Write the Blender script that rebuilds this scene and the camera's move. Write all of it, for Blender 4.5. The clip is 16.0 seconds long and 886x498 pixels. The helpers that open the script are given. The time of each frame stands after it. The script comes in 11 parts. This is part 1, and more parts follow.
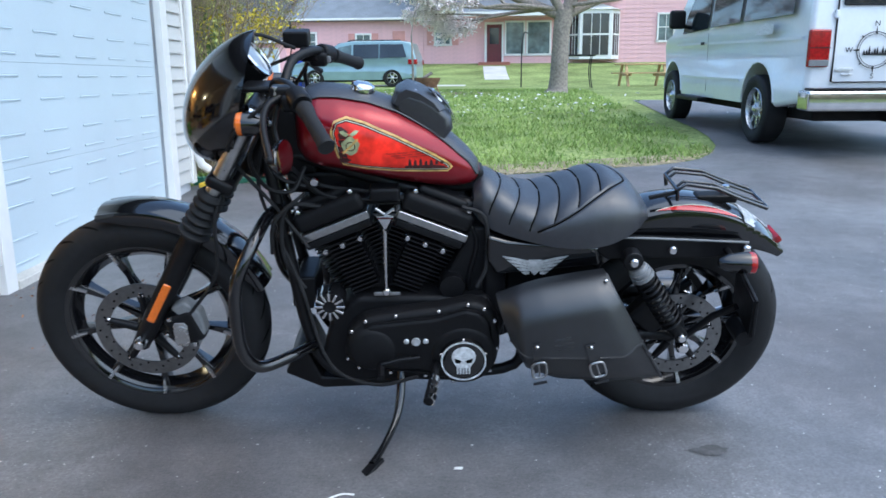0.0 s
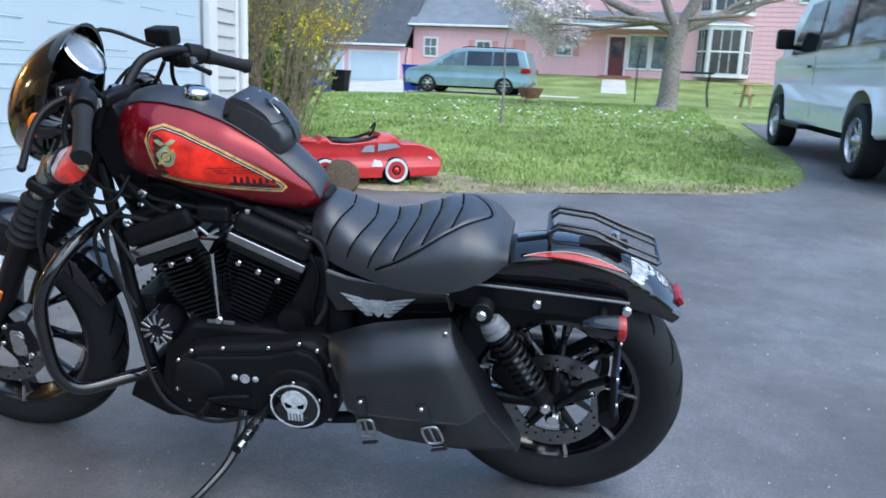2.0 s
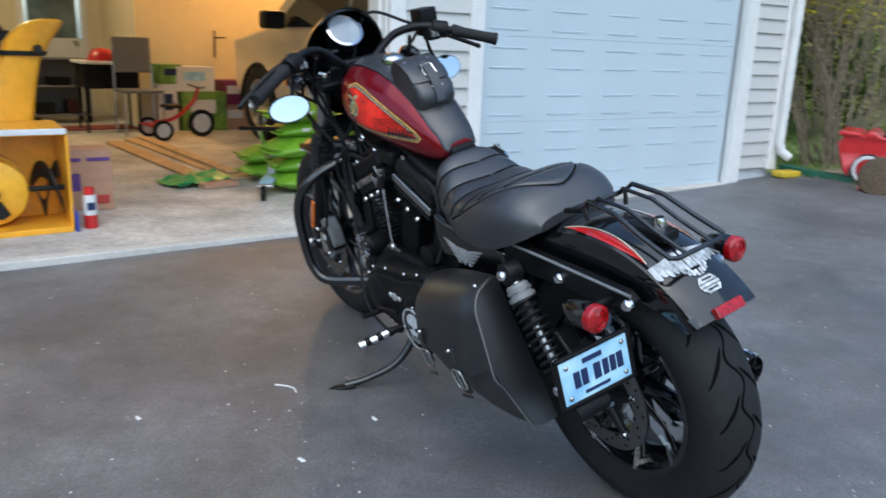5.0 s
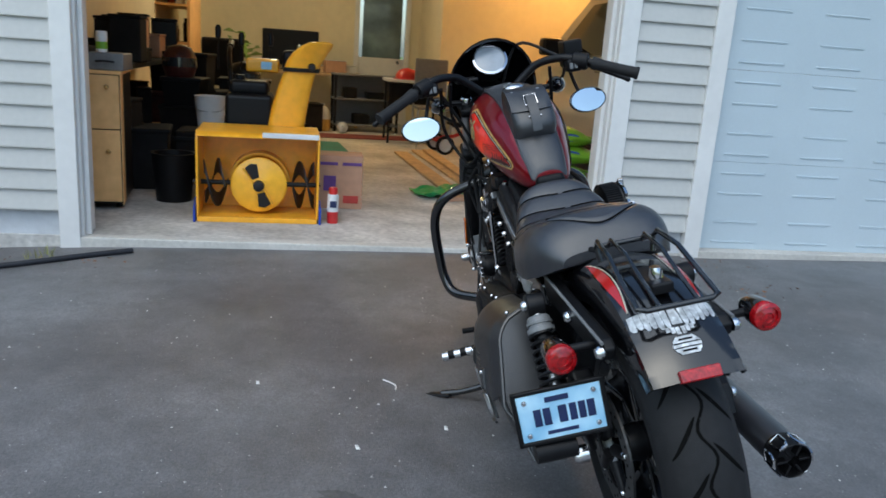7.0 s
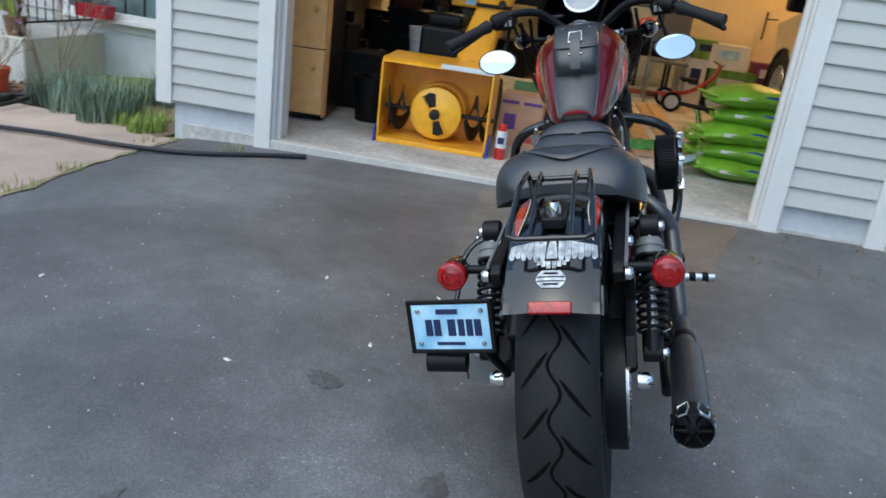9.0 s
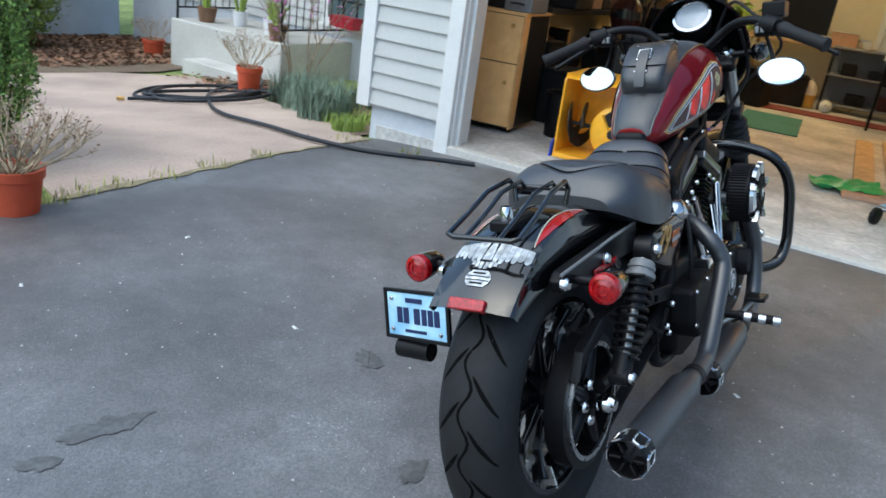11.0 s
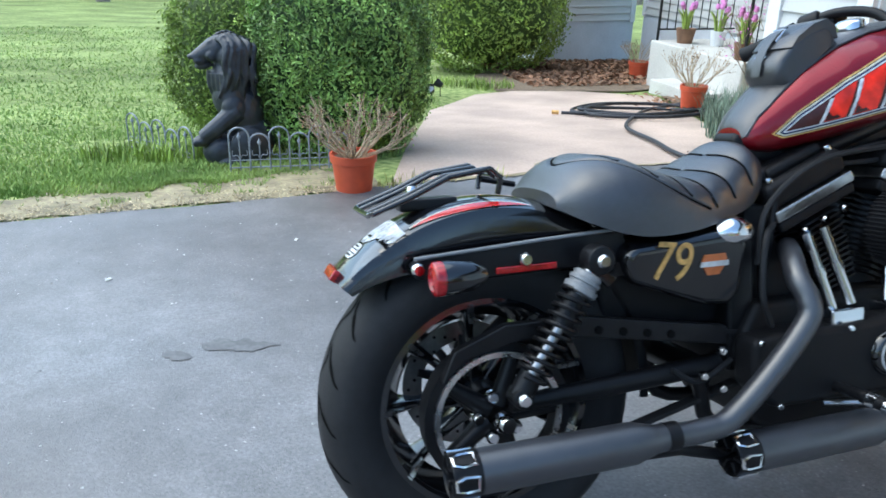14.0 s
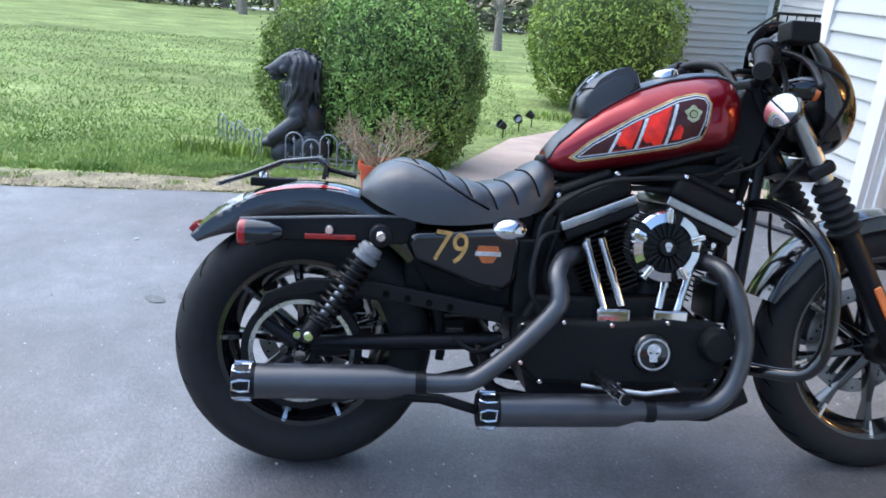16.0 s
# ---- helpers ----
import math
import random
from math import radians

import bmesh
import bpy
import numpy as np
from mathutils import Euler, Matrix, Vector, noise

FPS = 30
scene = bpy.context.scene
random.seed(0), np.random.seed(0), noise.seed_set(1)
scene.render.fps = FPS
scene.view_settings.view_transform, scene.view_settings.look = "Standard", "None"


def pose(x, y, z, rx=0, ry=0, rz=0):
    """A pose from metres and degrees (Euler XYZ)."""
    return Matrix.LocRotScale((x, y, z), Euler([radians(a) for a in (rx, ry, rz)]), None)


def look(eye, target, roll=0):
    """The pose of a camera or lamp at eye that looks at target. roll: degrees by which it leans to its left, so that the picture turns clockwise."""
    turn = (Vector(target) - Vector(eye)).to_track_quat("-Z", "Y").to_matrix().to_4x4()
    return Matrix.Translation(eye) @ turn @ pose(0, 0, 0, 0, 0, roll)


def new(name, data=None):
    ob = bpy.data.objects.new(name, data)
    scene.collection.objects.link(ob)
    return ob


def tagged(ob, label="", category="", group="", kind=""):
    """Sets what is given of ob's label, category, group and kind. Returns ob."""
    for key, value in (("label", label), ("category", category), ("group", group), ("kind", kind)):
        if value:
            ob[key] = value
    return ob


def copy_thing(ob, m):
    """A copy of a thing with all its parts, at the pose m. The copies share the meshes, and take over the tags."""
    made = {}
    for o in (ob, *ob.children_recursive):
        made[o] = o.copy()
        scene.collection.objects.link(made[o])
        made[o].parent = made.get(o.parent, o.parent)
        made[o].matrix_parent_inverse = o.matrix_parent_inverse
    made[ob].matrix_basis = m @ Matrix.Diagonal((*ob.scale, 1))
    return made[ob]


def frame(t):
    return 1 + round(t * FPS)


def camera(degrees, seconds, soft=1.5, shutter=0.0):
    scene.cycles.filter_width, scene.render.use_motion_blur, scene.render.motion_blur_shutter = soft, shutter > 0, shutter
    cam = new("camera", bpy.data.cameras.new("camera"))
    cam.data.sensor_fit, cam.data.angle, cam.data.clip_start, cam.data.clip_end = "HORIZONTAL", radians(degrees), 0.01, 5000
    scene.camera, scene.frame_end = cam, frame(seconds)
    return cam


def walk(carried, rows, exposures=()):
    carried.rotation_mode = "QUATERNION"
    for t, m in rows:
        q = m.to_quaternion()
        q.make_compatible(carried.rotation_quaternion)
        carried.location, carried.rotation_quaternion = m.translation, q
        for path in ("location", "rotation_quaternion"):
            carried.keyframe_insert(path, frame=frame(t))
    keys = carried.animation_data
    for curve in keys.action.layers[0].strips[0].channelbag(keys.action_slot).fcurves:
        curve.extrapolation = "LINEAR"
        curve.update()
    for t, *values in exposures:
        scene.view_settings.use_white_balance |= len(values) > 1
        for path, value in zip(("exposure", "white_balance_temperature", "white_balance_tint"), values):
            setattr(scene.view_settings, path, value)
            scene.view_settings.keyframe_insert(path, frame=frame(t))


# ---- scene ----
cam = camera(59.8, 16.0, 1.6, 0.35)
PATH = [
    (0, (0.297, 0.062, 1.006), (0.156, 2.009, 0.571), -0.4),
    (0.5, (0.396, 0.175, 1.001), (0.258, 2.121, 0.564), 0.7),
    (1, (0.498, 0.269, 1.001), (0.352, 2.213, 0.552), 0.9),
    (1.5, (0.667, 0.354, 1.004), (0.404, 2.286, 0.557), 0.7),
    (2, (0.918, 0.422, 1.03), (0.481, 2.327, 0.608), 2.6),
    (2.5, (1.106, 0.492, 1.002), (0.498, 2.351, 0.584), 5.0),
    (3, (1.317, 0.592, 1.011), (0.462, 2.349, 0.587), 3.6),
    (3.5, (1.571, 0.661, 1.021), (0.388, 2.218, 0.601), 3.9),
    (4, (1.744, 0.78, 1.011), (0.43, 2.216, 0.553), 3.7),
    (4.5, (1.869, 0.994, 1.015), (0.36, 2.196, 0.486), 3.4),
    (5, (2.01, 1.123, 1.022), (0.307, 2.041, 0.513), 2.1),
    (5.2, (2.075, 1.168, 1.035), (0.303, 1.949, 0.536), 2.8),
    (7.3, (2.277, 1.821, 1.078), (0.334, 1.834, 0.605), 4.1),
    (7.5, (2.308, 1.907, 1.087), (0.366, 1.832, 0.616), 4.0),
    (8, (2.365, 2.07, 1.076), (0.442, 1.953, 0.54), 2.0),
    (8.5, (2.345, 2.227, 1.074), (0.469, 1.951, 0.439), 4.4),
    (8.7, (2.314, 2.287, 1.078), (0.462, 1.913, 0.421), 5.9),
    (10.8, (2.165, 2.847, 1.133), (0.586, 1.837, 0.435), 8.4),
    (11, (2.107, 2.901, 1.141), (0.579, 1.825, 0.428), 8.1),
    (11.5, (1.995, 2.99, 1.127), (0.612, 1.735, 0.41), 6.7),
    (12, (1.855, 3.163, 1.125), (0.723, 1.688, 0.388), 6.1),
    (12.5, (1.677, 3.243, 1.106), (0.723, 1.661, 0.34), 3.7),
    (13, (1.463, 3.277, 1.115), (0.615, 1.641, 0.335), 0.7),
    (13.5, (1.302, 3.366, 1.113), (0.634, 1.637, 0.362), -0.0),
    (14, (1.149, 3.516, 1.142), (0.746, 1.709, 0.386), 1.4),
    (14.5, (0.986, 3.61, 1.148), (0.571, 1.803, 0.399), 2.6),
    (15, (0.779, 3.718, 1.186), (0.425, 1.885, 0.469), 3.9),
    (15.5, (0.639, 3.841, 1.198), (0.492, 1.963, 0.525), 3.2),
    (16, (0.512, 3.988, 1.208), (0.47, 2.115, 0.509), 4.3),
]
walk(cam, [(t, look(eye, target, roll)) for t, eye, target, roll in PATH],
     exposures=[(0, 1.45, 5750, 3), (2, 1.4, 5750, 3), (3.5, 1.2, 5800, 3), (4.5, 1.15, 5900, 2), (7.5, 0.78, 5950, 0), (8.5, 0.83, 5950, 0), (11, 1.2, 6000, -1), (13, 1.6, 6000, -2), (14.5, 1.75, 5950, 0), (15.3, 1.75, 5850, 6), (16, 1.7, 5850, 7)])

# ---- light: dull evening sky, one broad weak sun ----
SUN_EL, SUN_AZ = 58.0, -28.0
world = bpy.data.worlds.new("sky")
scene.world = world
world.use_nodes = True
wn = world.node_tree
sky = wn.nodes.new("ShaderNodeTexSky")
sky.sky_type, sky.sun_disc = "NISHITA", False
sky.sun_elevation, sky.sun_rotation = radians(SUN_EL), radians(90 - SUN_AZ)
sky.air_density, sky.dust_density, sky.ozone_density = 1.0, 2.0, 1.5
wn.links.new(sky.outputs[0], wn.nodes["Background"].inputs[0])
wn.nodes["Background"].inputs[1].default_value = 0.13
sun = new("sun", bpy.data.lights.new("sun", "SUN"))
sun.data.energy, sun.data.angle, sun.data.color = 0.8, radians(100), (1.0, 0.98, 0.95)
az, el = radians(SUN_AZ), radians(SUN_EL)
sun.matrix_world = look((20 * math.cos(az) * math.cos(el), 20 * math.sin(az) * math.cos(el), 20 * math.sin(el)), (0, 0, 0))


# ---- materials ----
def mat(name, col, rough=0.5, metal=0.0, var=0.12, scale=25.0, bump=0.0, bscale=200.0, coat=0.0, spec=0.5,
        col2=None, big=0.1, bigscale=2.0, rnd=0.0, island=0.0, trans=0.0):
    """A surface with grain and stains: two noises on colour, one on relief."""
    m = bpy.data.materials.new(name)
    m.use_nodes = True
    nt = m.node_tree
    nd, lk = nt.nodes, nt.links
    p = nd["Principled BSDF"]
    co = nd.new("ShaderNodeTexCoord")
    n1 = nd.new("ShaderNodeTexNoise")
    n1.inputs["Scale"].default_value, n1.inputs["Detail"].default_value = scale, 5
    n2 = nd.new("ShaderNodeTexNoise")
    n2.inputs["Scale"].default_value, n2.inputs["Detail"].default_value = bigscale, 4
    for n in (n1, n2):
        lk.new(co.outputs["Object"], n.inputs["Vector"])
    ramp = nd.new("ShaderNodeValToRGB")
    c2 = col2 or col
    ramp.color_ramp.elements[0].position, ramp.color_ramp.elements[1].position = 0.3, 0.7
    ramp.color_ramp.elements[0].color = (*[c * (1 - var) for c in col], 1)
    ramp.color_ramp.elements[1].color = (*[min(1, c * (1 + var)) for c in c2], 1)
    lk.new(n1.outputs["Fac"], ramp.inputs[0])
    hsv = nd.new("ShaderNodeHueSaturation")
    lk.new(ramp.outputs[0], hsv.inputs["Color"])
    mr = nd.new("ShaderNodeMapRange")
    mr.inputs["From Min"].default_value, mr.inputs["From Max"].default_value = 0.3, 0.7
    mr.inputs["To Min"].default_value, mr.inputs["To Max"].default_value = 1 - big, 1 + big
    lk.new(n2.outputs["Fac"], mr.inputs["Value"])
    val = mr.outputs[0]
    if rnd or island:
        src = nd.new("ShaderNodeObjectInfo").outputs["Random"] if rnd else nd.new("ShaderNodeNewGeometry").outputs["Random Per Island"]
        r2 = nd.new("ShaderNodeMapRange")
        amount = rnd or island
        r2.inputs["To Min"].default_value, r2.inputs["To Max"].default_value = 1 - amount, 1 + amount
        lk.new(src, r2.inputs["Value"])
        mul = nd.new("ShaderNodeMath")
        mul.operation = "MULTIPLY"
        lk.new(val, mul.inputs[0])
        lk.new(r2.outputs[0], mul.inputs[1])
        val = mul.outputs[0]
    lk.new(val, hsv.inputs["Value"])
    lk.new(hsv.outputs[0], p.inputs["Base Color"])
    p.inputs["Metallic"].default_value = metal
    p.inputs["Specular IOR Level"].default_value = spec
    p.inputs["Coat Weight"].default_value = coat
    p.inputs["Coat Roughness"].default_value = 0.06
    p.inputs["Transmission Weight"].default_value = trans
    rr = nd.new("ShaderNodeMapRange")
    rr.inputs["To Min"].default_value, rr.inputs["To Max"].default_value = max(0.02, rough * 0.8), min(1, rough * 1.2)
    lk.new(n1.outputs["Fac"], rr.inputs["Value"])
    lk.new(rr.outputs[0], p.inputs["Roughness"])
    if bump:
        n3 = nd.new("ShaderNodeTexNoise")
        n3.inputs["Scale"].default_value, n3.inputs["Detail"].default_value = bscale, 3
        lk.new(co.outputs["Object"], n3.inputs["Vector"])
        b = nd.new("ShaderNodeBump")
        b.inputs["Strength"].default_value, b.inputs["Distance"].default_value = bump, 0.004
        lk.new(n3.outputs["Fac"], b.inputs["Height"])
        lk.new(b.outputs[0], p.inputs["Normal"])
    return m


def asphalt_material():
    m = mat("asphalt", (0.112, 0.110, 0.112), 0.54, var=0.36, scale=120, bump=0.5, bscale=240, big=0.36, bigscale=1.3, spec=1.0)
    nd, lk = m.node_tree.nodes, m.node_tree.links
    p = nd["Principled BSDF"]
    co = nd.new("ShaderNodeTexCoord")
    vor = nd.new("ShaderNodeTexVoronoi")
    vor.inputs["Scale"].default_value = 70
    lk.new(co.outputs["Object"], vor.inputs["Vector"])
    ramp = nd.new("ShaderNodeValToRGB")
    ramp.color_ramp.elements[0].color, ramp.color_ramp.elements[1].color = (1, 1, 1, 1), (0, 0, 0, 1)
    ramp.color_ramp.elements[0].position, ramp.color_ramp.elements[1].position = 0.07, 0.20
    lk.new(vor.outputs["Distance"], ramp.inputs[0])
    wear = nd.new("ShaderNodeTexNoise")
    wear.inputs["Scale"].default_value, wear.inputs["Detail"].default_value = 1.7, 6
    lk.new(co.outputs["Object"], wear.inputs["Vector"])
    wr = nd.new("ShaderNodeMapRange")
    wr.inputs["From Min"].default_value, wr.inputs["From Max"].default_value = 0.5, 0.72
    wr.inputs["To Min"].default_value, wr.inputs["To Max"].default_value = 0.22, 1.0
    lk.new(wear.outputs["Fac"], wr.inputs["Value"])
    mul = nd.new("ShaderNodeMath")
    mul.operation = "MULTIPLY"
    lk.new(ramp.outputs[0], mul.inputs[0])
    lk.new(wr.outputs[0], mul.inputs[1])
    mix = nd.new("ShaderNodeMixRGB")
    mix.inputs[2].default_value = (0.42, 0.41, 0.40, 1)
    old = p.inputs["Base Color"].links[0].from_socket
    lk.new(mul.outputs[0], mix.inputs[0])
    lk.new(old, mix.inputs[1])
    blot = nd.new("ShaderNodeTexNoise")
    blot.inputs["Scale"].default_value, blot.inputs["Detail"].default_value, blot.inputs["Roughness"].default_value = 7.0, 9, 0.72
    lk.new(co.outputs["Object"], blot.inputs["Vector"])
    br = nd.new("ShaderNodeMapRange")
    br.inputs["From Min"].default_value, br.inputs["From Max"].default_value = 0.32, 0.68
    br.inputs["To Min"].default_value, br.inputs["To Max"].default_value = 0.72, 1.30
    lk.new(blot.outputs["Fac"], br.inputs["Value"])
    mott = nd.new("ShaderNodeMixRGB")
    mott.blend_type = "MULTIPLY"
    mott.inputs[0].default_value = 1
    lk.new(mix.outputs[0], mott.inputs[1])
    lk.new(br.outputs[0], mott.inputs[2])
    tone = nd.new("ShaderNodeTexNoise")
    tone.inputs["Scale"].default_value, tone.inputs["Detail"].default_value = 0.55, 5
    lk.new(co.outputs["Object"], tone.inputs["Vector"])
    hue = nd.new("ShaderNodeValToRGB")
    hue.color_ramp.elements[0].position, hue.color_ramp.elements[1].position = 0.38, 0.62
    hue.color_ramp.elements[0].color, hue.color_ramp.elements[1].color = (0.86, 0.80, 0.77, 1), (1.06, 1.09, 1.12, 1)
    lk.new(tone.outputs["Fac"], hue.inputs[0])
    tint = nd.new("ShaderNodeMixRGB")
    tint.blend_type = "MULTIPLY"
    tint.inputs[0].default_value = 1
    lk.new(mott.outputs[0], tint.inputs[1])
    lk.new(hue.outputs[0], tint.inputs[2])
    lk.new(tint.outputs[0], p.inputs["Base Color"])
    return m


def glow(name, col, power):
    m = bpy.data.materials.new(name)
    m.use_nodes = True
    p = m.node_tree.nodes["Principled BSDF"]
    p.inputs["Emission Color"].default_value, p.inputs["Emission Strength"].default_value = (*col, 1), power
    return m


ASPHALT = asphalt_material()
GRASS = mat("lawn_soil", (0.158, 0.244, 0.068), 0.95, var=0.4, scale=18, bump=1.0, bscale=60, col2=(0.25, 0.28, 0.11), big=0.35, bigscale=0.7, spec=0.05)
BLADE = mat("grass_blade", (0.215, 0.35, 0.084), 0.7, var=0.25, scale=2, col2=(0.29, 0.36, 0.115), island=0.2, spec=0.12)
CONC = mat("tan_concrete", (0.44, 0.335, 0.272), 0.9, var=0.12, scale=60, bump=0.35, bscale=180, big=0.2, bigscale=1.6)
CONC2 = mat("grey_concrete", (0.52, 0.50, 0.46), 0.9, var=0.1, scale=50, bump=0.3, bscale=180, big=0.15, bigscale=1.5)
SLAB = mat("garage_floor", (0.50, 0.48, 0.45), 0.7, var=0.2, scale=30, bump=0.2, big=0.34, bigscale=2.3)
SIDING = mat("vinyl_siding", (0.52, 0.515, 0.49), 0.5, var=0.03, scale=40, bump=0.12, bscale=30, big=0.05, bigscale=1.5, rnd=0.03)
TRIM = mat("white_trim", (0.72, 0.71, 0.69), 0.45, var=0.03, scale=20, big=0.05)
DOORPAINT = mat("white_door_paint", (0.50, 0.575, 0.62), 0.42, var=0.02, scale=120, bump=0.15, bscale=90, big=0.03)
FOUND = mat("painted_foundation", (0.55, 0.57, 0.60), 0.8, var=0.05, scale=30, bump=0.25, bscale=90, big=0.1)
CREAM = mat("cream_plaster", (0.72, 0.64, 0.46), 0.85, var=0.04, scale=10, bump=0.1, bscale=60, big=0.08, bigscale=0.8)
ROOF = mat("roof_shingle", (0.075, 0.08, 0.09), 0.9, var=0.25, scale=30, bump=0.6, bscale=14, big=0.15)
ROOF2 = mat("grey_shingle", (0.18, 0.20, 0.22), 0.9, var=0.2, scale=30, bump=0.6, bscale=14, big=0.12)
PINK = mat("pink_clapboard", (0.66, 0.40, 0.42), 0.7, var=0.04, scale=6, big=0.05, bigscale=0.5)
GLASSD = mat("dark_glass", (0.02, 0.025, 0.03), 0.05, var=0.1, scale=3, big=0.3, bigscale=1.2, spec=0.8)
GLASSB = mat("hazy_glass", (0.10, 0.14, 0.15), 0.08, var=0.3, scale=3, big=0.4, bigscale=1.5, spec=0.8)
BLACKP = mat("gloss_black_paint", (0.004, 0.004, 0.005), 0.12, var=0.1, coat=0.6, big=0.05)
SATIN = mat("satin_black", (0.006, 0.006, 0.007), 0.38, var=0.2, scale=60, bump=0.05, bscale=300, spec=0.22)
WRINKLE = mat("wrinkle_black", (0.006, 0.006, 0.007), 0.5, var=0.3, scale=120, bump=0.35, bscale=500, spec=0.2)
EXH = mat("matte_black_exhaust", (0.024, 0.025, 0.030), 0.36, var=0.15, scale=40, bump=0.04, bscale=300, spec=1.0, big=0.2, bigscale=5)
RUBBER = mat("tyre_rubber", (0.014, 0.014, 0.015), 0.66, var=0.2, scale=60, bump=0.15, bscale=300, big=0.2, bigscale=6, spec=0.25)
PLAST = mat("black_plastic", (0.006, 0.006, 0.007), 0.45, var=0.15, scale=50, bump=0.08, bscale=300, spec=0.18)
LEATHER = mat("black_leather", (0.016, 0.0165, 0.020), 0.36, var=0.15, scale=90, bump=0.22, bscale=420, big=0.15, bigscale=8, spec=0.85)
SEATV = mat("seat_vinyl", (0.022, 0.023, 0.028), 0.35, var=0.15, scale=90, bump=0.2, bscale=420, big=0.15, bigscale=8, spec=0.85)
BAGL = mat("saddlebag_leather", (0.008, 0.0085, 0.0105), 0.34, var=0.15, scale=60, bump=0.2, bscale=380, big=0.25, bigscale=9, spec=0.9)
# black of seams and lines; on grooves and holes it stands for their shade
SEAM = mat("seam_thread", (0.004, 0.004, 0.004), 0.95, spec=0.05)
CHROME = mat("chrome", (0.62, 0.62, 0.63), 0.09, metal=1.0, var=0.04, scale=12, big=0.06, bigscale=9)
STEEL = mat("brushed_steel", (0.42, 0.42, 0.42), 0.3, metal=1.0, var=0.1, scale=80)
ALU = mat("machined_alloy", (0.55, 0.55, 0.55), 0.28, metal=1.0, var=0.1, scale=60)
GREYP = mat("grey_satin_cover", (0.17, 0.175, 0.18), 0.45, var=0.1, scale=60, bump=0.05)
CANDY = mat("candy_red_paint", (0.20, 0.003, 0.010), 0.30, metal=0.55, var=0.08, scale=300, coat=0.7, big=0.06, spec=0.15)
REDPANEL = mat("red_art", (0.72, 0.024, 0.012), 0.4, var=0.25, scale=28, coat=0.3, big=0.3, bigscale=14, spec=0.2)
DARKART = mat("dark_art", (0.05, 0.012, 0.012), 0.4, var=0.3, scale=40, coat=0.3, spec=0.2)
GOLD = mat("gold_art", (0.56, 0.33, 0.10), 0.4, metal=0.2, var=0.4, scale=70, coat=0.3, big=0.3, bigscale=30)
IVORY = mat("ivory_art", (0.62, 0.58, 0.44), 0.4, var=0.2, scale=60, coat=0.3)
DECALW = mat("white_decal", (0.58, 0.59, 0.60), 0.4, var=0.3, scale=90, big=0.2, bigscale=40)
FADED = mat("worn_white_decal", (0.50, 0.51, 0.52), 0.5, var=0.5, scale=70, big=0.35, bigscale=45)
SILVER = mat("silver_decal", (0.55, 0.56, 0.57), 0.35, metal=0.5, var=0.3, scale=70)
OLIVE = mat("olive_emblem", (0.36, 0.38, 0.20), 0.35, metal=0.2, var=0.4, scale=60, coat=0.5)
REDLENS = mat("red_lens", (0.30, 0.003, 0.006), 0.14, var=0.45, scale=160, coat=0.4, big=0.3, bigscale=30)
DISC = mat("brake_disc_steel", (0.20, 0.20, 0.20), 0.34, metal=1.0, var=0.15, scale=80)
BADGE = mat("orange_badge", (0.45, 0.12, 0.03), 0.35, var=0.2, scale=90, coat=0.3)
AMBER = mat("amber_reflector", (0.75, 0.16, 0.01), 0.2, var=0.1, scale=150, coat=0.6)
STRIPE = mat("red_stripe", (0.50, 0.012, 0.010), 0.2, coat=1.0)
PLATEB = mat("plate_blue", (0.24, 0.52, 0.78), 0.4, var=0.1, scale=12, col2=(0.50, 0.72, 0.86))
NAVY = mat("navy_paint", (0.01, 0.02, 0.08), 0.5)
WHITEP = mat("white_car_paint", (0.74, 0.76, 0.78), 0.25, var=0.02, coat=0.8, big=0.03)
MIRRORG = mat("mirror_glass", (0.66, 0.69, 0.72), 0.03, metal=1.0, var=0.01)
GAUGE = mat("gauge_glass", (0.24, 0.27, 0.31), 0.14, var=0.1, coat=0.2)
ORANGE = mat("orange_paint", (0.92, 0.43, 0.02), 0.35, var=0.08, scale=20, coat=0.3, big=0.12, bigscale=4)
WOODV = mat("oak_veneer", (0.80, 0.45, 0.17), 0.5, var=0.07, scale=14, col2=(0.82, 0.49, 0.20), bump=0.05)
LUMBER = mat("bare_lumber", (0.50, 0.34, 0.18), 0.8, var=0.2, scale=16, bump=0.15, rnd=0.12)
CARDB = mat("cardboard", (0.48, 0.28, 0.18), 0.85, var=0.08, scale=20, bump=0.1)
LIME = mat("lime_bag", (0.20, 0.42, 0.03), 0.35, var=0.25, scale=7, bump=0.5, bscale=18, rnd=0.12)
BLUEP = mat("blue_plastic", (0.02, 0.06, 0.42), 0.4)
REDP = mat("red_plastic", (0.50, 0.014, 0.016), 0.3, var=0.08, coat=0.4, big=0.08)
TERRA = mat("terracotta_plastic", (0.52, 0.080, 0.030), 0.5, var=0.1, scale=20, big=0.12)
DRY = mat("dry_twigs", (0.42, 0.33, 0.22), 0.9, var=0.3, scale=30, island=0.35)
BARK = mat("grey_bark", (0.24, 0.205, 0.175), 0.95, var=0.35, scale=18, bump=0.8, bscale=30)
LEAFG = mat("boxwood_leaf", (0.12, 0.215, 0.045), 0.5, var=0.35, scale=3, col2=(0.24, 0.36, 0.09), island=0.6, spec=0.4)
LEAFY = mat("yew_leaf", (0.18, 0.26, 0.04), 0.5, var=0.35, scale=3, col2=(0.26, 0.34, 0.07), island=0.5, spec=0.4)
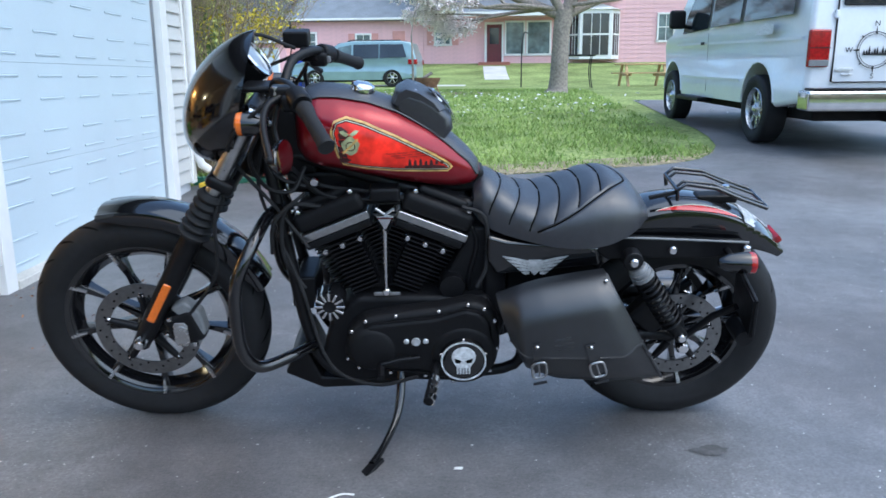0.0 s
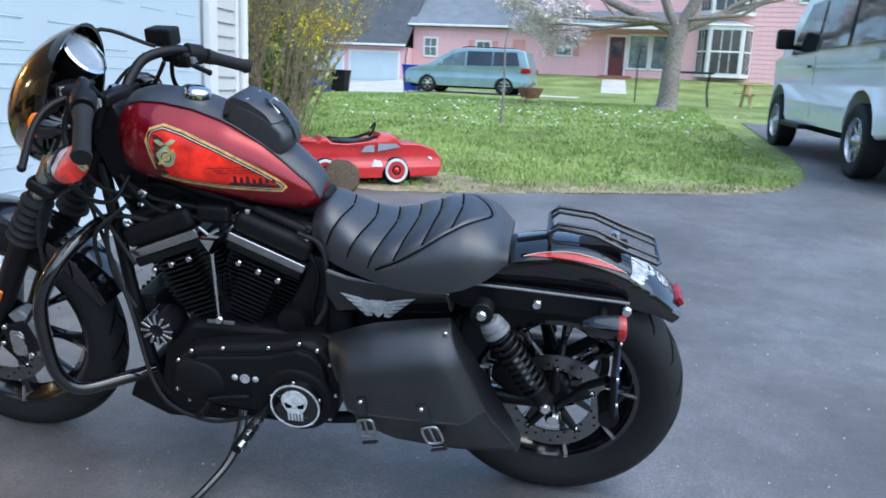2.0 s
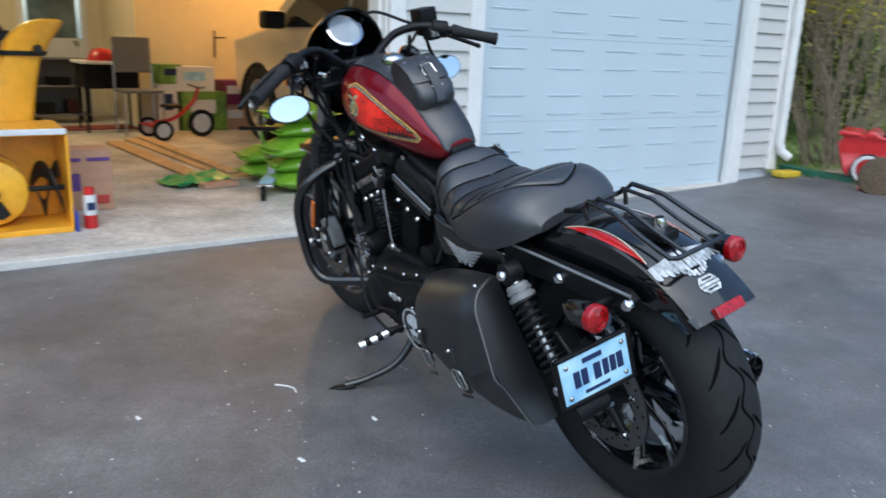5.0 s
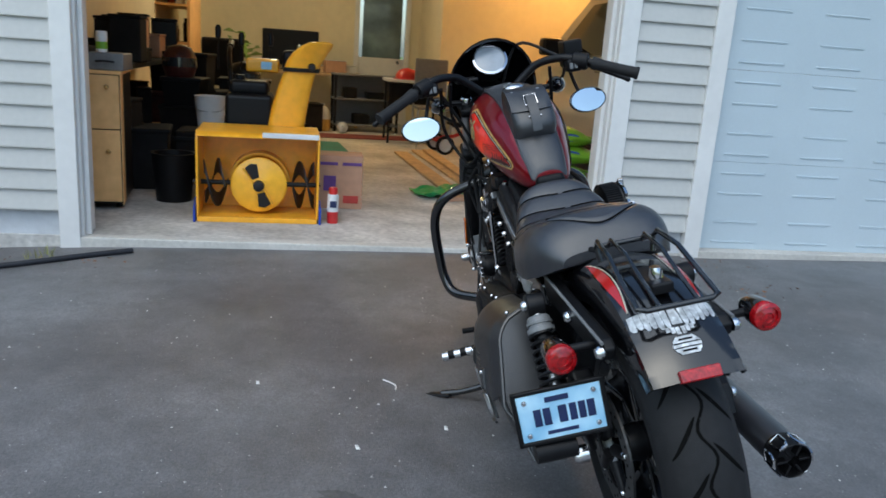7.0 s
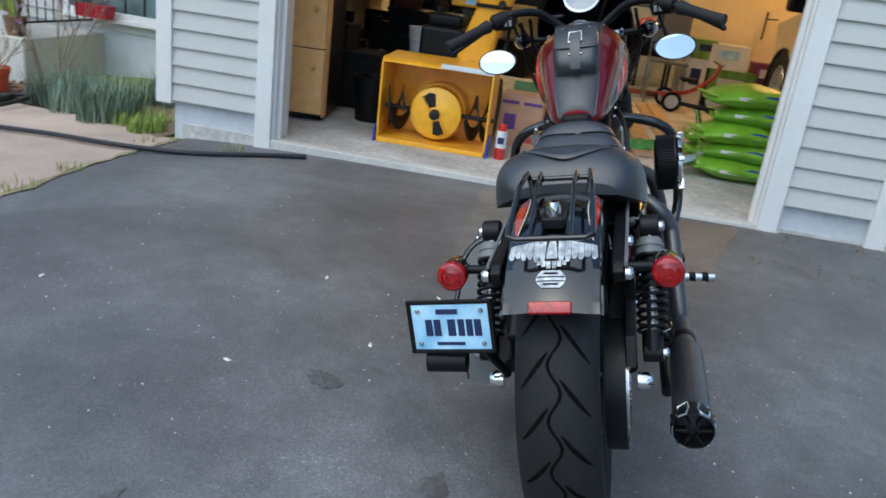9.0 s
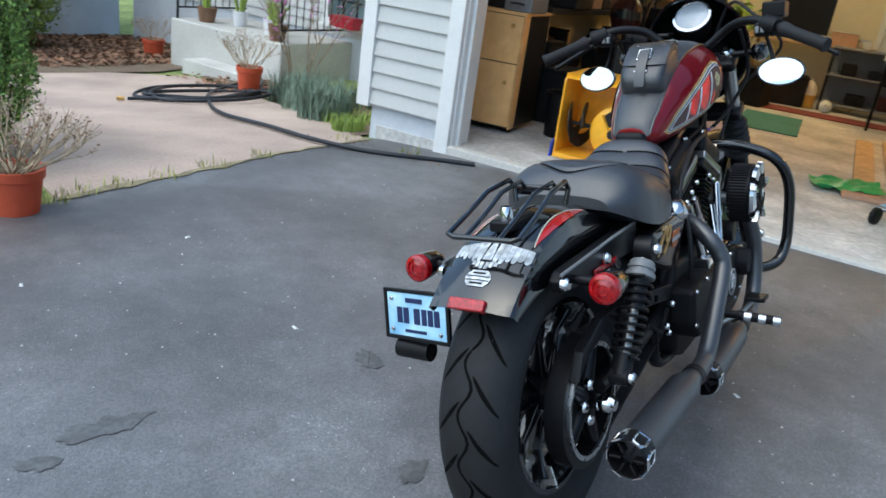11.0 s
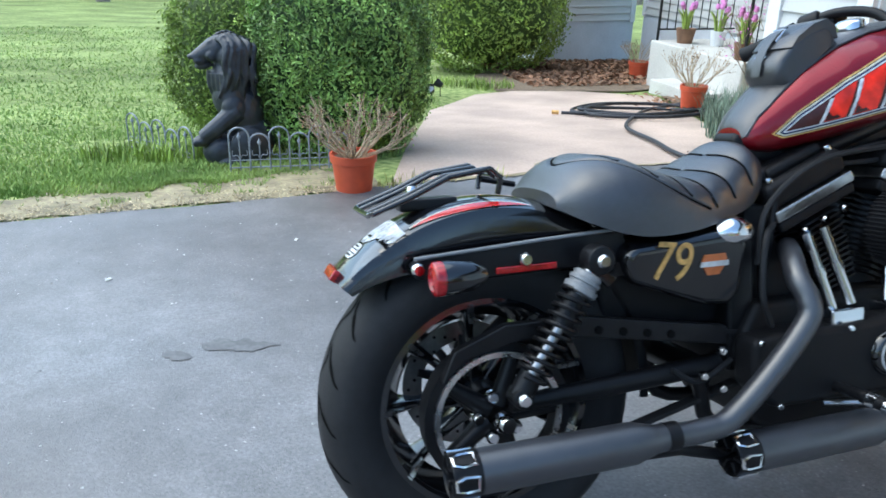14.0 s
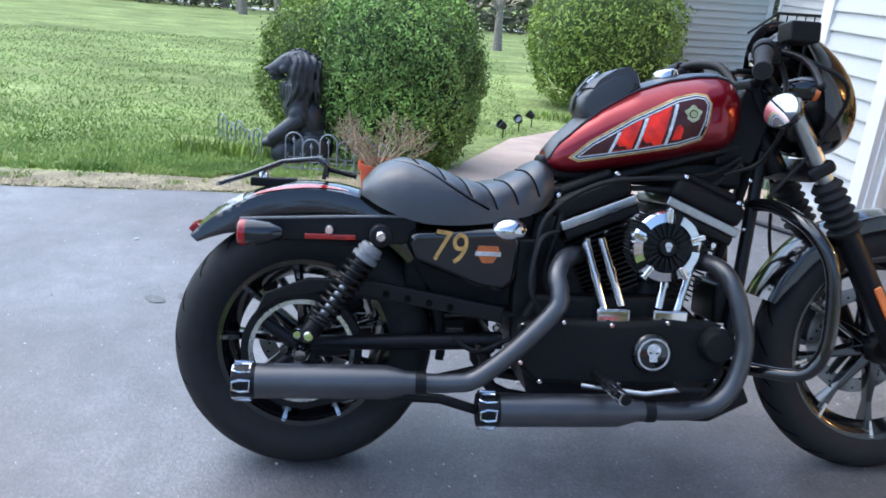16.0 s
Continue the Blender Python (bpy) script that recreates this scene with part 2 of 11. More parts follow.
LEAFO = mat("budding_leaf", (0.36, 0.33, 0.09), 0.6, var=0.4, scale=3, col2=(0.30, 0.32, 0.10), island=0.5)
BLOSSOM = mat("pale_blossom", (0.86, 0.77, 0.78), 0.7, var=0.12, scale=5, island=0.2)
FAR = mat("far_woods", (0.10, 0.095, 0.07), 0.95, var=0.4, scale=0.6, col2=(0.13, 0.13, 0.08), big=0.4, bigscale=0.15)
DEADLEAF = mat("dead_leaf", (0.24, 0.13, 0.075), 0.85, var=0.3, scale=9, island=0.5)
STATUE = mat("black_statue", (0.026, 0.029, 0.037), 0.42, var=0.35, scale=25, bump=0.25, bscale=70, big=0.3, bigscale=7)
IRON = mat("grey_iron", (0.26, 0.28, 0.32), 0.5, metal=0.2, var=0.3, scale=50)
BLACKI = mat("black_iron", (0.012, 0.012, 0.013), 0.5, spec=0.3)
HOSEM = mat("black_hose", (0.022, 0.023, 0.028), 0.45, spec=0.35)
TWIG = mat("grey_brown_twigs", (0.27, 0.21, 0.15), 0.95, var=0.35, scale=18)
WORN = mat("worn_soil", (0.33, 0.26, 0.17), 0.95, var=0.4, scale=30, bump=0.9, bscale=70, col2=(0.24, 0.21, 0.12), big=0.4, bigscale=5)
SOIL = mat("bare_soil", (0.16, 0.115, 0.075), 0.95, var=0.35, scale=30, bump=0.9, bscale=70)
TULIP = mat("tulip_petal", (0.62, 0.22, 0.50), 0.6, island=0.4)
TEAL = mat("teal_car_paint", (0.26, 0.37, 0.40), 0.3, metal=0.3, var=0.03, coat=0.8)
GOLDCAR = mat("champagne_paint", (0.62, 0.55, 0.42), 0.3, metal=0.1, var=0.03, coat=0.8)
BLUEGR = mat("lavender_leaf", (0.15, 0.205, 0.15), 0.7, var=0.5, scale=4, island=0.4)
MAROON = mat("maroon_door", (0.11, 0.018, 0.022), 0.5)
MATTEW = mat("white_plastic", (0.70, 0.70, 0.70), 0.45, var=0.04)
SKIRT = mat("dark_clutter", (0.012, 0.011, 0.011), 0.85, var=0.4, scale=8, bump=0.3, bscale=20, big=0.3, spec=0.2)


# ---- mesh helpers ----
def part(name, bm, material, parent=None, label="", smooth=35, loc=None):
    me = bpy.data.meshes.new(name)
    bmesh.ops.recalc_face_normals(bm, faces=bm.faces)
    normals = weighted_normals(bm, max(smooth, 50)) if smooth else None
    bm.to_mesh(me)
    bm.free()
    me.materials.append(material)
    if smooth:
        for p in me.polygons:
            p.use_smooth = True
        me.normals_split_custom_set(normals)
    ob = new(name, me)
    ob.parent = parent
    if loc is not None:
        ob.matrix_basis = loc
    return tagged(ob, label) if label else ob


def weighted_normals(bm, degrees):
    """Corner normals averaged by area over faces that meet at less than the angle."""
    bm.normal_update()
    lim = math.cos(radians(degrees))
    near = {v: [(f.normal.copy(), f.calc_area()) for f in v.link_faces] for v in bm.verts}
    out = []
    for f in bm.faces:
        n0 = f.normal
        for v in f.verts:
            s = Vector((0, 0, 0))
            for n, w in near[v]:
                if n.dot(n0) > lim:
                    s += n * w
            out.append(s.normalized() if s.length > 1e-12 else n0.copy())
    return out


def again(ob, m, parent=None):
    """The same mesh as an object of its own, at m."""
    o = new(ob.name.split(".")[0], ob.data)
    o.parent = parent or ob.parent
    o.matrix_basis = m
    return o


def thing(name, m, label, category, group="", kind=""):
    e = new(name)
    e.empty_display_size = 0.2
    e.matrix_basis = m
    return tagged(e, label, category, group, kind)


def box(x0, x1, y0, y1, z0, z1, bevel=0.0, seg=2, bm=None):
    own = bmesh.new()
    bmesh.ops.create_cube(own, size=1, matrix=Matrix.Translation(((x0 + x1) / 2, (y0 + y1) / 2, (z0 + z1) / 2)) @ Matrix.Diagonal((abs(x1 - x0), abs(y1 - y0), abs(z1 - z0), 1)))
    if bevel:
        bmesh.ops.bevel(own, geom=own.edges[:], offset=bevel, segments=seg, affect="EDGES", profile=0.5)
    return join(bm, own) if bm else own


def join(bm, other, m=None):
    """Adds the mesh of other to bm."""
    if m is not None:
        other.transform(m)
    me = bpy.data.meshes.new("tmp")
    other.to_mesh(me)
    other.free()
    bm.from_mesh(me)
    bpy.data.meshes.remove(me)
    return bm


def smooth_line(pts, n=6):
    """A Catmull-Rom curve through the points."""
    p = [Vector(q) for q in pts]
    p = [2 * p[0] - p[1]] + p + [2 * p[-1] - p[-2]]
    out = []
    for i in range(1, len(p) - 2):
        for k in range(n):
            t = k / n
            a, b, c, d = p[i - 1], p[i], p[i + 1], p[i + 2]
            out.append(0.5 * ((2 * b) + (c - a) * t + (2 * a - 5 * b + 4 * c - d) * t * t + (3 * b - a - 3 * c + d) * t ** 3))
    out.append(p[-2])
    return out


def tube(pts, r, n=10, curve=0, bm=None, cap=True, closed=False):
    """A pipe along the points; r: one radius or one for each point given."""
    own = bmesh.new()
    m = len(pts)
    p = smooth_line(pts, curve) if curve else [Vector(q) for q in pts]
    if isinstance(r, (list, tuple)):
        rr = [float(np.interp(i / (len(p) - 1) * (m - 1), range(m), r)) for i in range(len(p))]
    else:
        rr = [r] * len(p)
    rings, up = [], None
    for i, c in enumerate(p):
        if closed:
            d = (p[(i + 1) % len(p)] - p[i - 1]).normalized()
        else:
            d = (p[min(i + 1, len(p) - 1)] - p[max(i - 1, 0)]).normalized()
        if up is None:
            up = d.orthogonal().normalized()
        side = (up - d * up.dot(d)).normalized()
        up = side
        other = d.cross(side)
        rings.append([own.verts.new(c + rr[i] * (math.cos(2 * math.pi * k / n) * side + math.sin(2 * math.pi * k / n) * other)) for k in range(n)])
    for a, b in zip(rings, rings[1:] + ([rings[0]] if closed else [])):
        for k in range(n):
            own.faces.new((a[k], a[(k + 1) % n], b[(k + 1) % n], b[k]))
    if cap and not closed:
        own.faces.new(rings[0][::-1])
        own.faces.new(rings[-1])
    return join(bm, own) if bm else own


def lathe(profile, n=32, m=None, bm=None, closed=False):
    """Turns (radius, height) pairs round the z axis."""
    own = bmesh.new()
    rings = []
    for r, h in profile:
        if r < 1e-6:
            rings.append([own.verts.new((0, 0, h))])
        else:
            rings.append([own.verts.new((r * math.cos(2 * math.pi * k / n), r * math.sin(2 * math.pi * k / n), h)) for k in range(n)])
    pairs = list(zip(rings, rings[1:])) + ([(rings[-1], rings[0])] if closed else [])
    for a, b in pairs:
        for k in range(n):
            q = [a[k % len(a)], a[(k + 1) % len(a)], b[(k + 1) % len(b)], b[k % len(b)]]
            q = list(dict.fromkeys(q))
            if len(q) > 2:
                own.faces.new(q)
    if m is not None:
        own.transform(m)
    return join(bm, own) if bm else own


def slab(pts, y0, y1, bevel=0.0, seg=2, bm=None):
    """A plate with the outline pts (x, z), from y0 to y1."""
    own = bmesh.new()
    face = own.faces.new([own.verts.new((x, y0, z)) for x, z in pts])
    ex = bmesh.ops.extrude_face_region(own, geom=[face])
    bmesh.ops.translate(own, verts=[v for v in ex["geom"] if isinstance(v, bmesh.types.BMVert)], vec=(0, y1 - y0, 0))
    if bevel:
        bmesh.ops.recalc_face_normals(own, faces=own.faces)
        bmesh.ops.bevel(own, geom=own.edges[:], offset=bevel, segments=seg, affect="EDGES", profile=0.5)
    return join(bm, own) if bm else own


def loft(rings, bm=None, cap=True, closed=True):
    own = bmesh.new()
    vs = [[own.verts.new(p) for p in r] for r in rings]
    n = len(vs[0])
    for a, b in zip(vs, vs[1:]):
        for k in range(n if closed else n - 1):
            own.faces.new((a[k], a[(k + 1) % n], b[(k + 1) % n], b[k]))
    if cap:
        own.faces.new(vs[0][::-1])
        own.faces.new(vs[-1])
    return join(bm, own) if bm else own


def along(a, b):
    """The pose at a whose z axis points to b."""
    a, b = Vector(a), Vector(b)
    return Matrix.Translation(a) @ (b - a).to_track_quat("Z", "Y").to_matrix().to_4x4()


YL = pose(0, 0, 0, -90, 0, 0)   # turns a lathe's axis to +y


def side_disc(x, y, z, profile, n=28, bm=None, flip=False):
    """A lathe whose axis is +y (or -y), set at (x, y, z)."""
    return lathe(profile, n, Matrix.Translation((x, y, z)) @ (pose(0, 0, 0, 90 if flip else -90, 0, 0)), bm)


def bolt(r, h, m, bm=None):
    return lathe([(0, 0), (r, 0), (r, h * 0.6), (r * 0.7, h), (0, h)], 8, m, bm)


def ball(r, m, bm=None, sub=2):
    own = bmesh.new()
    bmesh.ops.create_icosphere(own, subdivisions=sub, radius=r, matrix=m)
    return join(bm, own) if bm else own


def scatter_leaves(count, place, size, rng, fold=0.3, bm=None):
    """Small folded leaves; place(rng) gives a point and an outward normal."""
    vs, fs = [], []
    for _ in range(count):
        c, nrm = place(rng)
        d = (nrm + Vector((rng.uniform(-1, 1), rng.uniform(-1, 1), rng.uniform(-1, 1))) * 0.9).normalized()
        t = d.orthogonal().normalized()
        t.rotate(Matrix.Rotation(rng.uniform(0, 6.28), 3, d))
        w = d.cross(t)
        s = size * rng.uniform(0.6, 1.3)
        i = len(vs)
        vs += [c - t * s, c + w * s * 0.45 + d * s * fold, c + t * s, c - w * s * 0.45 + d * s * fold]
        fs += [(i, i + 1, i + 2), (i, i + 2, i + 3)]
    me = bpy.data.meshes.new("leaves")
    me.from_pydata([tuple(v) for v in vs], [], fs)
    own = bmesh.new()
    own.from_mesh(me)
    bpy.data.meshes.remove(me)
    return own


def lettering(text, size, depth=0.001):
    """A mesh of built-in lettering in the xz plane, centred, facing -y."""
    cu = bpy.data.curves.new("t", "FONT")
    cu.body, cu.size, cu.extrude, cu.align_x, cu.align_y = text, size, depth, "CENTER", "CENTER"
    ob = bpy.data.objects.new("t", cu)
    scene.collection.objects.link(ob)
    me = bpy.data.meshes.new_from_object(ob.evaluated_get(bpy.context.evaluated_depsgraph_get()))
    own = bmesh.new()
    own.from_mesh(me)
    own.transform(pose(0, 0, 0, 90, 0, 0))
    bpy.data.objects.remove(ob)
    bpy.data.meshes.remove(me)
    return own


# ---- the ground ----
GY = [-150, -60, -30, -3.5, -0.1, 5.5, 7, 8.3, 9, 12, 16, 20, 31, 36, 41, 60, 150]
GZ = [-6.5, -3.4, -2.0, -0.36, 0, 0, 0.1, 0.2, 0.25, 0.34, 0.50, 0.64, 0.68, 1.1, 1.72, 2.6, 5.5]


YY = np.arange(-150, 150.1, 0.1)
ZZ = np.convolve(np.pad(np.interp(YY, GY, GZ), 12, mode="edge"), np.hanning(25) / np.hanning(25).sum(), mode="valid")


def step01(x, a, b):
    t = min(1, max(0, (x - a) / (b - a)))
    return t * t * (3 - 2 * t)


def ground_z(x, y):
    z = float(np.interp(y, YY, ZZ))
    if y > 0:
        z *= 1 - (1 - step01(x, -3.0, -1.5)) * (1 - step01(y, 7.1, 9.5))
        z -= 0.62 * (1 - step01(x, -13, -6)) * step01(y, 14, 26)
        z += 0.011 * (min(y, 6.6) - 2.9) * (1 - step01(x, -2.0, -0.6)) * (1 - step01(y, 6.6, 9))
    elif x < -0.6:
        z -= 0.032 * (1 - step01(x, -2.0, -0.6)) * step01(y, -4, -0.2)
    if y <= 0 and x > 2:
        z += 0.02 * (min(x, 30) - 2) * step01(-y, 2, 25)
    return z


def ground_grid(name, xs, ys, material, lift, label, rough=0.0):
    own = bmesh.new()
    rows = [[own.verts.new((x, y, ground_z(x, y) + lift + rough * noise.noise((x * 1.3, y * 1.3, 0)))) for x in xs] for y in ys]
    for a, b in zip(rows, rows[1:]):
        for k in range(len(xs) - 1):
            own.faces.new((a[k], a[k + 1], b[k + 1], b[k]))
    return tagged(part(name, own, material, smooth=60), label, name.split("_")[0], kind="structure")


span = lambda a, b, n: list(np.linspace(a, b, n))
ground_grid("ground", span(-150, -22, 12) + span(-20, 20, 81) + span(22, 150, 12),
            span(-150, -31, 14) + span(-30, -8, 12) + span(-7.5, 10, 71) + span(10.5, 45, 40) + span(50, 150, 10), GRASS, -0.006,
            "green lawn with worn brownish patches around the drive")

LOW = [(-3.2, -0.55), (-1.6, -0.42), (0.63, -0.1), (0.96, 0.0), (1.5, 0.1), (2.65, 0.27), (5, 0.45), (18, 1.2)]
HIGH = [(-3.2, 6.72), (-1.67, 6.65), (-1.15, 6.69), (0.1, 7.08), (0.93, 7.4), (1.73, 7.62), (2.3, 7.98), (2.55, 8.35), (2.72, 8.9), (2.86, 9.8), (2.95, 10.8), (3.05, 16.5), (18, 17.5)]


def drive():
    own = bmesh.new()
    xs = sorted(set(span(-3.0, 2.6, 60) + [2.64, 2.68, 2.72, 2.76, 2.79, 2.82, 2.86, 2.89, 2.92, 2.95, 2.97, 2.99, 3.01, 3.03, 3.05] + span(3.2, 18, 40)))
    levels = span(-0.7, 8.6, 60) + span(8.8, 17.6, 30)
    rows = []
    for x in xs:
        a = float(np.interp(x, *zip(*LOW))) + 0.02 * noise.noise((x * 3, 0, 5))
        b = float(np.interp(x, *zip(*HIGH))) + 0.05 * noise.noise((x * 2.2, 7, 1))
        rows.append([(x, min(b, max(a, y))) for y in levels])
    made = {}

    def corner(p):
        if p not in made:
            made[p] = own.verts.new((p[0], p[1], ground_z(*p) + 0.006))
        return made[p]
    for p, q in zip(rows, rows[1:]):
        for k in range(len(levels) - 1):
            ring = list(dict.fromkeys((p[k], q[k], q[k + 1], p[k + 1])))
            if len(ring) > 2:
                own.faces.new([corner(c) for c in ring])
    return tagged(part("road", own, ASPHALT, smooth=60), "dark grey asphalt driveway, speckled with pale grit", "driveway", kind="structure")


drive()


def flat_patch(name, pts, lift, material, label, category, step=0.25, thick=0.05, ragged=0.0):
    """A sheet over the ground with the outline pts."""
    own = bmesh.new()
    if ragged:
        rng, line = random.Random(len(pts)), []
        for p, q in zip(pts, pts[1:] + pts[:1]):
            n = max(1, int(math.dist(p, q) / 0.09))
            line += [(p[0] + (q[0] - p[0]) * k / n + rng.gauss(0, ragged), p[1] + (q[1] - p[1]) * k / n + rng.gauss(0, ragged)) for k in range(n)]
        pts = line
    own.faces.new([own.verts.new((x, y, 0)) for x, y in pts])
    x0, x1 = min(p[0] for p in pts), max(p[0] for p in pts)
    y0, y1 = min(p[1] for p in pts), max(p[1] for p in pts)
    for k in range(1, int((x1 - x0) / step)):
        bmesh.ops.bisect_plane(own, geom=own.verts[:] + own.edges[:] + own.faces[:], plane_co=(x0 + k * step, 0, 0), plane_no=(1, 0, 0))
    for k in range(1, int((y1 - y0) / step)):
        bmesh.ops.bisect_plane(own, geom=own.verts[:] + own.edges[:] + own.faces[:], plane_co=(0, y0 + k * step, 0), plane_no=(0, 1, 0))
    for v in own.verts:
        v.co.z = ground_z(v.co.x, v.co.y) + lift
    if thick:
        ex = bmesh.ops.extrude_face_region(own, geom=own.faces[:])
        bmesh.ops.translate(own, verts=[v for v in ex["geom"] if isinstance(v, bmesh.types.BMVert)], vec=(0, 0, -thick))
    return tagged(part(name, own, material, smooth=40), label, category, kind="structure")


flat_patch("pavement", [(-1.58, -0.43), (0.61, -0.11), (0.37, -1.1), (-0.2, -3.2), (-0.9, -4.3), (-1.7, -4.7), (-2.75, -3.9), (-2.35, -2.5), (-1.9, -1.0)],
           0.009, CONC, "tan concrete path beside the garage", "pavement")
flat_patch("path_edge", [(-1.62, -0.455), (-0.5, -0.285), (0.63, -0.125), (0.635, -0.09), (-0.5, -0.25), (-1.62, -0.42)], 0.0115, WORN, "crumbling soil line between path and drive", "soil", thick=0, ragged=0.012)
flat_patch("planting_bed", [(-1.58, -0.55), (-1.95, -1.05), (-2.4, -2.5), (-2.8, -3.9), (-3.3, -3.9), (-3.3, -0.5)], 0.012, SOIL, "bare planting bed beside the path", "bed", thick=0)
flat_patch("leaf_bed", [(-1.2, -4.55), (-2.6, -4.3), (-5.4, -5.4), (-5.3, -8.2), (-2.4, -7.7), (-1.3, -6.0)], 0.012, SOIL, "planting bed under dead leaves by the house", "bed", thick=0)
flat_patch("worn_edge", [(0.64, -0.08), (0.7, -0.75), (1.7, -0.75), (2.3, -0.15), (4.5, 0.1), (4.5, 0.36), (2.65, 0.24), (1.5, 0.07)], 0.002, WORN, "worn soil strip between lawn and drive", "soil", thick=0, ragged=0.018)
flat_patch("worn_edge.001", [(-2.4, 6.7), (-1.67, 6.68), (-1.15, 6.72), (0.1, 7.11), (0.93, 7.43), (1.73, 7.65), (2.3, 8.0), (2.2, 8.3), (1.2, 8.0), (-0.2, 7.6), (-1.2, 7.9), (-2.5, 8.1)], 0.002, WORN, "worn soil strip at the far edge of the drive", "soil", thick=0, ragged=0.02)


# ---- the garage: u along the front, d into it ----
GARAGE = Matrix(((-0.0907, -0.9959, 0, -1.748), (0.9959, -0.0907, 0, 0.125), (0, 0, 1, 0), (0, 0, 0, 1)))
WALL_H, DOOR_H, U0, U1, DEEP = 2.75, 2.13, -0.73, 6.42, 7.4
OPEN1, OPEN2 = (0.0, 2.775), (3.41, 5.82)


def setting(name, bm, material, label, category, smooth=35, kind="structure"):
    return tagged(part(name, bm, material, smooth=smooth, loc=GARAGE.copy()), label, category, kind=kind)


core = box(U0 + 0.085, OPEN1[0] - 0.02, 0.02, 0.17, -0.3, WALL_H)
box(OPEN1[1] + 0.02, OPEN2[0] - 0.02, 0.02, 0.17, -0.3, WALL_H, bm=core)
box(OPEN2[1] + 0.02, U1 - 0.02, 0.02, 0.17, -0.3, WALL_H, bm=core)
box(OPEN1[0] - 0.02, OPEN1[1] + 0.02, 0.02, 0.17, DOOR_H, WALL_H, bm=core)
box(OPEN2[0] - 0.02, OPEN2[1] + 0.02, 0.02, 0.17, DOOR_H, WALL_H, bm=core)
wall_front = setting("wall_front", core, FOUND, "painted front wall of the garage with pale lap siding", "wall")
inner = box(U0, U0 + 0.15, 0.17, DEEP, -0.3, WALL_H)
setting("wall_left", inner, CREAM, "cream plaster side wall of the garage", "wall")
setting("wall_right", box(U1 - 0.15, U1, 0.17, DEEP, -0.3, WALL_H), CREAM, "cream plaster end wall of the garage", "wall")
back = box(U0, 1.64, DEEP, DEEP + 0.15, -0.3, WALL_H)
box(2.44, U1, DEEP, DEEP + 0.15, -0.3, WALL_H, bm=back)
box(1.64, 2.44, DEEP, DEEP + 0.15, 2.06, WALL_H, bm=back)
setting("wall_back", back, CREAM, "cream plaster back wall of the garage", "wall")
setting("partition", box(2.59, 2.71, 5.42, DEEP, 0.02, WALL_H - 0.1), CREAM, "cream partition wall inside the garage", "wall")
setting("partition_front", box(2.59, U1 - 0.15, 5.3, 5.42, 0.02, WALL_H - 0.1), CREAM, "cream end wall of the second garage bay", "wall")
setting("ceiling", box(U0, U1, 0.17, DEEP, WALL_H - 0.1, WALL_H), CREAM, "plain garage ceiling", "ceiling")
setting("floor", box(U0 + 0.15, U1 - 0.15, 0.0, DEEP, -0.2, 0.022), SLAB, "worn grey concrete garage floor", "floor")
apron = box(OPEN1[0] - 0.1, OPEN1[1] + 0.12, -0.03, 0.05, -0.12, 0.024, 0.008)
setting("door_sill", apron, CONC2, "pale concrete sill at the garage opening", "sill")
setting("door_sill.001", box(OPEN2[0] - 0.002, OPEN2[1] + 0.002, -0.045, 0.12, -0.1, 0.055, 0.006), CONC2, "pale concrete sill under the closed garage door", "sill")
roof = slab([(-0.45, WALL_H + 0.02), (3.9, WALL_H + 1.75), (3.9, WALL_H + 1.9), (-0.5, WALL_H + 0.14)], U0 - 0.3, U1 + 0.3)
slab([(3.9, WALL_H + 1.75), (8.2, WALL_H + 0.02), (8.25, WALL_H + 0.14), (3.9, WALL_H + 1.9)], U0 - 0.3, U1 + 0.3, bm=roof)
roof.transform(Matrix(((0, 1, 0, 0), (1, 0, 0, 0), (0, 0, 1, 0), (0, 0, 0, 1))))
setting("roof", roof, ROOF, "dark shingle garage roof", "roof")


def lap_board(width, h=0.105):
    """One course of lap siding: its foot stands proud."""
    own = loft([[(-width / 2, -0.004, h + 0.006), (-width / 2, 0.012, h + 0.006), (-width / 2, 0.012, 0), (-width / 2, -0.024, 0), (-width / 2, -0.024, 0.008)],
                [(width / 2, -0.004, h + 0.006), (width / 2, 0.012, h + 0.006), (width / 2, 0.012, 0), (width / 2, -0.024, 0), (width / 2, -0.024, 0.008)]])
    return own


def lap_wall(parent, u0, u1, z0, z1, base=Matrix.Identity(4), h=0.105):
    first = part("siding_board", lap_board(u1 - u0, h), SIDING, parent, smooth=0)
    n = int((z1 - z0) / h)
    for k in range(n):
        m = base @ Matrix.Translation(((u0 + u1) / 2, 0, z0 + k * h))
        if k == 0:
            first.matrix_basis = m
        else:
            again(first, m)


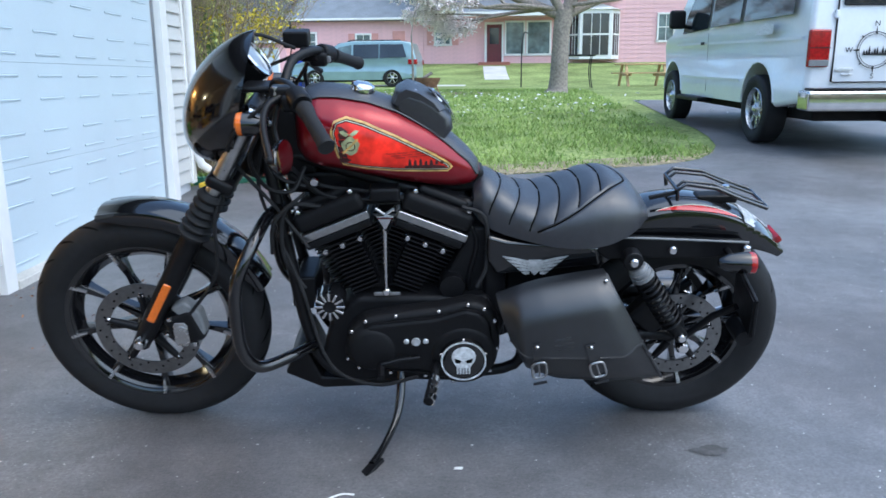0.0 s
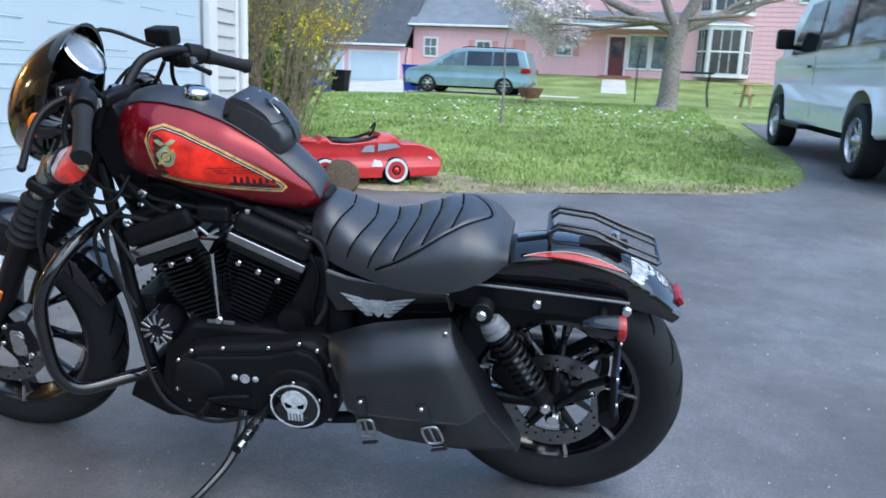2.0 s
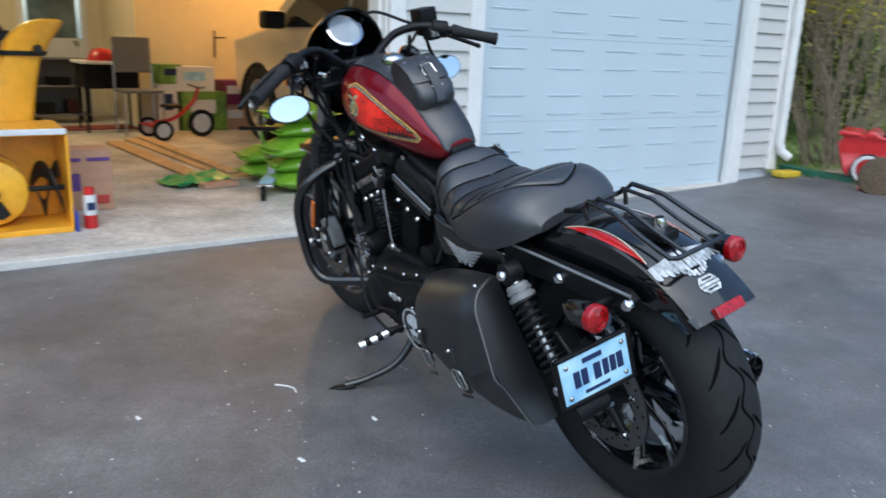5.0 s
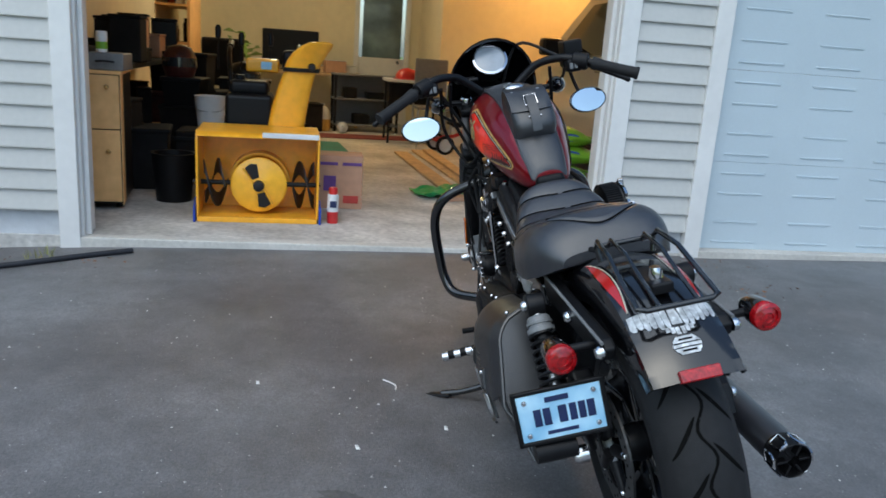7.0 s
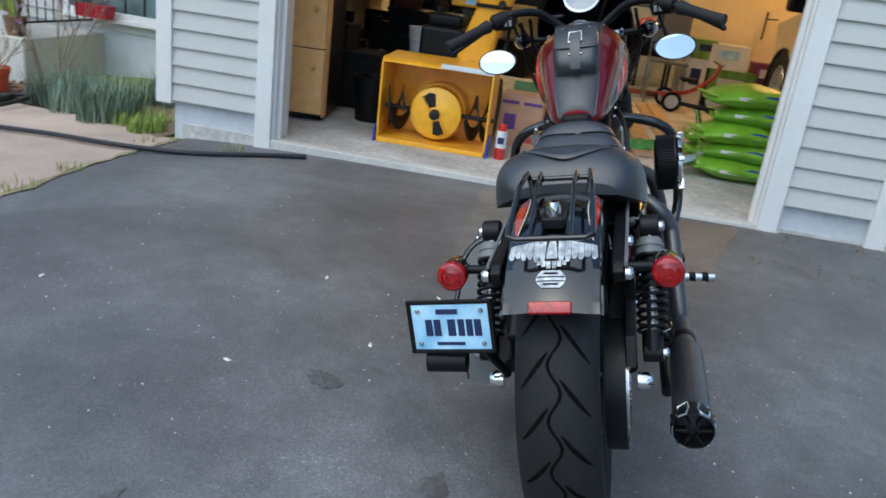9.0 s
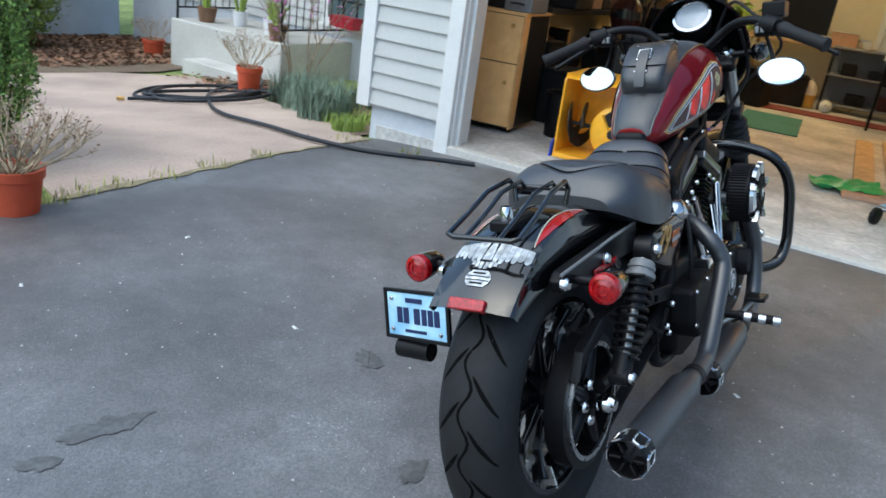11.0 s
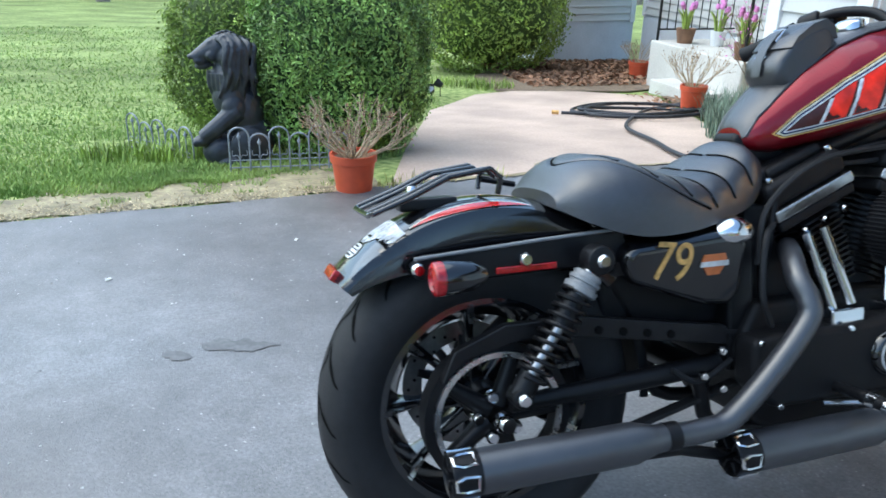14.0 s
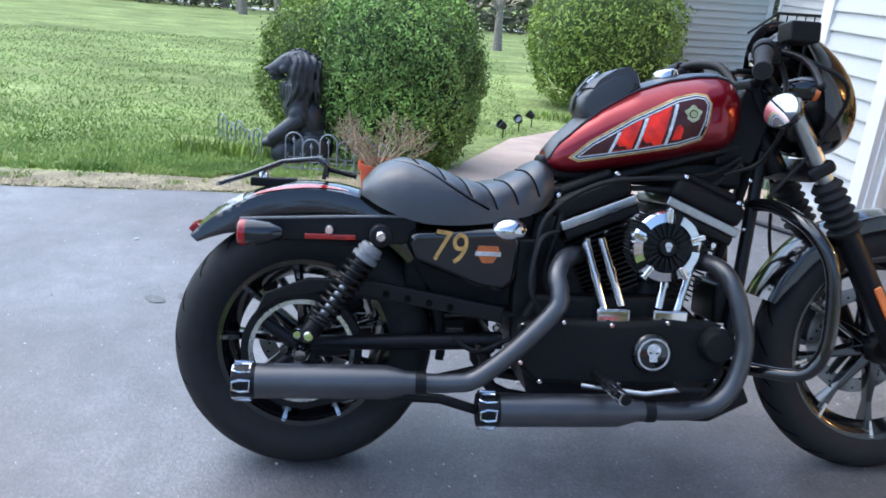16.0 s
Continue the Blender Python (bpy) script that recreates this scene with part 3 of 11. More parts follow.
SID0 = 0.158
lap_wall(wall_front, U0 + 0.09, -0.1, SID0, WALL_H)
lap_wall(wall_front, OPEN1[1] + 0.1, OPEN2[0] - 0.1, SID0, WALL_H)
lap_wall(wall_front, OPEN2[1] + 0.14, U1 - 0.1, SID0, WALL_H)
for u0, u1, z0, z1 in ((U0 - 0.01, U0 + 0.09, SID0 - 0.02, WALL_H), (-0.1, 0.0, -0.04, DOOR_H + 0.1), (OPEN1[1], OPEN1[1] + 0.1, -0.03, DOOR_H + 0.1),
                       (OPEN2[0] - 0.1, OPEN2[0], 0.01, DOOR_H + 0.1), (OPEN2[1], OPEN2[1] + 0.14, 0.01, DOOR_H + 0.1), (U1 - 0.1, U1 + 0.01, SID0 - 0.02, WALL_H)):
    setting("trim", box(u0, u1, -0.035, 0.02, z0, z1, 0.004), TRIM, "white corner and door trim board", "trim")
for u in (OPEN1[0], OPEN1[1]):
    s = 1 if u == OPEN1[0] else -1
    jamb = box(u - 0.012 * s, u + 0.012 * s, 0.0, 0.2, 0.02, DOOR_H, 0.003)
    box(u + 0.012 * s, u + 0.035 * s, 0.04, 0.075, 0.02, DOOR_H, 0.003, bm=jamb)
    setting("trim", jamb, TRIM, "white painted door jamb with stop bead", "trim")

# the closed sectional door
gd = thing("door_2", GARAGE @ Matrix.Translation((0, 0.06, 0)), "closed white sectional garage door with embossed panels", "garage door", kind="structure")
W2 = OPEN2[1] - OPEN2[0]
for k in range(4):
    z0 = 0.055 + k * 0.52
    part("door_section", box(OPEN2[0] + 0.003, OPEN2[1] - 0.003, -0.02, 0.03, z0 + 0.0005, z0 + 0.5195, 0.0015), DOORPAINT, gd)
    for zc in (z0 + 0.045, z0 + 0.165, z0 + 0.335, z0 + 0.455):
        for c in range(5):
            u, w = OPEN2[0] + W2 * (c + 0.5) / 5, W2 / 5 * 0.58
            part("embossed_line", box(u - w / 2, u + w / 2, -0.0245, -0.018, zc - 0.008, zc + 0.008, 0.005, 1), DOORPAINT, gd)
spout = tube([(U1 - 0.02, -0.065, WALL_H), (U1 - 0.02, -0.065, 0.36), (U1 - 0.01, -0.085, 0.29), (U1 + 0.04, -0.13, 0.24)], 0.036, 10, 0)
tagged(part("downspout", spout, TRIM, loc=GARAGE.copy()), "white metal downspout at the garage corner", "downspout")
# back door with glass
bd = thing("door_1", GARAGE @ Matrix.Translation((0, DEEP, 0)), "white back door with a glass upper half", "door", kind="structure")
part("door_frame", box(1.64, 1.71, -0.03, 0.1, 0.02, 2.06, 0.004), TRIM, bd)
part("door_frame", box(2.37, 2.44, -0.03, 0.1, 0.02, 2.06, 0.004), TRIM, bd)
part("door_panel", box(1.71, 2.37, 0.02, 0.06, 0.02, 0.95, 0.004), TRIM, bd)
part("pane", box(1.76, 2.32, 0.03, 0.05, 0.95, 2.0), GLASSB, bd)
part("door_rail", box(1.71, 2.37, 0.02, 0.06, 2.0, 2.06), TRIM, bd)
part("door_handle", bolt(0.03, 0.06, Matrix.Translation((2.28, 0.02, 0.9)) @ pose(0, 0, 0, 90)), CHROME, bd)
# warm bulbs that light the garage
for u, d, watt, col in ((4.0, 4.3, 38, (1.0, 0.50, 0.16)), (0.7, 5.0, 25, (1.0, 0.82, 0.55))):
    lamp = thing("ceiling_lamp", GARAGE @ Matrix.Translation((u, d, WALL_H - 0.1)), "bare warm bulb in a porcelain ceiling holder", "lamp", "garage bulbs")
    part("lamp_holder", lathe([(0, 0), (0.06, 0), (0.055, -0.04), (0.03, -0.06), (0, -0.06)], 16), MATTEW, lamp)
    part("bulb", ball(0.035, Matrix.Translation((0, 0, -0.1))), glow("bulb_glow", col, 20), lamp)
    pl = new("bulb_light", bpy.data.lights.new("bulb_light", "POINT"))
    pl.data.energy, pl.data.color, pl.data.shadow_soft_size = watt, col, 0.06
    pl.matrix_world = GARAGE @ Matrix.Translation((u, d, WALL_H - 0.3))

# ---- the motorcycle: x ahead, y to its left, z up ----
PSI, LEAN = 4.8, 13.3
BIKE = Matrix.Translation((0.80, 2.35, 0.0)) @ Matrix.Rotation(radians(180 + PSI), 4, "Z") @ Matrix.Rotation(radians(-LEAN), 4, "X")
bike = thing("motorcycle", BIKE, "black cruiser motorcycle with candy red tank on its side stand", "motorcycle")
FA, RA, RF = Vector((1.505, 0, 0.337)), Vector((0.010, 0, 0.318)), Vector((0.025, 0, 0.325))


def tyre(name, c, R, half, rim, groove):
    own = lathe([(rim - 0.012, -half * 0.62), (rim + 0.012, -half * 0.78), (rim + 0.35 * (R - rim), -half), (R - 0.35 * (R - rim), -half * 0.98),
                 (R - 0.016, -half * 0.72), (R - 0.004, -half * 0.4), (R, 0), (R - 0.004, half * 0.4), (R - 0.016, half * 0.72),
                 (R - 0.35 * (R - rim), half * 0.98), (rim + 0.35 * (R - rim), half), (rim + 0.012, half * 0.78), (rim - 0.012, half * 0.62)], 72,
                Matrix.Translation(c) @ YL, closed=True)
    t = part(name, own, RUBBER, bike, "black rubber tyre with a grooved tread", smooth=50)
    # tread grooves: dark ribbons laid flush round the crown, a deep cut's shade in their colour
    cut = bmesh.new()
    ws = [0, half * 0.4, half * 0.72, half * 0.98]
    rs = [R, R - 0.004, R - 0.016, R - 0.35 * (R - rim)]
    skin = lambda w: float(np.interp(abs(w), ws, rs)) + 0.0005

    def ribbon(line):
        """line: (angle, w, half width in metres); follows the tyre's skin."""
        vs = []
        for g, w, h in line:
            r0 = skin(w)
            vs.append([cut.verts.new((c[0] + r0 * math.cos(g + q * h / r0), w, c[2] + r0 * math.sin(g + q * h / r0))) for q in (-1, 1)])
        for p, q in zip(vs, vs[1:]):
            cut.faces.new((p[0], p[1], q[1], q[0]))
    for k in range(groove):
        a = 2 * math.pi * k / groove
        for s in (1, -1):
            ribbon([(a + j * 0.024 + (math.pi / groove if s < 0 else 0), s * half * (0.13 + 0.075 * j), wd) for j, wd in enumerate((0.0015, 0.0045, 0.0062, 0.0068, 0.0068, 0.0064, 0.0058, 0.005, 0.0036, 0.0016))])
    zig = [(2 * math.pi * k / (groove * 8), half * 0.15 * math.sin(k * math.pi / 4)) for k in range(groove * 8 + 1)]
    vs = [[cut.verts.new((c[0] + skin(w + q) * math.cos(g), w + q, c[2] + skin(w + q) * math.sin(g))) for q in (-0.0032, 0.0032)] for g, w in zig]
    for p, q in zip(vs, vs[1:]):
        cut.faces.new((p[0], p[1], q[1], q[0]))
    part("tread_groove", cut, SEAM, t)
    return t


def cast_wheel(name, c, rim, half, spokes, phase):
    own = lathe([(rim + 0.004, -half), (rim + 0.010, -half + 0.012), (rim - 0.014, -half * 0.55), (rim - 0.028, 0), (rim - 0.014, half * 0.55), (rim + 0.010, half - 0.012), (rim + 0.004, half),
                 (rim - 0.008, half), (rim - 0.022, half * 0.6), (rim - 0.04, 0), (rim - 0.022, -half * 0.6), (rim - 0.008, -half)], 64, Matrix.Translation(c) @ YL, closed=True)
    w = part(name, own, BLACKP, bike, "gloss black cast wheel with machined spoke tips")
    part("hub", lathe([(0, -0.055), (0.034, -0.055), (0.042, -0.03), (0.034, 0), (0.042, 0.03), (0.034, 0.055), (0, 0.055)], 24, Matrix.Translation(c) @ YL), SATIN, w)
    one = bmesh.new()
    for y0 in (0.0,):
        loft([[(0.03, -0.02, -0.016), (0.03, 0.02, -0.016), (0.03, 0.02, 0.016), (0.03, -0.02, 0.016)],
              [(rim * 0.62, -0.014, -0.0075), (rim * 0.62, 0.014, -0.0075), (rim * 0.62, 0.014, 0.0075), (rim * 0.62, -0.014, 0.0075)],
              [(rim - 0.018, -half * 0.62, -0.013), (rim - 0.018, half * 0.62, -0.013), (rim - 0.018, half * 0.62, 0.013), (rim - 0.018, -half * 0.62, 0.013)]], bm=one)
    tips = []
    for s in (1, -1):
        tips.append(loft([[(rim - 0.045, s * half * 0.52, -0.0025), (rim - 0.045, s * half * 0.70, -0.0025), (rim - 0.045, s * half * 0.70, 0.0025), (rim - 0.045, s * half * 0.52, 0.0025)],
                          [(rim - 0.004, s * half * 0.8, -0.0055), (rim - 0.004, s * half * 1.02, -0.0055), (rim - 0.004, s * half * 1.02, 0.0055), (rim - 0.004, s * half * 0.8, 0.0055)]]))
    bmesh.ops.bevel(one, geom=one.edges[:], offset=0.003, segments=1, affect="EDGES")
    sp = part("spoke", one, BLACKP, w)
    tp = [part("spoke_tip", q, ALU, w, "machined silver spoke tip") for q in tips]
    for k in range(spokes):
        m = Matrix.Translation(c) @ Matrix.Rotation(phase + 2 * math.pi * k / spokes, 4, "Y")
        if k == 0:
            sp.matrix_basis = tp[0].matrix_basis = tp[1].matrix_basis = m
        else:
            for q in [sp] + tp:
                again(q, m)
    return w


def brake_disc(c, y, R, r0, side):
    m = Matrix.Translation((c[0], y, c[2])) @ YL
    d = part("brake_disc", lathe([(r0, -0.0025), (R, -0.0025), (R, 0.0025), (r0, 0.0025)], 48, m, closed=True), DISC, bike, "drilled steel brake disc")
    hole = None
    for k in range(36):
        a = 2 * math.pi * k / 36
        rr = R - 0.012 - 0.012 * (k % 3)
        mm = m @ Matrix.Translation((rr * math.cos(a), rr * math.sin(a), 0))
        if hole is None:
            hole = part("drilled_hole", lathe([(0, -0.0034), (0.0035, -0.0034), (0.0035, 0.0034), (0, 0.0034)], 6), SEAM, d, loc=mm)
        else:
            again(hole, mm)
    carrier = bmesh.new()
    for k in range(5):
        a = 2 * math.pi * k / 5 + 0.3
        tube([(c[0] + 0.03 * math.cos(a), y, c[2] + 0.03 * math.sin(a)), (c[0] + (r0 + 0.012) * math.cos(a), y, c[2] + (r0 + 0.012) * math.sin(a))], [0.013, 0.009], 8, bm=carrier)
    part("disc_carrier", carrier, SATIN, d)
    for k in range(5):
        a = 2 * math.pi * k / 5 + 0.3
        part("disc_bolt", bolt(0.009, 0.008, Matrix.Translation((c[0] + (r0 + 0.004) * math.cos(a), y, c[2] + (r0 + 0.004) * math.sin(a))) @ pose(0, 0, 0, -90 * side)), CHROME, d)


front_tyre = tyre("front_tyre", FA, 0.334, 0.052, 0.242, 24)
rear_tyre = tyre("rear_tyre", RA, 0.312, 0.076, 0.2, 20)
cast_wheel("front_wheel", FA, 0.245, 0.038, 9, 0.17)
cast_wheel("rear_wheel", RA, 0.202, 0.056, 9, 0.4)
brake_disc(FA, 0.066, 0.148, 0.108, 1)
brake_disc(RA, 0.088, 0.130, 0.09, 1)
# rear pulley and belt on the right
pul = part("belt_pulley", lathe([(0.118, -0.02), (0.140, -0.02), (0.140, 0.02), (0.118, 0.02)], 56, Matrix.Translation((RA.x, -0.098, RA.z)) @ YL, closed=True), SATIN, bike)
part("pulley_ring", lathe([(0.112, -0.006), (0.122, -0.006), (0.122, 0.0), (0.112, 0.0)], 56, Matrix.Translation((RA.x, -0.118, RA.z)) @ YL, closed=True), ALU, pul, "bright machined pulley ring")
arms = bmesh.new()
for k in range(5):
    a = 2 * math.pi * k / 5
    tube([(RA.x + 0.02 * math.cos(a), -0.1, RA.z + 0.02 * math.sin(a)), (RA.x + 0.115 * math.cos(a), -0.104, RA.z + 0.115 * math.sin(a))], [0.02, 0.014], 8, bm=arms)
part("pulley_arm", arms, SATIN, pul)
for k in range(5):
    a = 2 * math.pi * k / 5 + 0.6
    part("pulley_bolt", bolt(0.013, 0.014, Matrix.Translation((RA.x + 0.04 * math.cos(a), -0.112, RA.z + 0.04 * math.sin(a))) @ pose(0, 0, 0, 90)), CHROME, pul)
belt = bmesh.new()
for dz in (0.142, -0.142):
    slab([(RA.x, RA.z + dz - 0.004), (0.55, 0.36 + dz * 0.35 - 0.004), (0.55, 0.36 + dz * 0.35 + 0.004), (RA.x, RA.z + dz + 0.004)], -0.112, -0.086, bm=belt)
part("drive_belt", belt, RUBBER, bike)
part("belt_guard", slab([(0.02, 0.492), (0.16, 0.492), (0.475, 0.437), (0.475, 0.40), (0.15, 0.455), (0.06, 0.462), (-0.05, 0.44), (-0.1, 0.40), (-0.075, 0.455)], -0.14, -0.118, 0.003), SATIN, bike, "black belt guard with round holes")
for k in range(4):
    part("guard_hole", side_disc(0.2 + 0.05 * k, -0.1405, 0.462 - 0.0087 * k, [(0, 0), (0.008, 0), (0.008, 0.003), (0, 0.003)], 10, flip=True), SEAM, bike)
# swingarm, axle
for s in (1, -1):
    part("swingarm", tube([(0.48, s * 0.10, 0.35), (0.25, s * 0.118, 0.345), (0.03, s * 0.125, 0.34)], [0.022, 0.02, 0.016], 10), SATIN, bike)
    part("axle_nut", bolt(0.02, 0.03, Matrix.Translation((RA.x, s * 0.14, RA.z)) @ pose(0, 0, 0, -90 * s)), CHROME, bike)
    part("front_axle_cap", bolt(0.017, 0.03, Matrix.Translation((FA.x, s * 0.125, FA.z)) @ pose(0, 0, 0, -90 * s)), CHROME, bike)
part("swingarm_bridge", tube([(0.44, -0.11, 0.34), (0.44, 0.11, 0.34)], 0.03, 10), SATIN, bike)


# shocks
def shock(s):
    top, low = Vector((0.182, s * 0.172, 0.6)), Vector((0.03, s * 0.172, 0.372))
    d = (low - top).normalized()
    sh = part("shock_absorber", tube([top, low], 0.011, 10), STEEL, bike, "black coil-over shock absorber")
    part("shock_collar", lathe([(0, 0), (0.022, 0), (0.026, 0.004), (0.026, 0.012), (0.029, 0.013), (0.029, 0.019), (0.026, 0.020), (0.026, 0.026), (0.031, 0.027), (0.031, 0.037), (0.027, 0.040), (0, 0.040)], 24, along(top + d * 0.028, low)), GREYP, sh, "grey upper shock collar")
    part("shock_cover", tube([top + d * 0.07, top + d * 0.13], 0.02, 12), SATIN, sh)
    side = d.orthogonal().normalized()
    other = d.cross(side)
    n, turns = 140, 10
    coil = [top + d * (0.066 + 0.172 * k / n) + 0.0285 * (math.cos(2 * math.pi * turns * k / n) * side + math.sin(2 * math.pi * turns * k / n) * other) for k in range(n + 1)]
    part("spring", tube(coil, 0.0042, 6), SATIN, sh)
    for p, r in ((top, 0.026), (low, 0.019)):
        part("shock_eye", lathe([(0, 0), (r - 0.003, 0), (r, 0.003), (r, 0.037), (r - 0.003, 0.04), (0, 0.04)], 20, along(p - Vector((0, 0.02, 0)), p + Vector((0, 0.02, 0)))), SATIN, sh)
        part("shock_bolt", bolt(0.013, 0.012, Matrix.Translation(p + Vector((0, s * 0.02, 0))) @ pose(0, 0, 0, -90 * s)), CHROME, sh)
    part("shock_foot", tube([low - d * 0.045, low], 0.022, 12), SATIN, sh)


shock(1)
shock(-1)


# fork
def fork_leg(s):
    up = Vector((-0.5, 0, 0.866))
    base = FA + Vector((0, s * 0.1, 0))
    leg = part("fork_leg", tube([base - up * 0.03, base + up * 0.1, base + up * 0.36], [0.024, 0.029, 0.029], 16), SATIN, bike)
    prof = [(0.0, 0.0), (0.030, 0.0)]
    for k in range(6):
        z = 0.006 + k * 0.023
        prof += [(0.031, z), (0.043 - 0.001 * k, z + 0.0085), (0.043 - 0.001 * k, z + 0.0125), (0.031, z + 0.021)]
    prof += [(0.028, 0.146), (0, 0.146)]
    part("fork_boot", lathe(prof, 24, along(base + up * 0.35, base + up)), RUBBER, leg, "ribbed black rubber fork boot")
    part("fork_tube", tube([base + up * 0.48, base + up * 0.74], 0.0215, 16), STEEL, leg, "bare steel fork tube")
    part("fork_cap", bolt(0.022, 0.02, along(base + up * 0.73, base + up * 2)), CHROME, leg)
    refl = box(-0.011, 0.011, -0.004, 0.004, -0.065, 0.065, 0.004)
    refl.transform(Matrix.Translation(base + up * 0.14 + Vector((0.002, s * 0.031, 0))) @ pose(0, 0, 0, 0, -30, 0))
    part("fork_reflector", refl, AMBER, leg, "orange side reflector")


fork_leg(1)
fork_leg(-1)
for h in (0.53, 0.71):
    c = FA + Vector((-0.5, 0, 0.866)) * h
    own = box(-0.045, 0.03, -0.13, 0.13, -0.017, 0.017, 0.012)
    own.transform(Matrix.Translation(c) @ pose(0, 0, 0, 0, -30, 0))
    part("triple_clamp", own, SATIN, bike)
part("steering_head", tube([FA + Vector((-0.53, 0, 0.866)) * 0.52 + Vector((-0.05, 0, 0)), FA + Vector((-0.53, 0, 0.866)) * 0.72 + Vector((-0.05, 0, 0))], 0.032, 14), SATIN, bike)
cal = box(-0.045, 0.045, -0.03, 0.03, -0.05, 0.05, 0.014)
cal.transform(Matrix.Translation((1.385, 0.098, 0.37)) @ pose(0, 0, 0, 0, 20, 0))
caliper = part("brake_caliper", cal, SATIN, bike, "dark brake caliper")
part("caliper_bridge", slab([(1.415, 0.435), (1.375, 0.455), (1.335, 0.42), (1.325, 0.36), (1.35, 0.315), (1.385, 0.31), (1.36, 0.37)], 0.075, 0.122, 0.008), GREYP, caliper, "dark grey caliper casting")
part("caliper_plate", slab([(1.405, 0.395), (1.38, 0.395), (1.372, 0.385), (1.372, 0.33), (1.38, 0.32), (1.405, 0.32), (1.412, 0.33), (1.412, 0.385)], 0.126, 0.131, 0.002), ALU, caliper, "pale pad cover plate")
part("caliper_cover", side_disc(1.39, 0.128, 0.365, [(0, 0), (0.02, 0), (0.02, 0.005), (0, 0.007)], 18), ALU, caliper)
for dx, dz in ((0.03, 0.04), (-0.03, -0.04), (0.045, -0.01)):
    part("caliper_bolt", bolt(0.008, 0.012, Matrix.Translation((1.385 + dx, 0.128, 0.37 + dz)) @ pose(0, 0, 0, -90)), CHROME, caliper)
rcal = box(-0.05, 0.05, -0.025, 0.03, -0.045, 0.045, 0.012)
rcal.transform(Matrix.Translation((0.10, 0.105, 0.40)) @ pose(0, 0, 0, 0, -40, 0))
part("rear_caliper", rcal, SATIN, bike)


def fender_arc(c, R, half, a0, a1, drop, n=28, thick=0.004, flare=None):
    """A mudguard: an arc of arched sections, from angle a0 to a1 (degrees)."""
    rings = []
    for i in range(n + 1):
        f = i / n
        a = radians(a0 + (a1 - a0) * f)
        sec = []
        prof = [(-half, -drop), (-half * 1.0, -drop * 0.45), (-half * 0.93, -drop * 0.15), (-half * 0.75, -0.004), (-half * 0.4, 0.004), (0, 0.006),
                (half * 0.4, 0.004), (half * 0.75, -0.004), (half * 0.93, -drop * 0.15), (half * 1.0, -drop * 0.45), (half, -drop)]
        k = flare(f) if flare else 1
        for y, dr in prof + [(y * 0.95, dr - thick) for y, dr in prof[::-1]]:
            rr = R + dr * (k if dr < -0.005 else 1)
            sec.append((c[0] + rr * math.cos(a), y, c[2] + rr * math.sin(a)))
        rings.append(sec)
    return loft(rings)


ff = part("front_fender", fender_arc(FA, 0.363, 0.066, 76, 160, 0.040, flare=lambda f: 0.5 + 0.5 * min(1, 6 * f, 6 * (1 - f))), BLACKP, bike, "gloss black front fender")
rf = part("rear_fender", fender_arc(RF, 0.379, 0.089, 138, 42, 0.075, flare=lambda f: 0.35 + 0.65 * min(1, 5 * f)), BLACKP, bike, "gloss black rear fender with a red flash and silver decals")
# fender flash: red with an ivory line, each side


def on_fender(a, y, lift=0.0015):
    """A point on the rear fender's skin at angle a (degrees) and y."""
    half, drop = 0.089, 0.075
    u = abs(y) / half
    dr = 0.006 - 0.01 * (u / 0.75) ** 2 if u < 0.75 else -0.004 - (drop * 0.15 - 0.004) * (u - 0.75) / 0.18 if u < 0.93 else -drop * 0.15
    rr = 0.379 + dr + lift
    return Vector((RF.x + rr * math.cos(radians(a)), y, RF.z + rr * math.sin(radians(a))))


def fender_patch(name, rows, material, parent=None):
    own = bmesh.new()
    vs = [[own.verts.new(on_fender(a, y)) for a, y in r] for r in rows]
    for p, q in zip(vs, vs[1:]):
        for k in range(len(p) - 1):
            own.faces.new((p[k], p[k + 1], q[k + 1], q[k]))
    return part(name, own, material, parent or rf)


for s in (1, -1):
    sweep = [(78 + 36 * k / 12, k / 12) for k in range(13)]
    fender_patch("red_flash", [[(a, s * (0.071 + 0.010 * math.sin(math.pi * f) * w)) for w in (-1, 0, 0.9)] for a, f in sweep], STRIPE)
    fender_patch("ivory_line", [[(a, s * (0.072 - 0.013 * math.sin(math.pi * f) - 0.0025 * w)) for w in (0, 1)] for a, f in sweep], IVORY)
# winged decal and shield at the tail: ragged plain shapes
for s in (1, -1):
    for k in range(6):
        y0, y1 = 0.011 + 0.0112 * k, 0.011 + 0.0112 * (k + 1) - 0.0005
        a0, a1 = 115.2 + 0.35 * k - 0.05 * k * k, 122.8 - 0.5 * k + 0.6 * (k % 2)
        fender_patch("feather_decal", [[(a0 + (a1 - a0) * f, s * (y0 + (y1 - y0) * w) * (1 + 0.03 * f)) for w in (0, 0.5, 1)] for f in (0, 0.4, 0.8)] + [[(a1 + 0.25 * (w == 0.5), s * (y0 + (y1 - y0) * (0.2 + 0.6 * w))) for w in (0, 0.5, 1)]], FADED)
        if k < 3:
            a2 = 125.4 - 0.6 * k
            fender_patch("feather_decal", [[(123.1 - 0.2 * k + (a2 - 123.1 + 0.2 * k) * f, s * (0.0015 + 0.0085 * k + 0.0072 * w)) for w in (0, 0.5, 1)] for f in (0, 0.5, 1)], FADED)
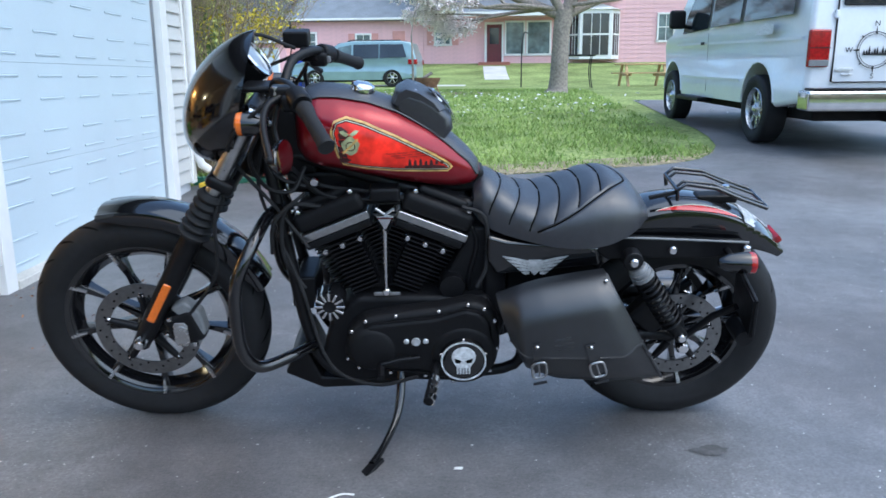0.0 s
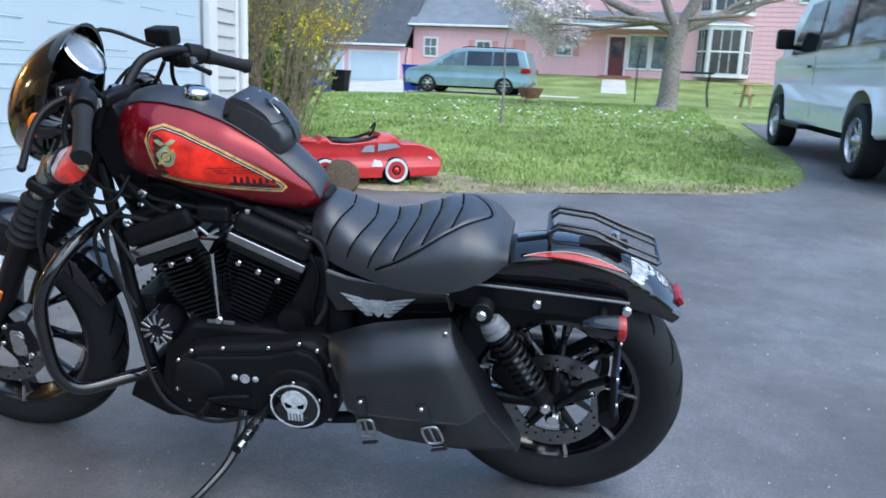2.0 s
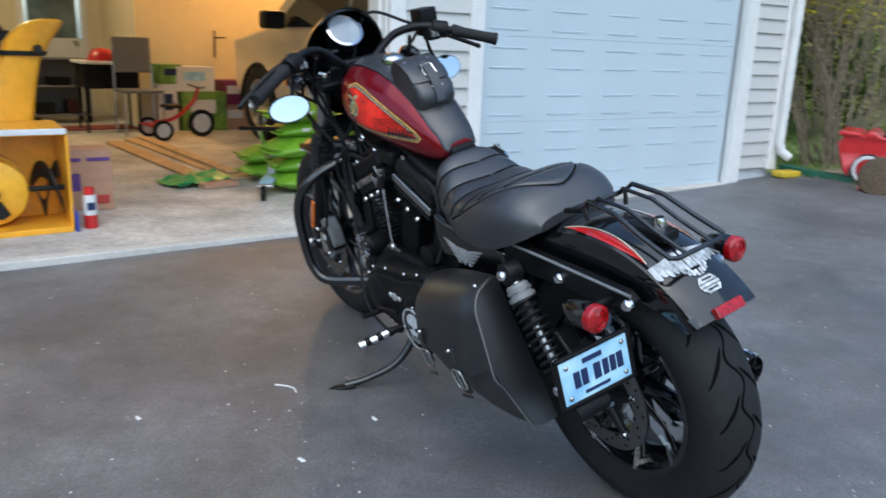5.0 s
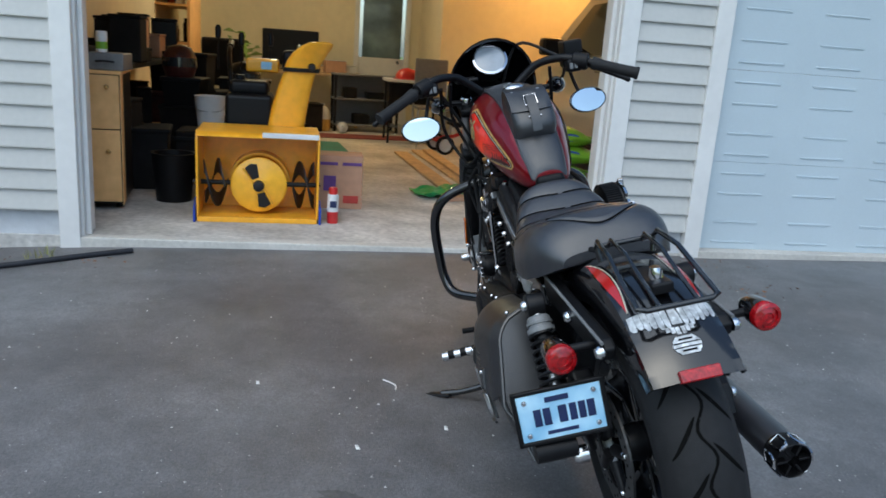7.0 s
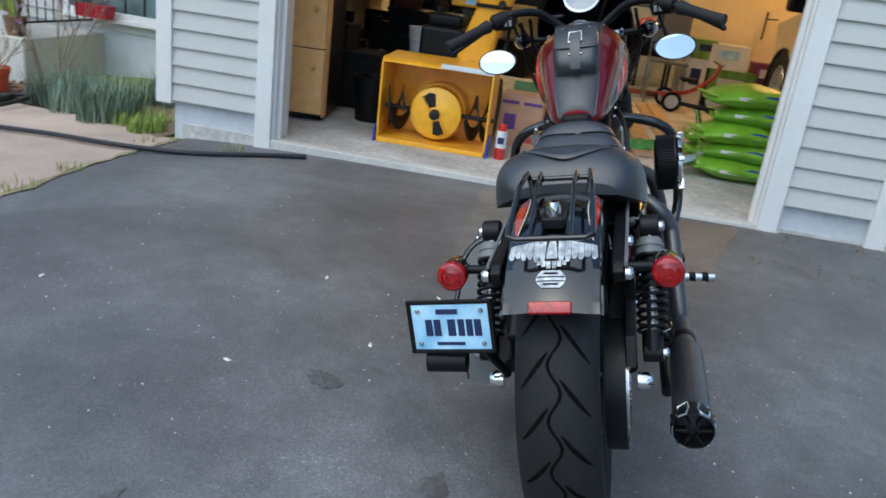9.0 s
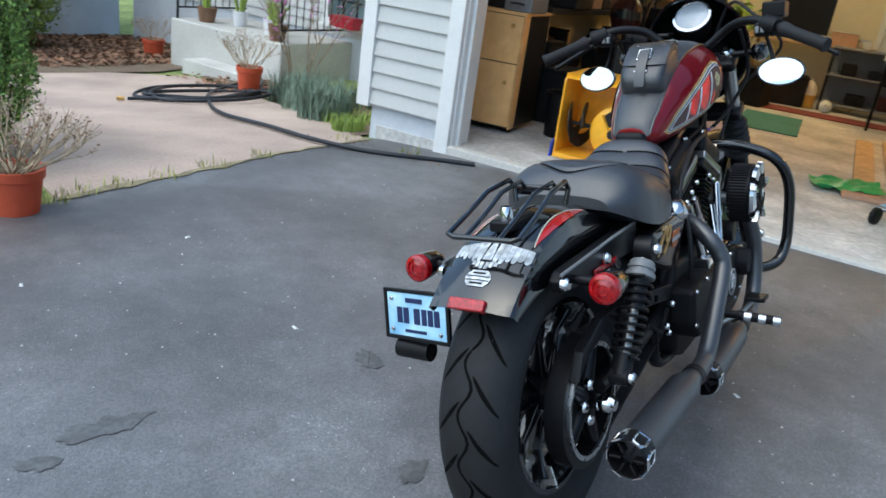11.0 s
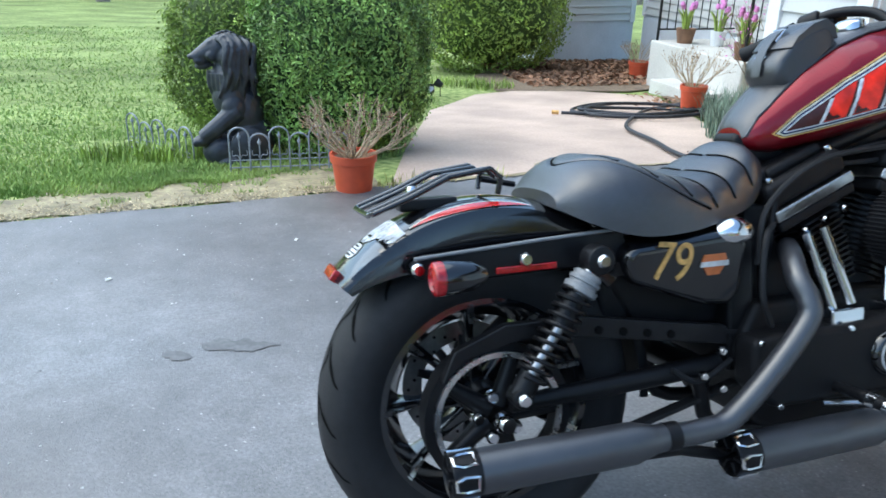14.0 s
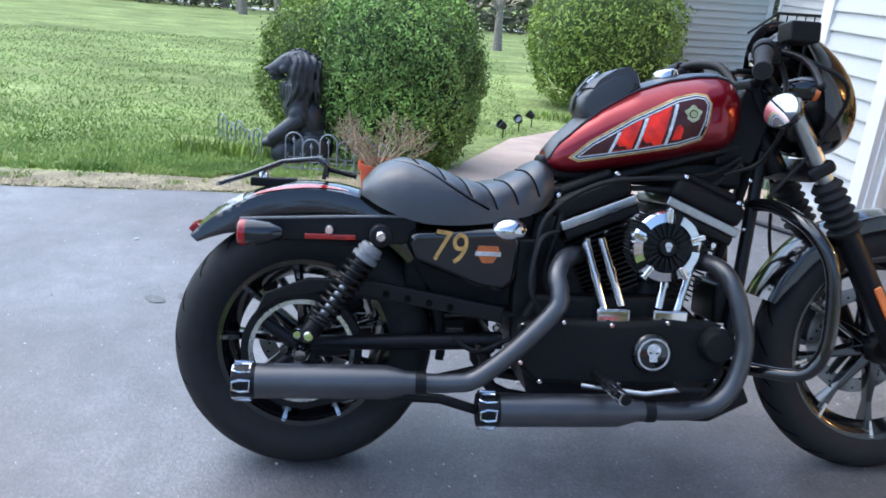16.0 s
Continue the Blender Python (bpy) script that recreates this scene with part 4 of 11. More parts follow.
fender_patch("eagle_body", [[(115.4 + 6.8 * f, 0.0095 * (w / 4 - 1) * (0.45 + 0.9 * min(f, 0.6))) for w in range(9)] for f in (0, 0.2, 0.5, 0.8, 1)], FADED)
fender_patch("shield_decal", [[(126.0 + 5.2 * f, 0.026 * (k / 4 - 1) * (0.6 + 1.6 * f * (1 - f))) for k in range(9)] for f in (0, 0.25, 0.5, 0.75, 1)], FADED)
for f0, f1, wd in ((0.14, 0.24, 0.013), (0.36, 0.42, 0.024), (0.60, 0.66, 0.024), (0.76, 0.86, 0.013)):
    fender_patch("shield_gap", [[(126.0 + 5.2 * f, wd * (k / 4 - 1)) for k in range(9)] for f in (f0, f1)], SEAM).matrix_basis = Matrix.Translation((-0.0007, 0, 0.0007))
tl = box(-0.008, 0.008, -0.037, 0.037, -0.011, 0.011, 0.003)
tl.transform(Matrix.Translation((-0.256, 0, 0.588)) @ pose(0, 0, 0, 0, 35, 0))
part("tail_reflector", tl, REDLENS, bike, "red tail reflector")

# fender struts, signals, rack
for s in (1, -1):
    st = part("fender_strut", slab([(0.26, 0.642), (-0.12, 0.624), (-0.14, 0.61), (-0.13, 0.585), (-0.02, 0.575), (0.14, 0.578), (0.235, 0.575), (0.27, 0.6)], s * 0.1, s * 0.125, 0.005), SATIN, bike)
    part("strut_edge", tube([(0.265, s * 0.128, 0.643), (0.1, s * 0.128, 0.636), (-0.135, s * 0.126, 0.622)], 0.0035, 8), GREYP, st)
    for x in (0.065, -0.13):
        part("strut_bolt", bolt(0.013, 0.014, Matrix.Translation((x, s * 0.125, 0.604)) @ pose(0, 0, 0, -90 * s)), CHROME, st)
    sg = part("turn_signal", lathe([(0, 0.085), (0.012, 0.08), (0.024, 0.055), (0.0285, 0.02), (0.0285, 0.004), (0, 0.004)], 24, Matrix.Translation((-0.115, s * 0.2, 0.6)) @ pose(0, 0, 0, 0, 90, 0)), BLACKP, bike, "rear turn signal with a red lens")
    part("signal_lens", lathe([(0.0287, 0.006), (0.0287, -0.007), (0.026, -0.010), (0.020, -0.0115), (0.019, -0.0085), (0.010, -0.0115), (0.009, -0.0085), (0, -0.009)], 24, Matrix.Translation((-0.115, s * 0.2, 0.6)) @ pose(0, 0, 0, 0, 90, 0)), REDLENS, sg, "round red lens")
    part("signal_stalk", tube([(-0.08, s * 0.125, 0.6), (-0.08, s * 0.18, 0.6)], 0.009, 10), SATIN, sg)
    fs = part("front_signal", lathe([(0, 0.07), (0.015, 0.06), (0.027, 0.03), (0.028, 0.0), (0, 0.0)], 20, Matrix.Translation((1.135, s * 0.2, 0.975)) @ pose(0, 0, 0, 0, -90, 0)), BLACKP, bike, "front turn signal with an orange lens")
    part("signal_lens", lathe([(0.028, 0.001), (0.027, -0.012), (0.012, -0.02), (0, -0.021)], 20, Matrix.Translation((1.135, s * 0.2, 0.975)) @ pose(0, 0, 0, 0, -90, 0)), AMBER, fs)
    part("signal_stalk", tube([(1.12, s * 0.12, 0.97), (1.12, s * 0.19, 0.975)], 0.009, 8), SATIN, fs)
part("side_marker", box(0.01, 0.125, -0.131, -0.126, 0.582, 0.594, 0.002), REDLENS, bike, "slim red side reflector")
rack = part("luggage_rack", tube([(0.045, 0.055, 0.715), (0.05, 0.06, 0.745), (0.03, 0.062, 0.762), (-0.05, 0.068, 0.752), (-0.12, 0.072, 0.722), (-0.19, 0.074, 0.697), (-0.196, 0.06, 0.694),
                                  (-0.196, -0.06, 0.694), (-0.19, -0.074, 0.697), (-0.12, -0.072, 0.722), (-0.05, -0.068, 0.752), (0.03, -0.062, 0.762), (0.05, -0.06, 0.745), (0.045, -0.055, 0.715)], 0.0055, 8), BLACKP, bike, "black wire luggage rack over the fender")
for y in (0.035, 0.0, -0.035):
    if y:
        part("rack_rod", tube([(0.05, y, 0.742), (0.03, y, 0.76), (-0.05, y, 0.752), (-0.12, y, 0.722), (-0.196, y, 0.694)], 0.0045, 8), BLACKP, rack)
part("rack_crossbar", tube([(0.05, 0.06, 0.745), (0.05, -0.06, 0.745)], 0.0055, 8), BLACKP, rack)
part("rack_mount", box(-0.13, -0.02, -0.022, 0.022, 0.69, 0.712, 0.005), SATIN, rack)
part("rack_knob", bolt(0.014, 0.03, Matrix.Translation((-0.1, 0, 0.705))), CHROME, rack)
part("rack_strap", tube([(0.05, 0.05, 0.735), (0.12, 0.05, 0.72)], 0.006, 6), PLAST, rack)
# number plate: plain bars for its characters
plate = part("number_plate", box(-0.003, 0.003, -0.089, 0.089, -0.052, 0.052, 0.002), PLATEB, bike, "blue number plate in a black frame on a side bracket",
             loc=Matrix.Translation((-0.116, 0.213, 0.495)) @ pose(0, 0, 0, -3, 4, -6) @ Matrix.Diagonal((1, 0.9, 0.9, 1)))
for k, (w, dy) in enumerate(((0.016, 0.05), (0.016, 0.03), (0.018, -0.003), (0.015, -0.025), (0.015, -0.044), (0.016, -0.063))):
    part("character_bar", box(-0.0052, -0.0032, dy - w / 2, dy + w / 2, -0.02, 0.018, 0.001), NAVY, plate)
part("caption_bar", box(-0.005, -0.0032, -0.02, 0.03, 0.03, 0.041), NAVY, plate)
part("caption_bar", box(-0.005, -0.0032, -0.03, 0.035, -0.041, -0.034), NAVY, plate)
pf = box(-0.005, 0.004, -0.099, 0.099, 0.052, 0.061, 0.002)
for b in ((-0.099, 0.099, -0.061, -0.052), (-0.099, -0.089, -0.061, 0.061), (0.089, 0.099, -0.061, 0.061)):
    box(-0.005, 0.004, *b, 0.002, bm=pf)
part("plate_frame", pf, SATIN, plate)
part("plate_back", box(0.004, 0.008, -0.095, 0.095, -0.062, 0.058, 0.001), PLAST, plate)
for y in (0.073, -0.073):
    for z in (0.037, -0.037):
        part("plate_screw", bolt(0.006, 0.005, Matrix.Translation((-0.003, y, z)) @ pose(0, 0, 0, 0, -90, 0)), CHROME, plate)
part("plate_bracket", tube([(-0.1, 0.2, 0.47), (-0.06, 0.16, 0.42), (0.0, 0.13, 0.335)], 0.01, 8), SATIN, bike)
part("bracket_lamp", tube([(-0.105, 0.19, 0.415), (-0.105, 0.27, 0.415)], 0.022, 12), PLAST, bike)

# seat: arched sections along the bike
SX = [0.135, 0.155, 0.19, 0.235, 0.285, 0.335, 0.385, 0.43, 0.475, 0.52, 0.555, 0.578, 0.59]
STOP = [0.705, 0.742, 0.768, 0.782, 0.778, 0.760, 0.742, 0.734, 0.744, 0.768, 0.786, 0.784, 0.755]
SBOT = [0.688, 0.674, 0.657, 0.640, 0.630, 0.629, 0.631, 0.636, 0.643, 0.652, 0.665, 0.682, 0.705]
SHALF = [0.10, 0.132, 0.155, 0.168, 0.172, 0.170, 0.163, 0.150, 0.135, 0.12, 0.108, 0.098, 0.08]
DISH = [0.0, 0.0, 0.002, 0.004, 0.008, 0.012, 0.012, 0.01, 0.006, 0.003, 0.0, 0.0, 0.0]


SG = np.linspace(SX[0], SX[-1], 300)


def eased(v):
    w = np.hanning(41)
    return np.convolve(np.pad(np.interp(SG, SX, v), 20, mode="edge"), w / w.sum(), mode="valid")


STOP, SBOT, SHALF, DISH = (eased(v) for v in (STOP, SBOT, SHALF, DISH))


def pleat(x, f):
    """Counts the pleats back from the nose; whole numbers are seams."""
    return (0.587 - (x + 0.022 * (1 - abs(f)) - 0.020 * f * f)) / 0.052


def bolster(f):
    """Where the seam in front of the smooth rear bolster runs."""
    return 0.183 + 0.275 * abs(f) ** 1.45


def seat_point(x, f, out=0.0, puffed=True):
    """A point of the seat's skin: f from -1 (left foot) over 0 (crest) to 1."""
    top, bot, half, dish = (float(np.interp(x, SG, v)) for v in (STOP, SBOT, SHALF, DISH))
    a = f * math.pi / 2
    s, c = math.sin(abs(a)), math.cos(a)
    y = half * s ** 0.82
    z = bot + (top - bot) * (c ** 0.55) - dish * c ** 4
    n = Vector((0, math.copysign(s, -f) if f else 0, c))
    if puffed:
        back = bolster(f)
        edge = step01(x, back, back + 0.012)
        k = pleat(x, f)
        dip = (1 - abs(math.sin(math.pi * k)) ** 0.5) * step01(x - back, 0.004, 0.035) if 0.5 < k < 7.5 else 0
        out -= 0.0062 * dip * step01(0.98 - abs(f), 0, 0.14) + 0.006 * max(0, 1 - abs(x - back) / 0.014) ** 1.5 * step01(0.93 - abs(f), 0, 0.1)
    return Vector((x, -math.copysign(y, f) if f else 0, z)) + n * out


rings = []
for i in range(201):
    x = SX[0] + (SX[-1] - SX[0]) * i / 200
    rings.append([seat_point(x, -1 + 2 * k / 140) for k in range(141)] + [(x, 0.03, float(np.interp(x, SG, SBOT)) + 0.01), (x, -0.03, float(np.interp(x, SG, SBOT)) + 0.01)])
seat = part("seat", loft(rings), SEATV, bike, "pleated black leather solo seat", smooth=60)
for k in range(1, 8):
    line = lambda f: 0.587 - 0.052 * k - 0.022 * (1 - abs(f)) + 0.020 * f * f
    fs = [f for f in np.linspace(-0.93, 0.93, 47) if line(f) > bolster(f) + 0.012]
    for side in (lambda f: f < 0, lambda f: f >= 0):
        run = [f for f in fs if side(f)]
        if len(run) > 3:
            part("pleat_seam", tube([seat_point(line(f), f, 0.0025) for f in run], 0.0019, 5), SEAM, seat)
part("bolster_seam", tube([seat_point(bolster(f), f, 0.0008) for f in np.linspace(-0.92, 0.92, 101)], 0.0028, 6), SEAM, seat)

# tank
TX = [0.572, 0.60, 0.64, 0.70, 0.78, 0.86, 0.93, 0.98, 1.015, 1.035]
TTOP = [0.805, 0.842, 0.880, 0.928, 0.972, 0.998, 1.012, 1.016, 1.008, 0.985]
TBOT = [0.775, 0.760, 0.757, 0.764, 0.782, 0.800, 0.818, 0.826, 0.836, 0.86]
THALF = [0.035, 0.062, 0.078, 0.095, 0.115, 0.128, 0.133, 0.128, 0.112, 0.085]


def tank_half(x, z):
    """Half width of the tank at x, z."""
    top, bot, half = (float(np.interp(x, TX, v)) for v in (TTOP, TBOT, THALF))
    mid = bot + 0.40 * (top - bot)
    if z > mid:
        u = min(1, (z - mid) / max(1e-6, top - mid))
        return half * max(0.0, 1 - u ** 2.5) ** 0.5
    u = min(1, (mid - z) / max(1e-6, mid - bot))
    return half * (0.55 + 0.45 * max(0.0, 1 - u ** 2.2) ** 0.5)


def tank_ring(x):
    top, bot, half = (float(np.interp(x, TX, v)) for v in (TTOP, TBOT, THALF))
    mid = bot + 0.40 * (top - bot)
    side = [(x, tank_half(x, z), z) for z in [bot + 0.0001] + [bot + (mid - bot) * k / 5 for k in range(1, 6)]]
    for k in range(1, 13):
        a = math.pi / 2 * k / 12
        u = math.sin(a) ** 0.8
        side.append((x, half * max(0.0, 1 - u ** 2.5) ** 0.5, mid + (top - mid) * u))
    return side + [(px, -py, pz) for px, py, pz in side[-2::-1]]


tank = part("fuel_tank", loft([tank_ring(x) for x in np.linspace(TX[0], TX[-1], 40)]), CANDY, bike, "candy red peanut fuel tank", smooth=60)


def tank_patch(name, pts, material, s, lift=0.0012, centre=None, parent=None):
    """A thin skin on the tank's side with the outline pts (x, z)."""
    own = bmesh.new()
    cx = sum(p[0] for p in pts) / len(pts)
    cz = sum(p[1] for p in pts) / len(pts)
    dense = []
    for (a, b), (c, d) in zip(pts, pts[1:] + pts[:1]):
        n = max(1, int(math.hypot(c - a, d - b) / 0.02))
        dense += [(a + (c - a) * k / n, b + (d - b) * k / n) for k in range(n)]
    rr = []
    for f in (1, 0.75, 0.5, 0.25):
        rr.append([own.verts.new((cx + (x - cx) * f, s * (tank_half(cx + (x - cx) * f, cz + (z - cz) * f) + lift), cz + (z - cz) * f)) for x, z in dense])
    mid = own.verts.new((cx, s * (tank_half(cx, cz) + lift), cz))
    n = len(dense)
    for p, q in zip(rr, rr[1:]):
        for k in range(n):
            own.faces.new((p[k], p[(k + 1) % n], q[(k + 1) % n], q[k]))
    for k in range(n):
        own.faces.new((rr[-1][k], rr[-1][(k + 1) % n], mid))
    return part(name, own, material, parent or tank, smooth=60)


def shrink(pts, d):
    cx = sum(p[0] for p in pts) / len(pts)
    cz = sum(p[1] for p in pts) / len(pts)
    return [(x + (cx - x) * d / max(0.02, math.hypot(x - cx, z - cz)), z + (cz - z) * d / max(0.02, math.hypot(x - cx, z - cz))) for x, z in pts]


def inset(pts, d):
    """The outline moved inwards by d, edge by edge."""
    n = len(pts)
    area = sum(pts[k][0] * pts[(k + 1) % n][1] - pts[(k + 1) % n][0] * pts[k][1] for k in range(n))
    w = 1 if area > 0 else -1
    out = []
    for k in range(n):
        a, b, c = (Vector(pts[(k + j) % n]) for j in (-1, 0, 1))
        n1 = Vector((-(b - a).y, (b - a).x)).normalized() * w
        n2 = Vector((-(c - b).y, (c - b).x)).normalized() * w
        m = (n1 + n2).normalized()
        out.append(tuple(b + m * min(d / max(0.35, m.dot(n1)), 1.8 * d)))
    return out


ART_L = [(0.935, 0.958), (0.905, 0.966), (0.86, 0.952), (0.784, 0.916), (0.70, 0.868), (0.655, 0.838), (0.643, 0.824), (0.655, 0.812), (0.70, 0.816), (0.79, 0.824), (0.87, 0.835), (0.918, 0.845), (0.93, 0.87), (0.945, 0.93)]
tank_patch("gold_border", ART_L, GOLD, 1, 0.0012)
tank_patch("black_line", inset(ART_L, 0.005), SEAM, 1, 0.0018)
tank_patch("ivory_line", inset(ART_L, 0.0072), IVORY, 1, 0.0024)
tank_patch("black_line", inset(ART_L, 0.0088), SEAM, 1, 0.003)
tank_patch("red_panel", inset(ART_L, 0.011), REDPANEL, 1, 0.0036)
for k in range(6):
    z0, z1 = 0.853 + 0.0155 * k, 0.8675 + 0.0155 * k
    tank_patch("dark_brush", [(0.924 - 0.0004 * k, z0), (0.926, z1), (0.906 + 0.006 * (k % 3), z1), (0.895 + 0.011 * (k % 2), (z0 + z1) / 2), (0.909 - 0.005 * (k % 3), z0)], DARKART, 1, 0.0042)
tank_patch("olive_emblem", [(0.896 + 0.021 * math.cos(a) * (1 + 0.10 * math.sin(5 * a)), 0.898 + 0.022 * math.sin(a) * (1 + 0.10 * math.cos(4 * a))) for a in np.linspace(0, 6.1, 26)], OLIVE, 1, 0.0048)
tank_patch("emblem_ring", [(0.896 + 0.012 * math.cos(a), 0.897 + 0.012 * math.sin(a)) for a in np.linspace(0, 5.9, 14)], DARKART, 1, 0.0054)
tank_patch("emblem_boss", [(0.896 + 0.0095 * math.cos(a), 0.897 + 0.0095 * math.sin(a)) for a in np.linspace(0, 5.9, 14)], OLIVE, 1, 0.006)
tank_patch("emblem_bar", [(0.917, 0.882), (0.913, 0.878), (0.876, 0.912), (0.879, 0.917)], GOLD, 1, 0.0062)
for sgn in (1, -1):
    tank_patch("emblem_wing", [(0.898, 0.926), (0.898 + sgn * 0.014, 0.936), (0.898 + sgn * 0.024, 0.934), (0.898 + sgn * 0.018, 0.927), (0.898 + sgn * 0.008, 0.921)], OLIVE, 1, 0.005)
for k in range(9):
    x = 0.775 + 0.012 * (k % 3) - 0.03 * (k // 3)
    tank_patch("faint_stroke", [(x + 0.012, 0.862 + 0.006 * (k % 3)), (x - 0.012, 0.861 + 0.006 * (k % 3)), (x - 0.012, 0.8595 + 0.006 * (k % 3)), (x + 0.012, 0.8605 + 0.006 * (k % 3))], DARKART, 1, 0.0042)
for k in range(7):
    x, h = 0.752 - 0.0135 * k, (0.022, 0.018, 0.02, 0.013, 0.015, 0.012, 0.010)[k]
    tank_patch("dark_stroke", [(x + 0.0045, 0.835), (x + 0.0035, 0.835 + h * 0.7), (x + 0.001, 0.835 + h), (x - 0.003, 0.835 + h * 0.8), (x - 0.0045, 0.835)], DARKART, 1, 0.0044)
tank_patch("dark_ground", [(0.765, 0.8325), (0.66, 0.823), (0.662, 0.829), (0.70, 0.836), (0.765, 0.839)], DARKART, 1, 0.0043)
ART_R = [(0.622, 0.794), (0.668, 0.836), (0.76, 0.896), (0.86, 0.948), (0.905, 0.96), (0.93, 0.956), (0.942, 0.936), (0.936, 0.89), (0.924, 0.85), (0.87, 0.83), (0.785, 0.812), (0.70, 0.795), (0.645, 0.785)]
tank_patch("gold_border", ART_R, GOLD, -1, 0.0012)
tank_patch("black_line", inset(ART_R, 0.0028), SEAM, -1, 0.0018)
tank_patch("ivory_line", inset(ART_R, 0.004), IVORY, -1, 0.0024)
tank_patch("navy_line", inset(ART_R, 0.007), NAVY, -1, 0.003)
tank_patch("silver_line", inset(ART_R, 0.0105), DECALW, -1, 0.0036)
tank_patch("dark_field", inset(ART_R, 0.013), DARKART, -1, 0.0042)
FIELD = inset(ART_R, 0.0128)
FTOP, FLOW = FIELD[:6], FIELD[:6:-1]


def art_z(edge, x):
    return float(np.interp(x, [p[0] for p in edge], [p[1] for p in edge]))


for x0, x1 in ((0.719, 0.762), (0.777, 0.828)):
    lean = 0.020
    up = [(x0 + lean + (x1 - x0) * k / 4, art_z(FTOP, x0 + lean + (x1 - x0) * k / 4) - 0.0015) for k in range(5)]
    down = [(x1 - (x1 - x0) * k / 4, art_z(FLOW, x1 - (x1 - x0) * k / 4) + 0.0015) for k in range(5)]
    tank_patch("red_panel", up + down, REDPANEL, -1, 0.0048)
    tank_patch("dark_brush", [(x0 + 0.002, art_z(FLOW, x0) + 0.003), (x0 + 0.007, art_z(FLOW, x0) + 0.022), (x0 + 0.016, art_z(FLOW, x0) + 0.012), (x0 + 0.026, art_z(FLOW, x0) + 0.016), (x0 + 0.034, art_z(FLOW, x0) + 0.010)], DARKART, -1, 0.0051)
for x in (0.706, 0.765, 0.832):
    zb, zt = art_z(FLOW, x), art_z(FTOP, x + 0.02)
    tank_patch("silver_bar", [(x + 0.003, zb), (x + 0.013, (zb + zt) / 2), (x + 0.023, zt), (x + 0.031, zt + 0.002), (x + 0.020, (zb + zt) / 2), (x + 0.010, zb + 0.001)], DECALW, -1, 0.0054)
tank_patch("olive_emblem", [(0.896 + 0.018 * math.cos(a) * (1 + 0.2 * math.sin(5 * a)), 0.910 + 0.018 * math.sin(a) * (1 + 0.15 * math.cos(4 * a))) for a in np.linspace(0, 5.9, 20)], OLIVE, -1, 0.005)
tank_patch("emblem_ring", [(0.896 + 0.010 * math.cos(a), 0.909 + 0.010 * math.sin(a)) for a in np.linspace(0, 5.9, 14)], DARKART, -1, 0.0056)
tank_patch("emblem_boss", [(0.896 + 0.0075 * math.cos(a), 0.909 + 0.0075 * math.sin(a)) for a in np.linspace(0, 5.9, 14)], OLIVE, -1, 0.0061)
tank_patch("red_stroke", [(0.850, 0.846), (0.872, 0.850), (0.876, 0.872), (0.868, 0.884), (0.860, 0.880)], REDPANEL, -1, 0.005)

# leather bib along the tank's crest, cap, pouch
def crest(x, y, lift):
    top = float(np.interp(x, TX, TTOP))
    half, bot = float(np.interp(x, TX, THALF)), float(np.interp(x, TX, TBOT))
    mid = bot + 0.40 * (top - bot)
    u = max(0.0, 1 - (y / max(half, 0.02)) ** 2) ** (1 / 2.5) if abs(y) < half else 0
    return Vector((x, y, mid + (top - mid) * u + lift))


rows = []
for x in np.linspace(0.575, 1.03, 34):
    w = float(np.interp(x, [0.575, 0.62, 0.7, 0.85, 1.0, 1.03], [0.046, 0.056, 0.058, 0.06, 0.07, 0.066]))
    rows.append([crest(x, w * (k / 8 - 1), 0.004) for k in range(17)] + [crest(x, w * (1 - k / 8), 0.0005) for k in range(17)])
bib = part("tank_bib", loft(rows), LEATHER, bike, "black leather tank bib", smooth=60)
for s in (1, -1):
    part("bib_piping", tube([crest(x, s * float(np.interp(x, [0.575, 0.62, 0.7, 0.85, 1.0, 1.03], [0.046, 0.056, 0.058, 0.06, 0.07, 0.066])), 0.003) for x in np.linspace(0.58, 1.02, 20)], 0.003, 6), LEATHER, bib)
cap = part("fuel_cap", lathe([(0, 0.02), (0.02, 0.019), (0.03, 0.013), (0.032, 0.0), (0, 0)], 12, Matrix.Translation(crest(0.872, 0.0, 0.003)) @ pose(0, 0, 0, 0, -12, 0)), CHROME, bike, "chrome fuel cap")
POUCH = [(0.79, 0.995), (0.785, 1.022), (0.762, 1.034), (0.72, 1.024), (0.675, 0.998), (0.642, 0.962), (0.638, 0.93), (0.655, 0.905), (0.70, 0.935)]
rings = []
for k in range(13):
    f = -1 + k / 6
    sc = (1 - abs(f) ** 3) ** 0.5 * 0.28 + 0.72 if abs(f) < 1 else 0.72
    rings.append([(0.714 + (x - 0.714) * sc, 0.060 * f, 0.96 + (z - 0.96) * (sc * 0.9 + 0.1)) for x, z in POUCH])
pouch = part("tank_pouch", loft(rings), LEATHER, bike, "black leather tank pouch with a buckled strap", smooth=50)
FL = [(0.795, 1.002), (0.785, 1.028), (0.76, 1.041), (0.72, 1.031), (0.674, 1.006), (0.655, 0.985), (0.66, 0.98), (0.70, 1.004), (0.75, 1.022), (0.785, 1.0)]
rings = []
for k in range(11):
    f = -1 + k / 5
    sc = 0.8 + 0.2 * (1 - f * f) ** 0.5
    rings.append([(0.74 + (x - 0.74) * sc, 0.057 * f, 0.965 + (z - 0.965) * (0.93 + 0.07 * sc)) for x, z in FL])
part("pouch_flap", loft(rings), LEATHER, pouch, smooth=50)
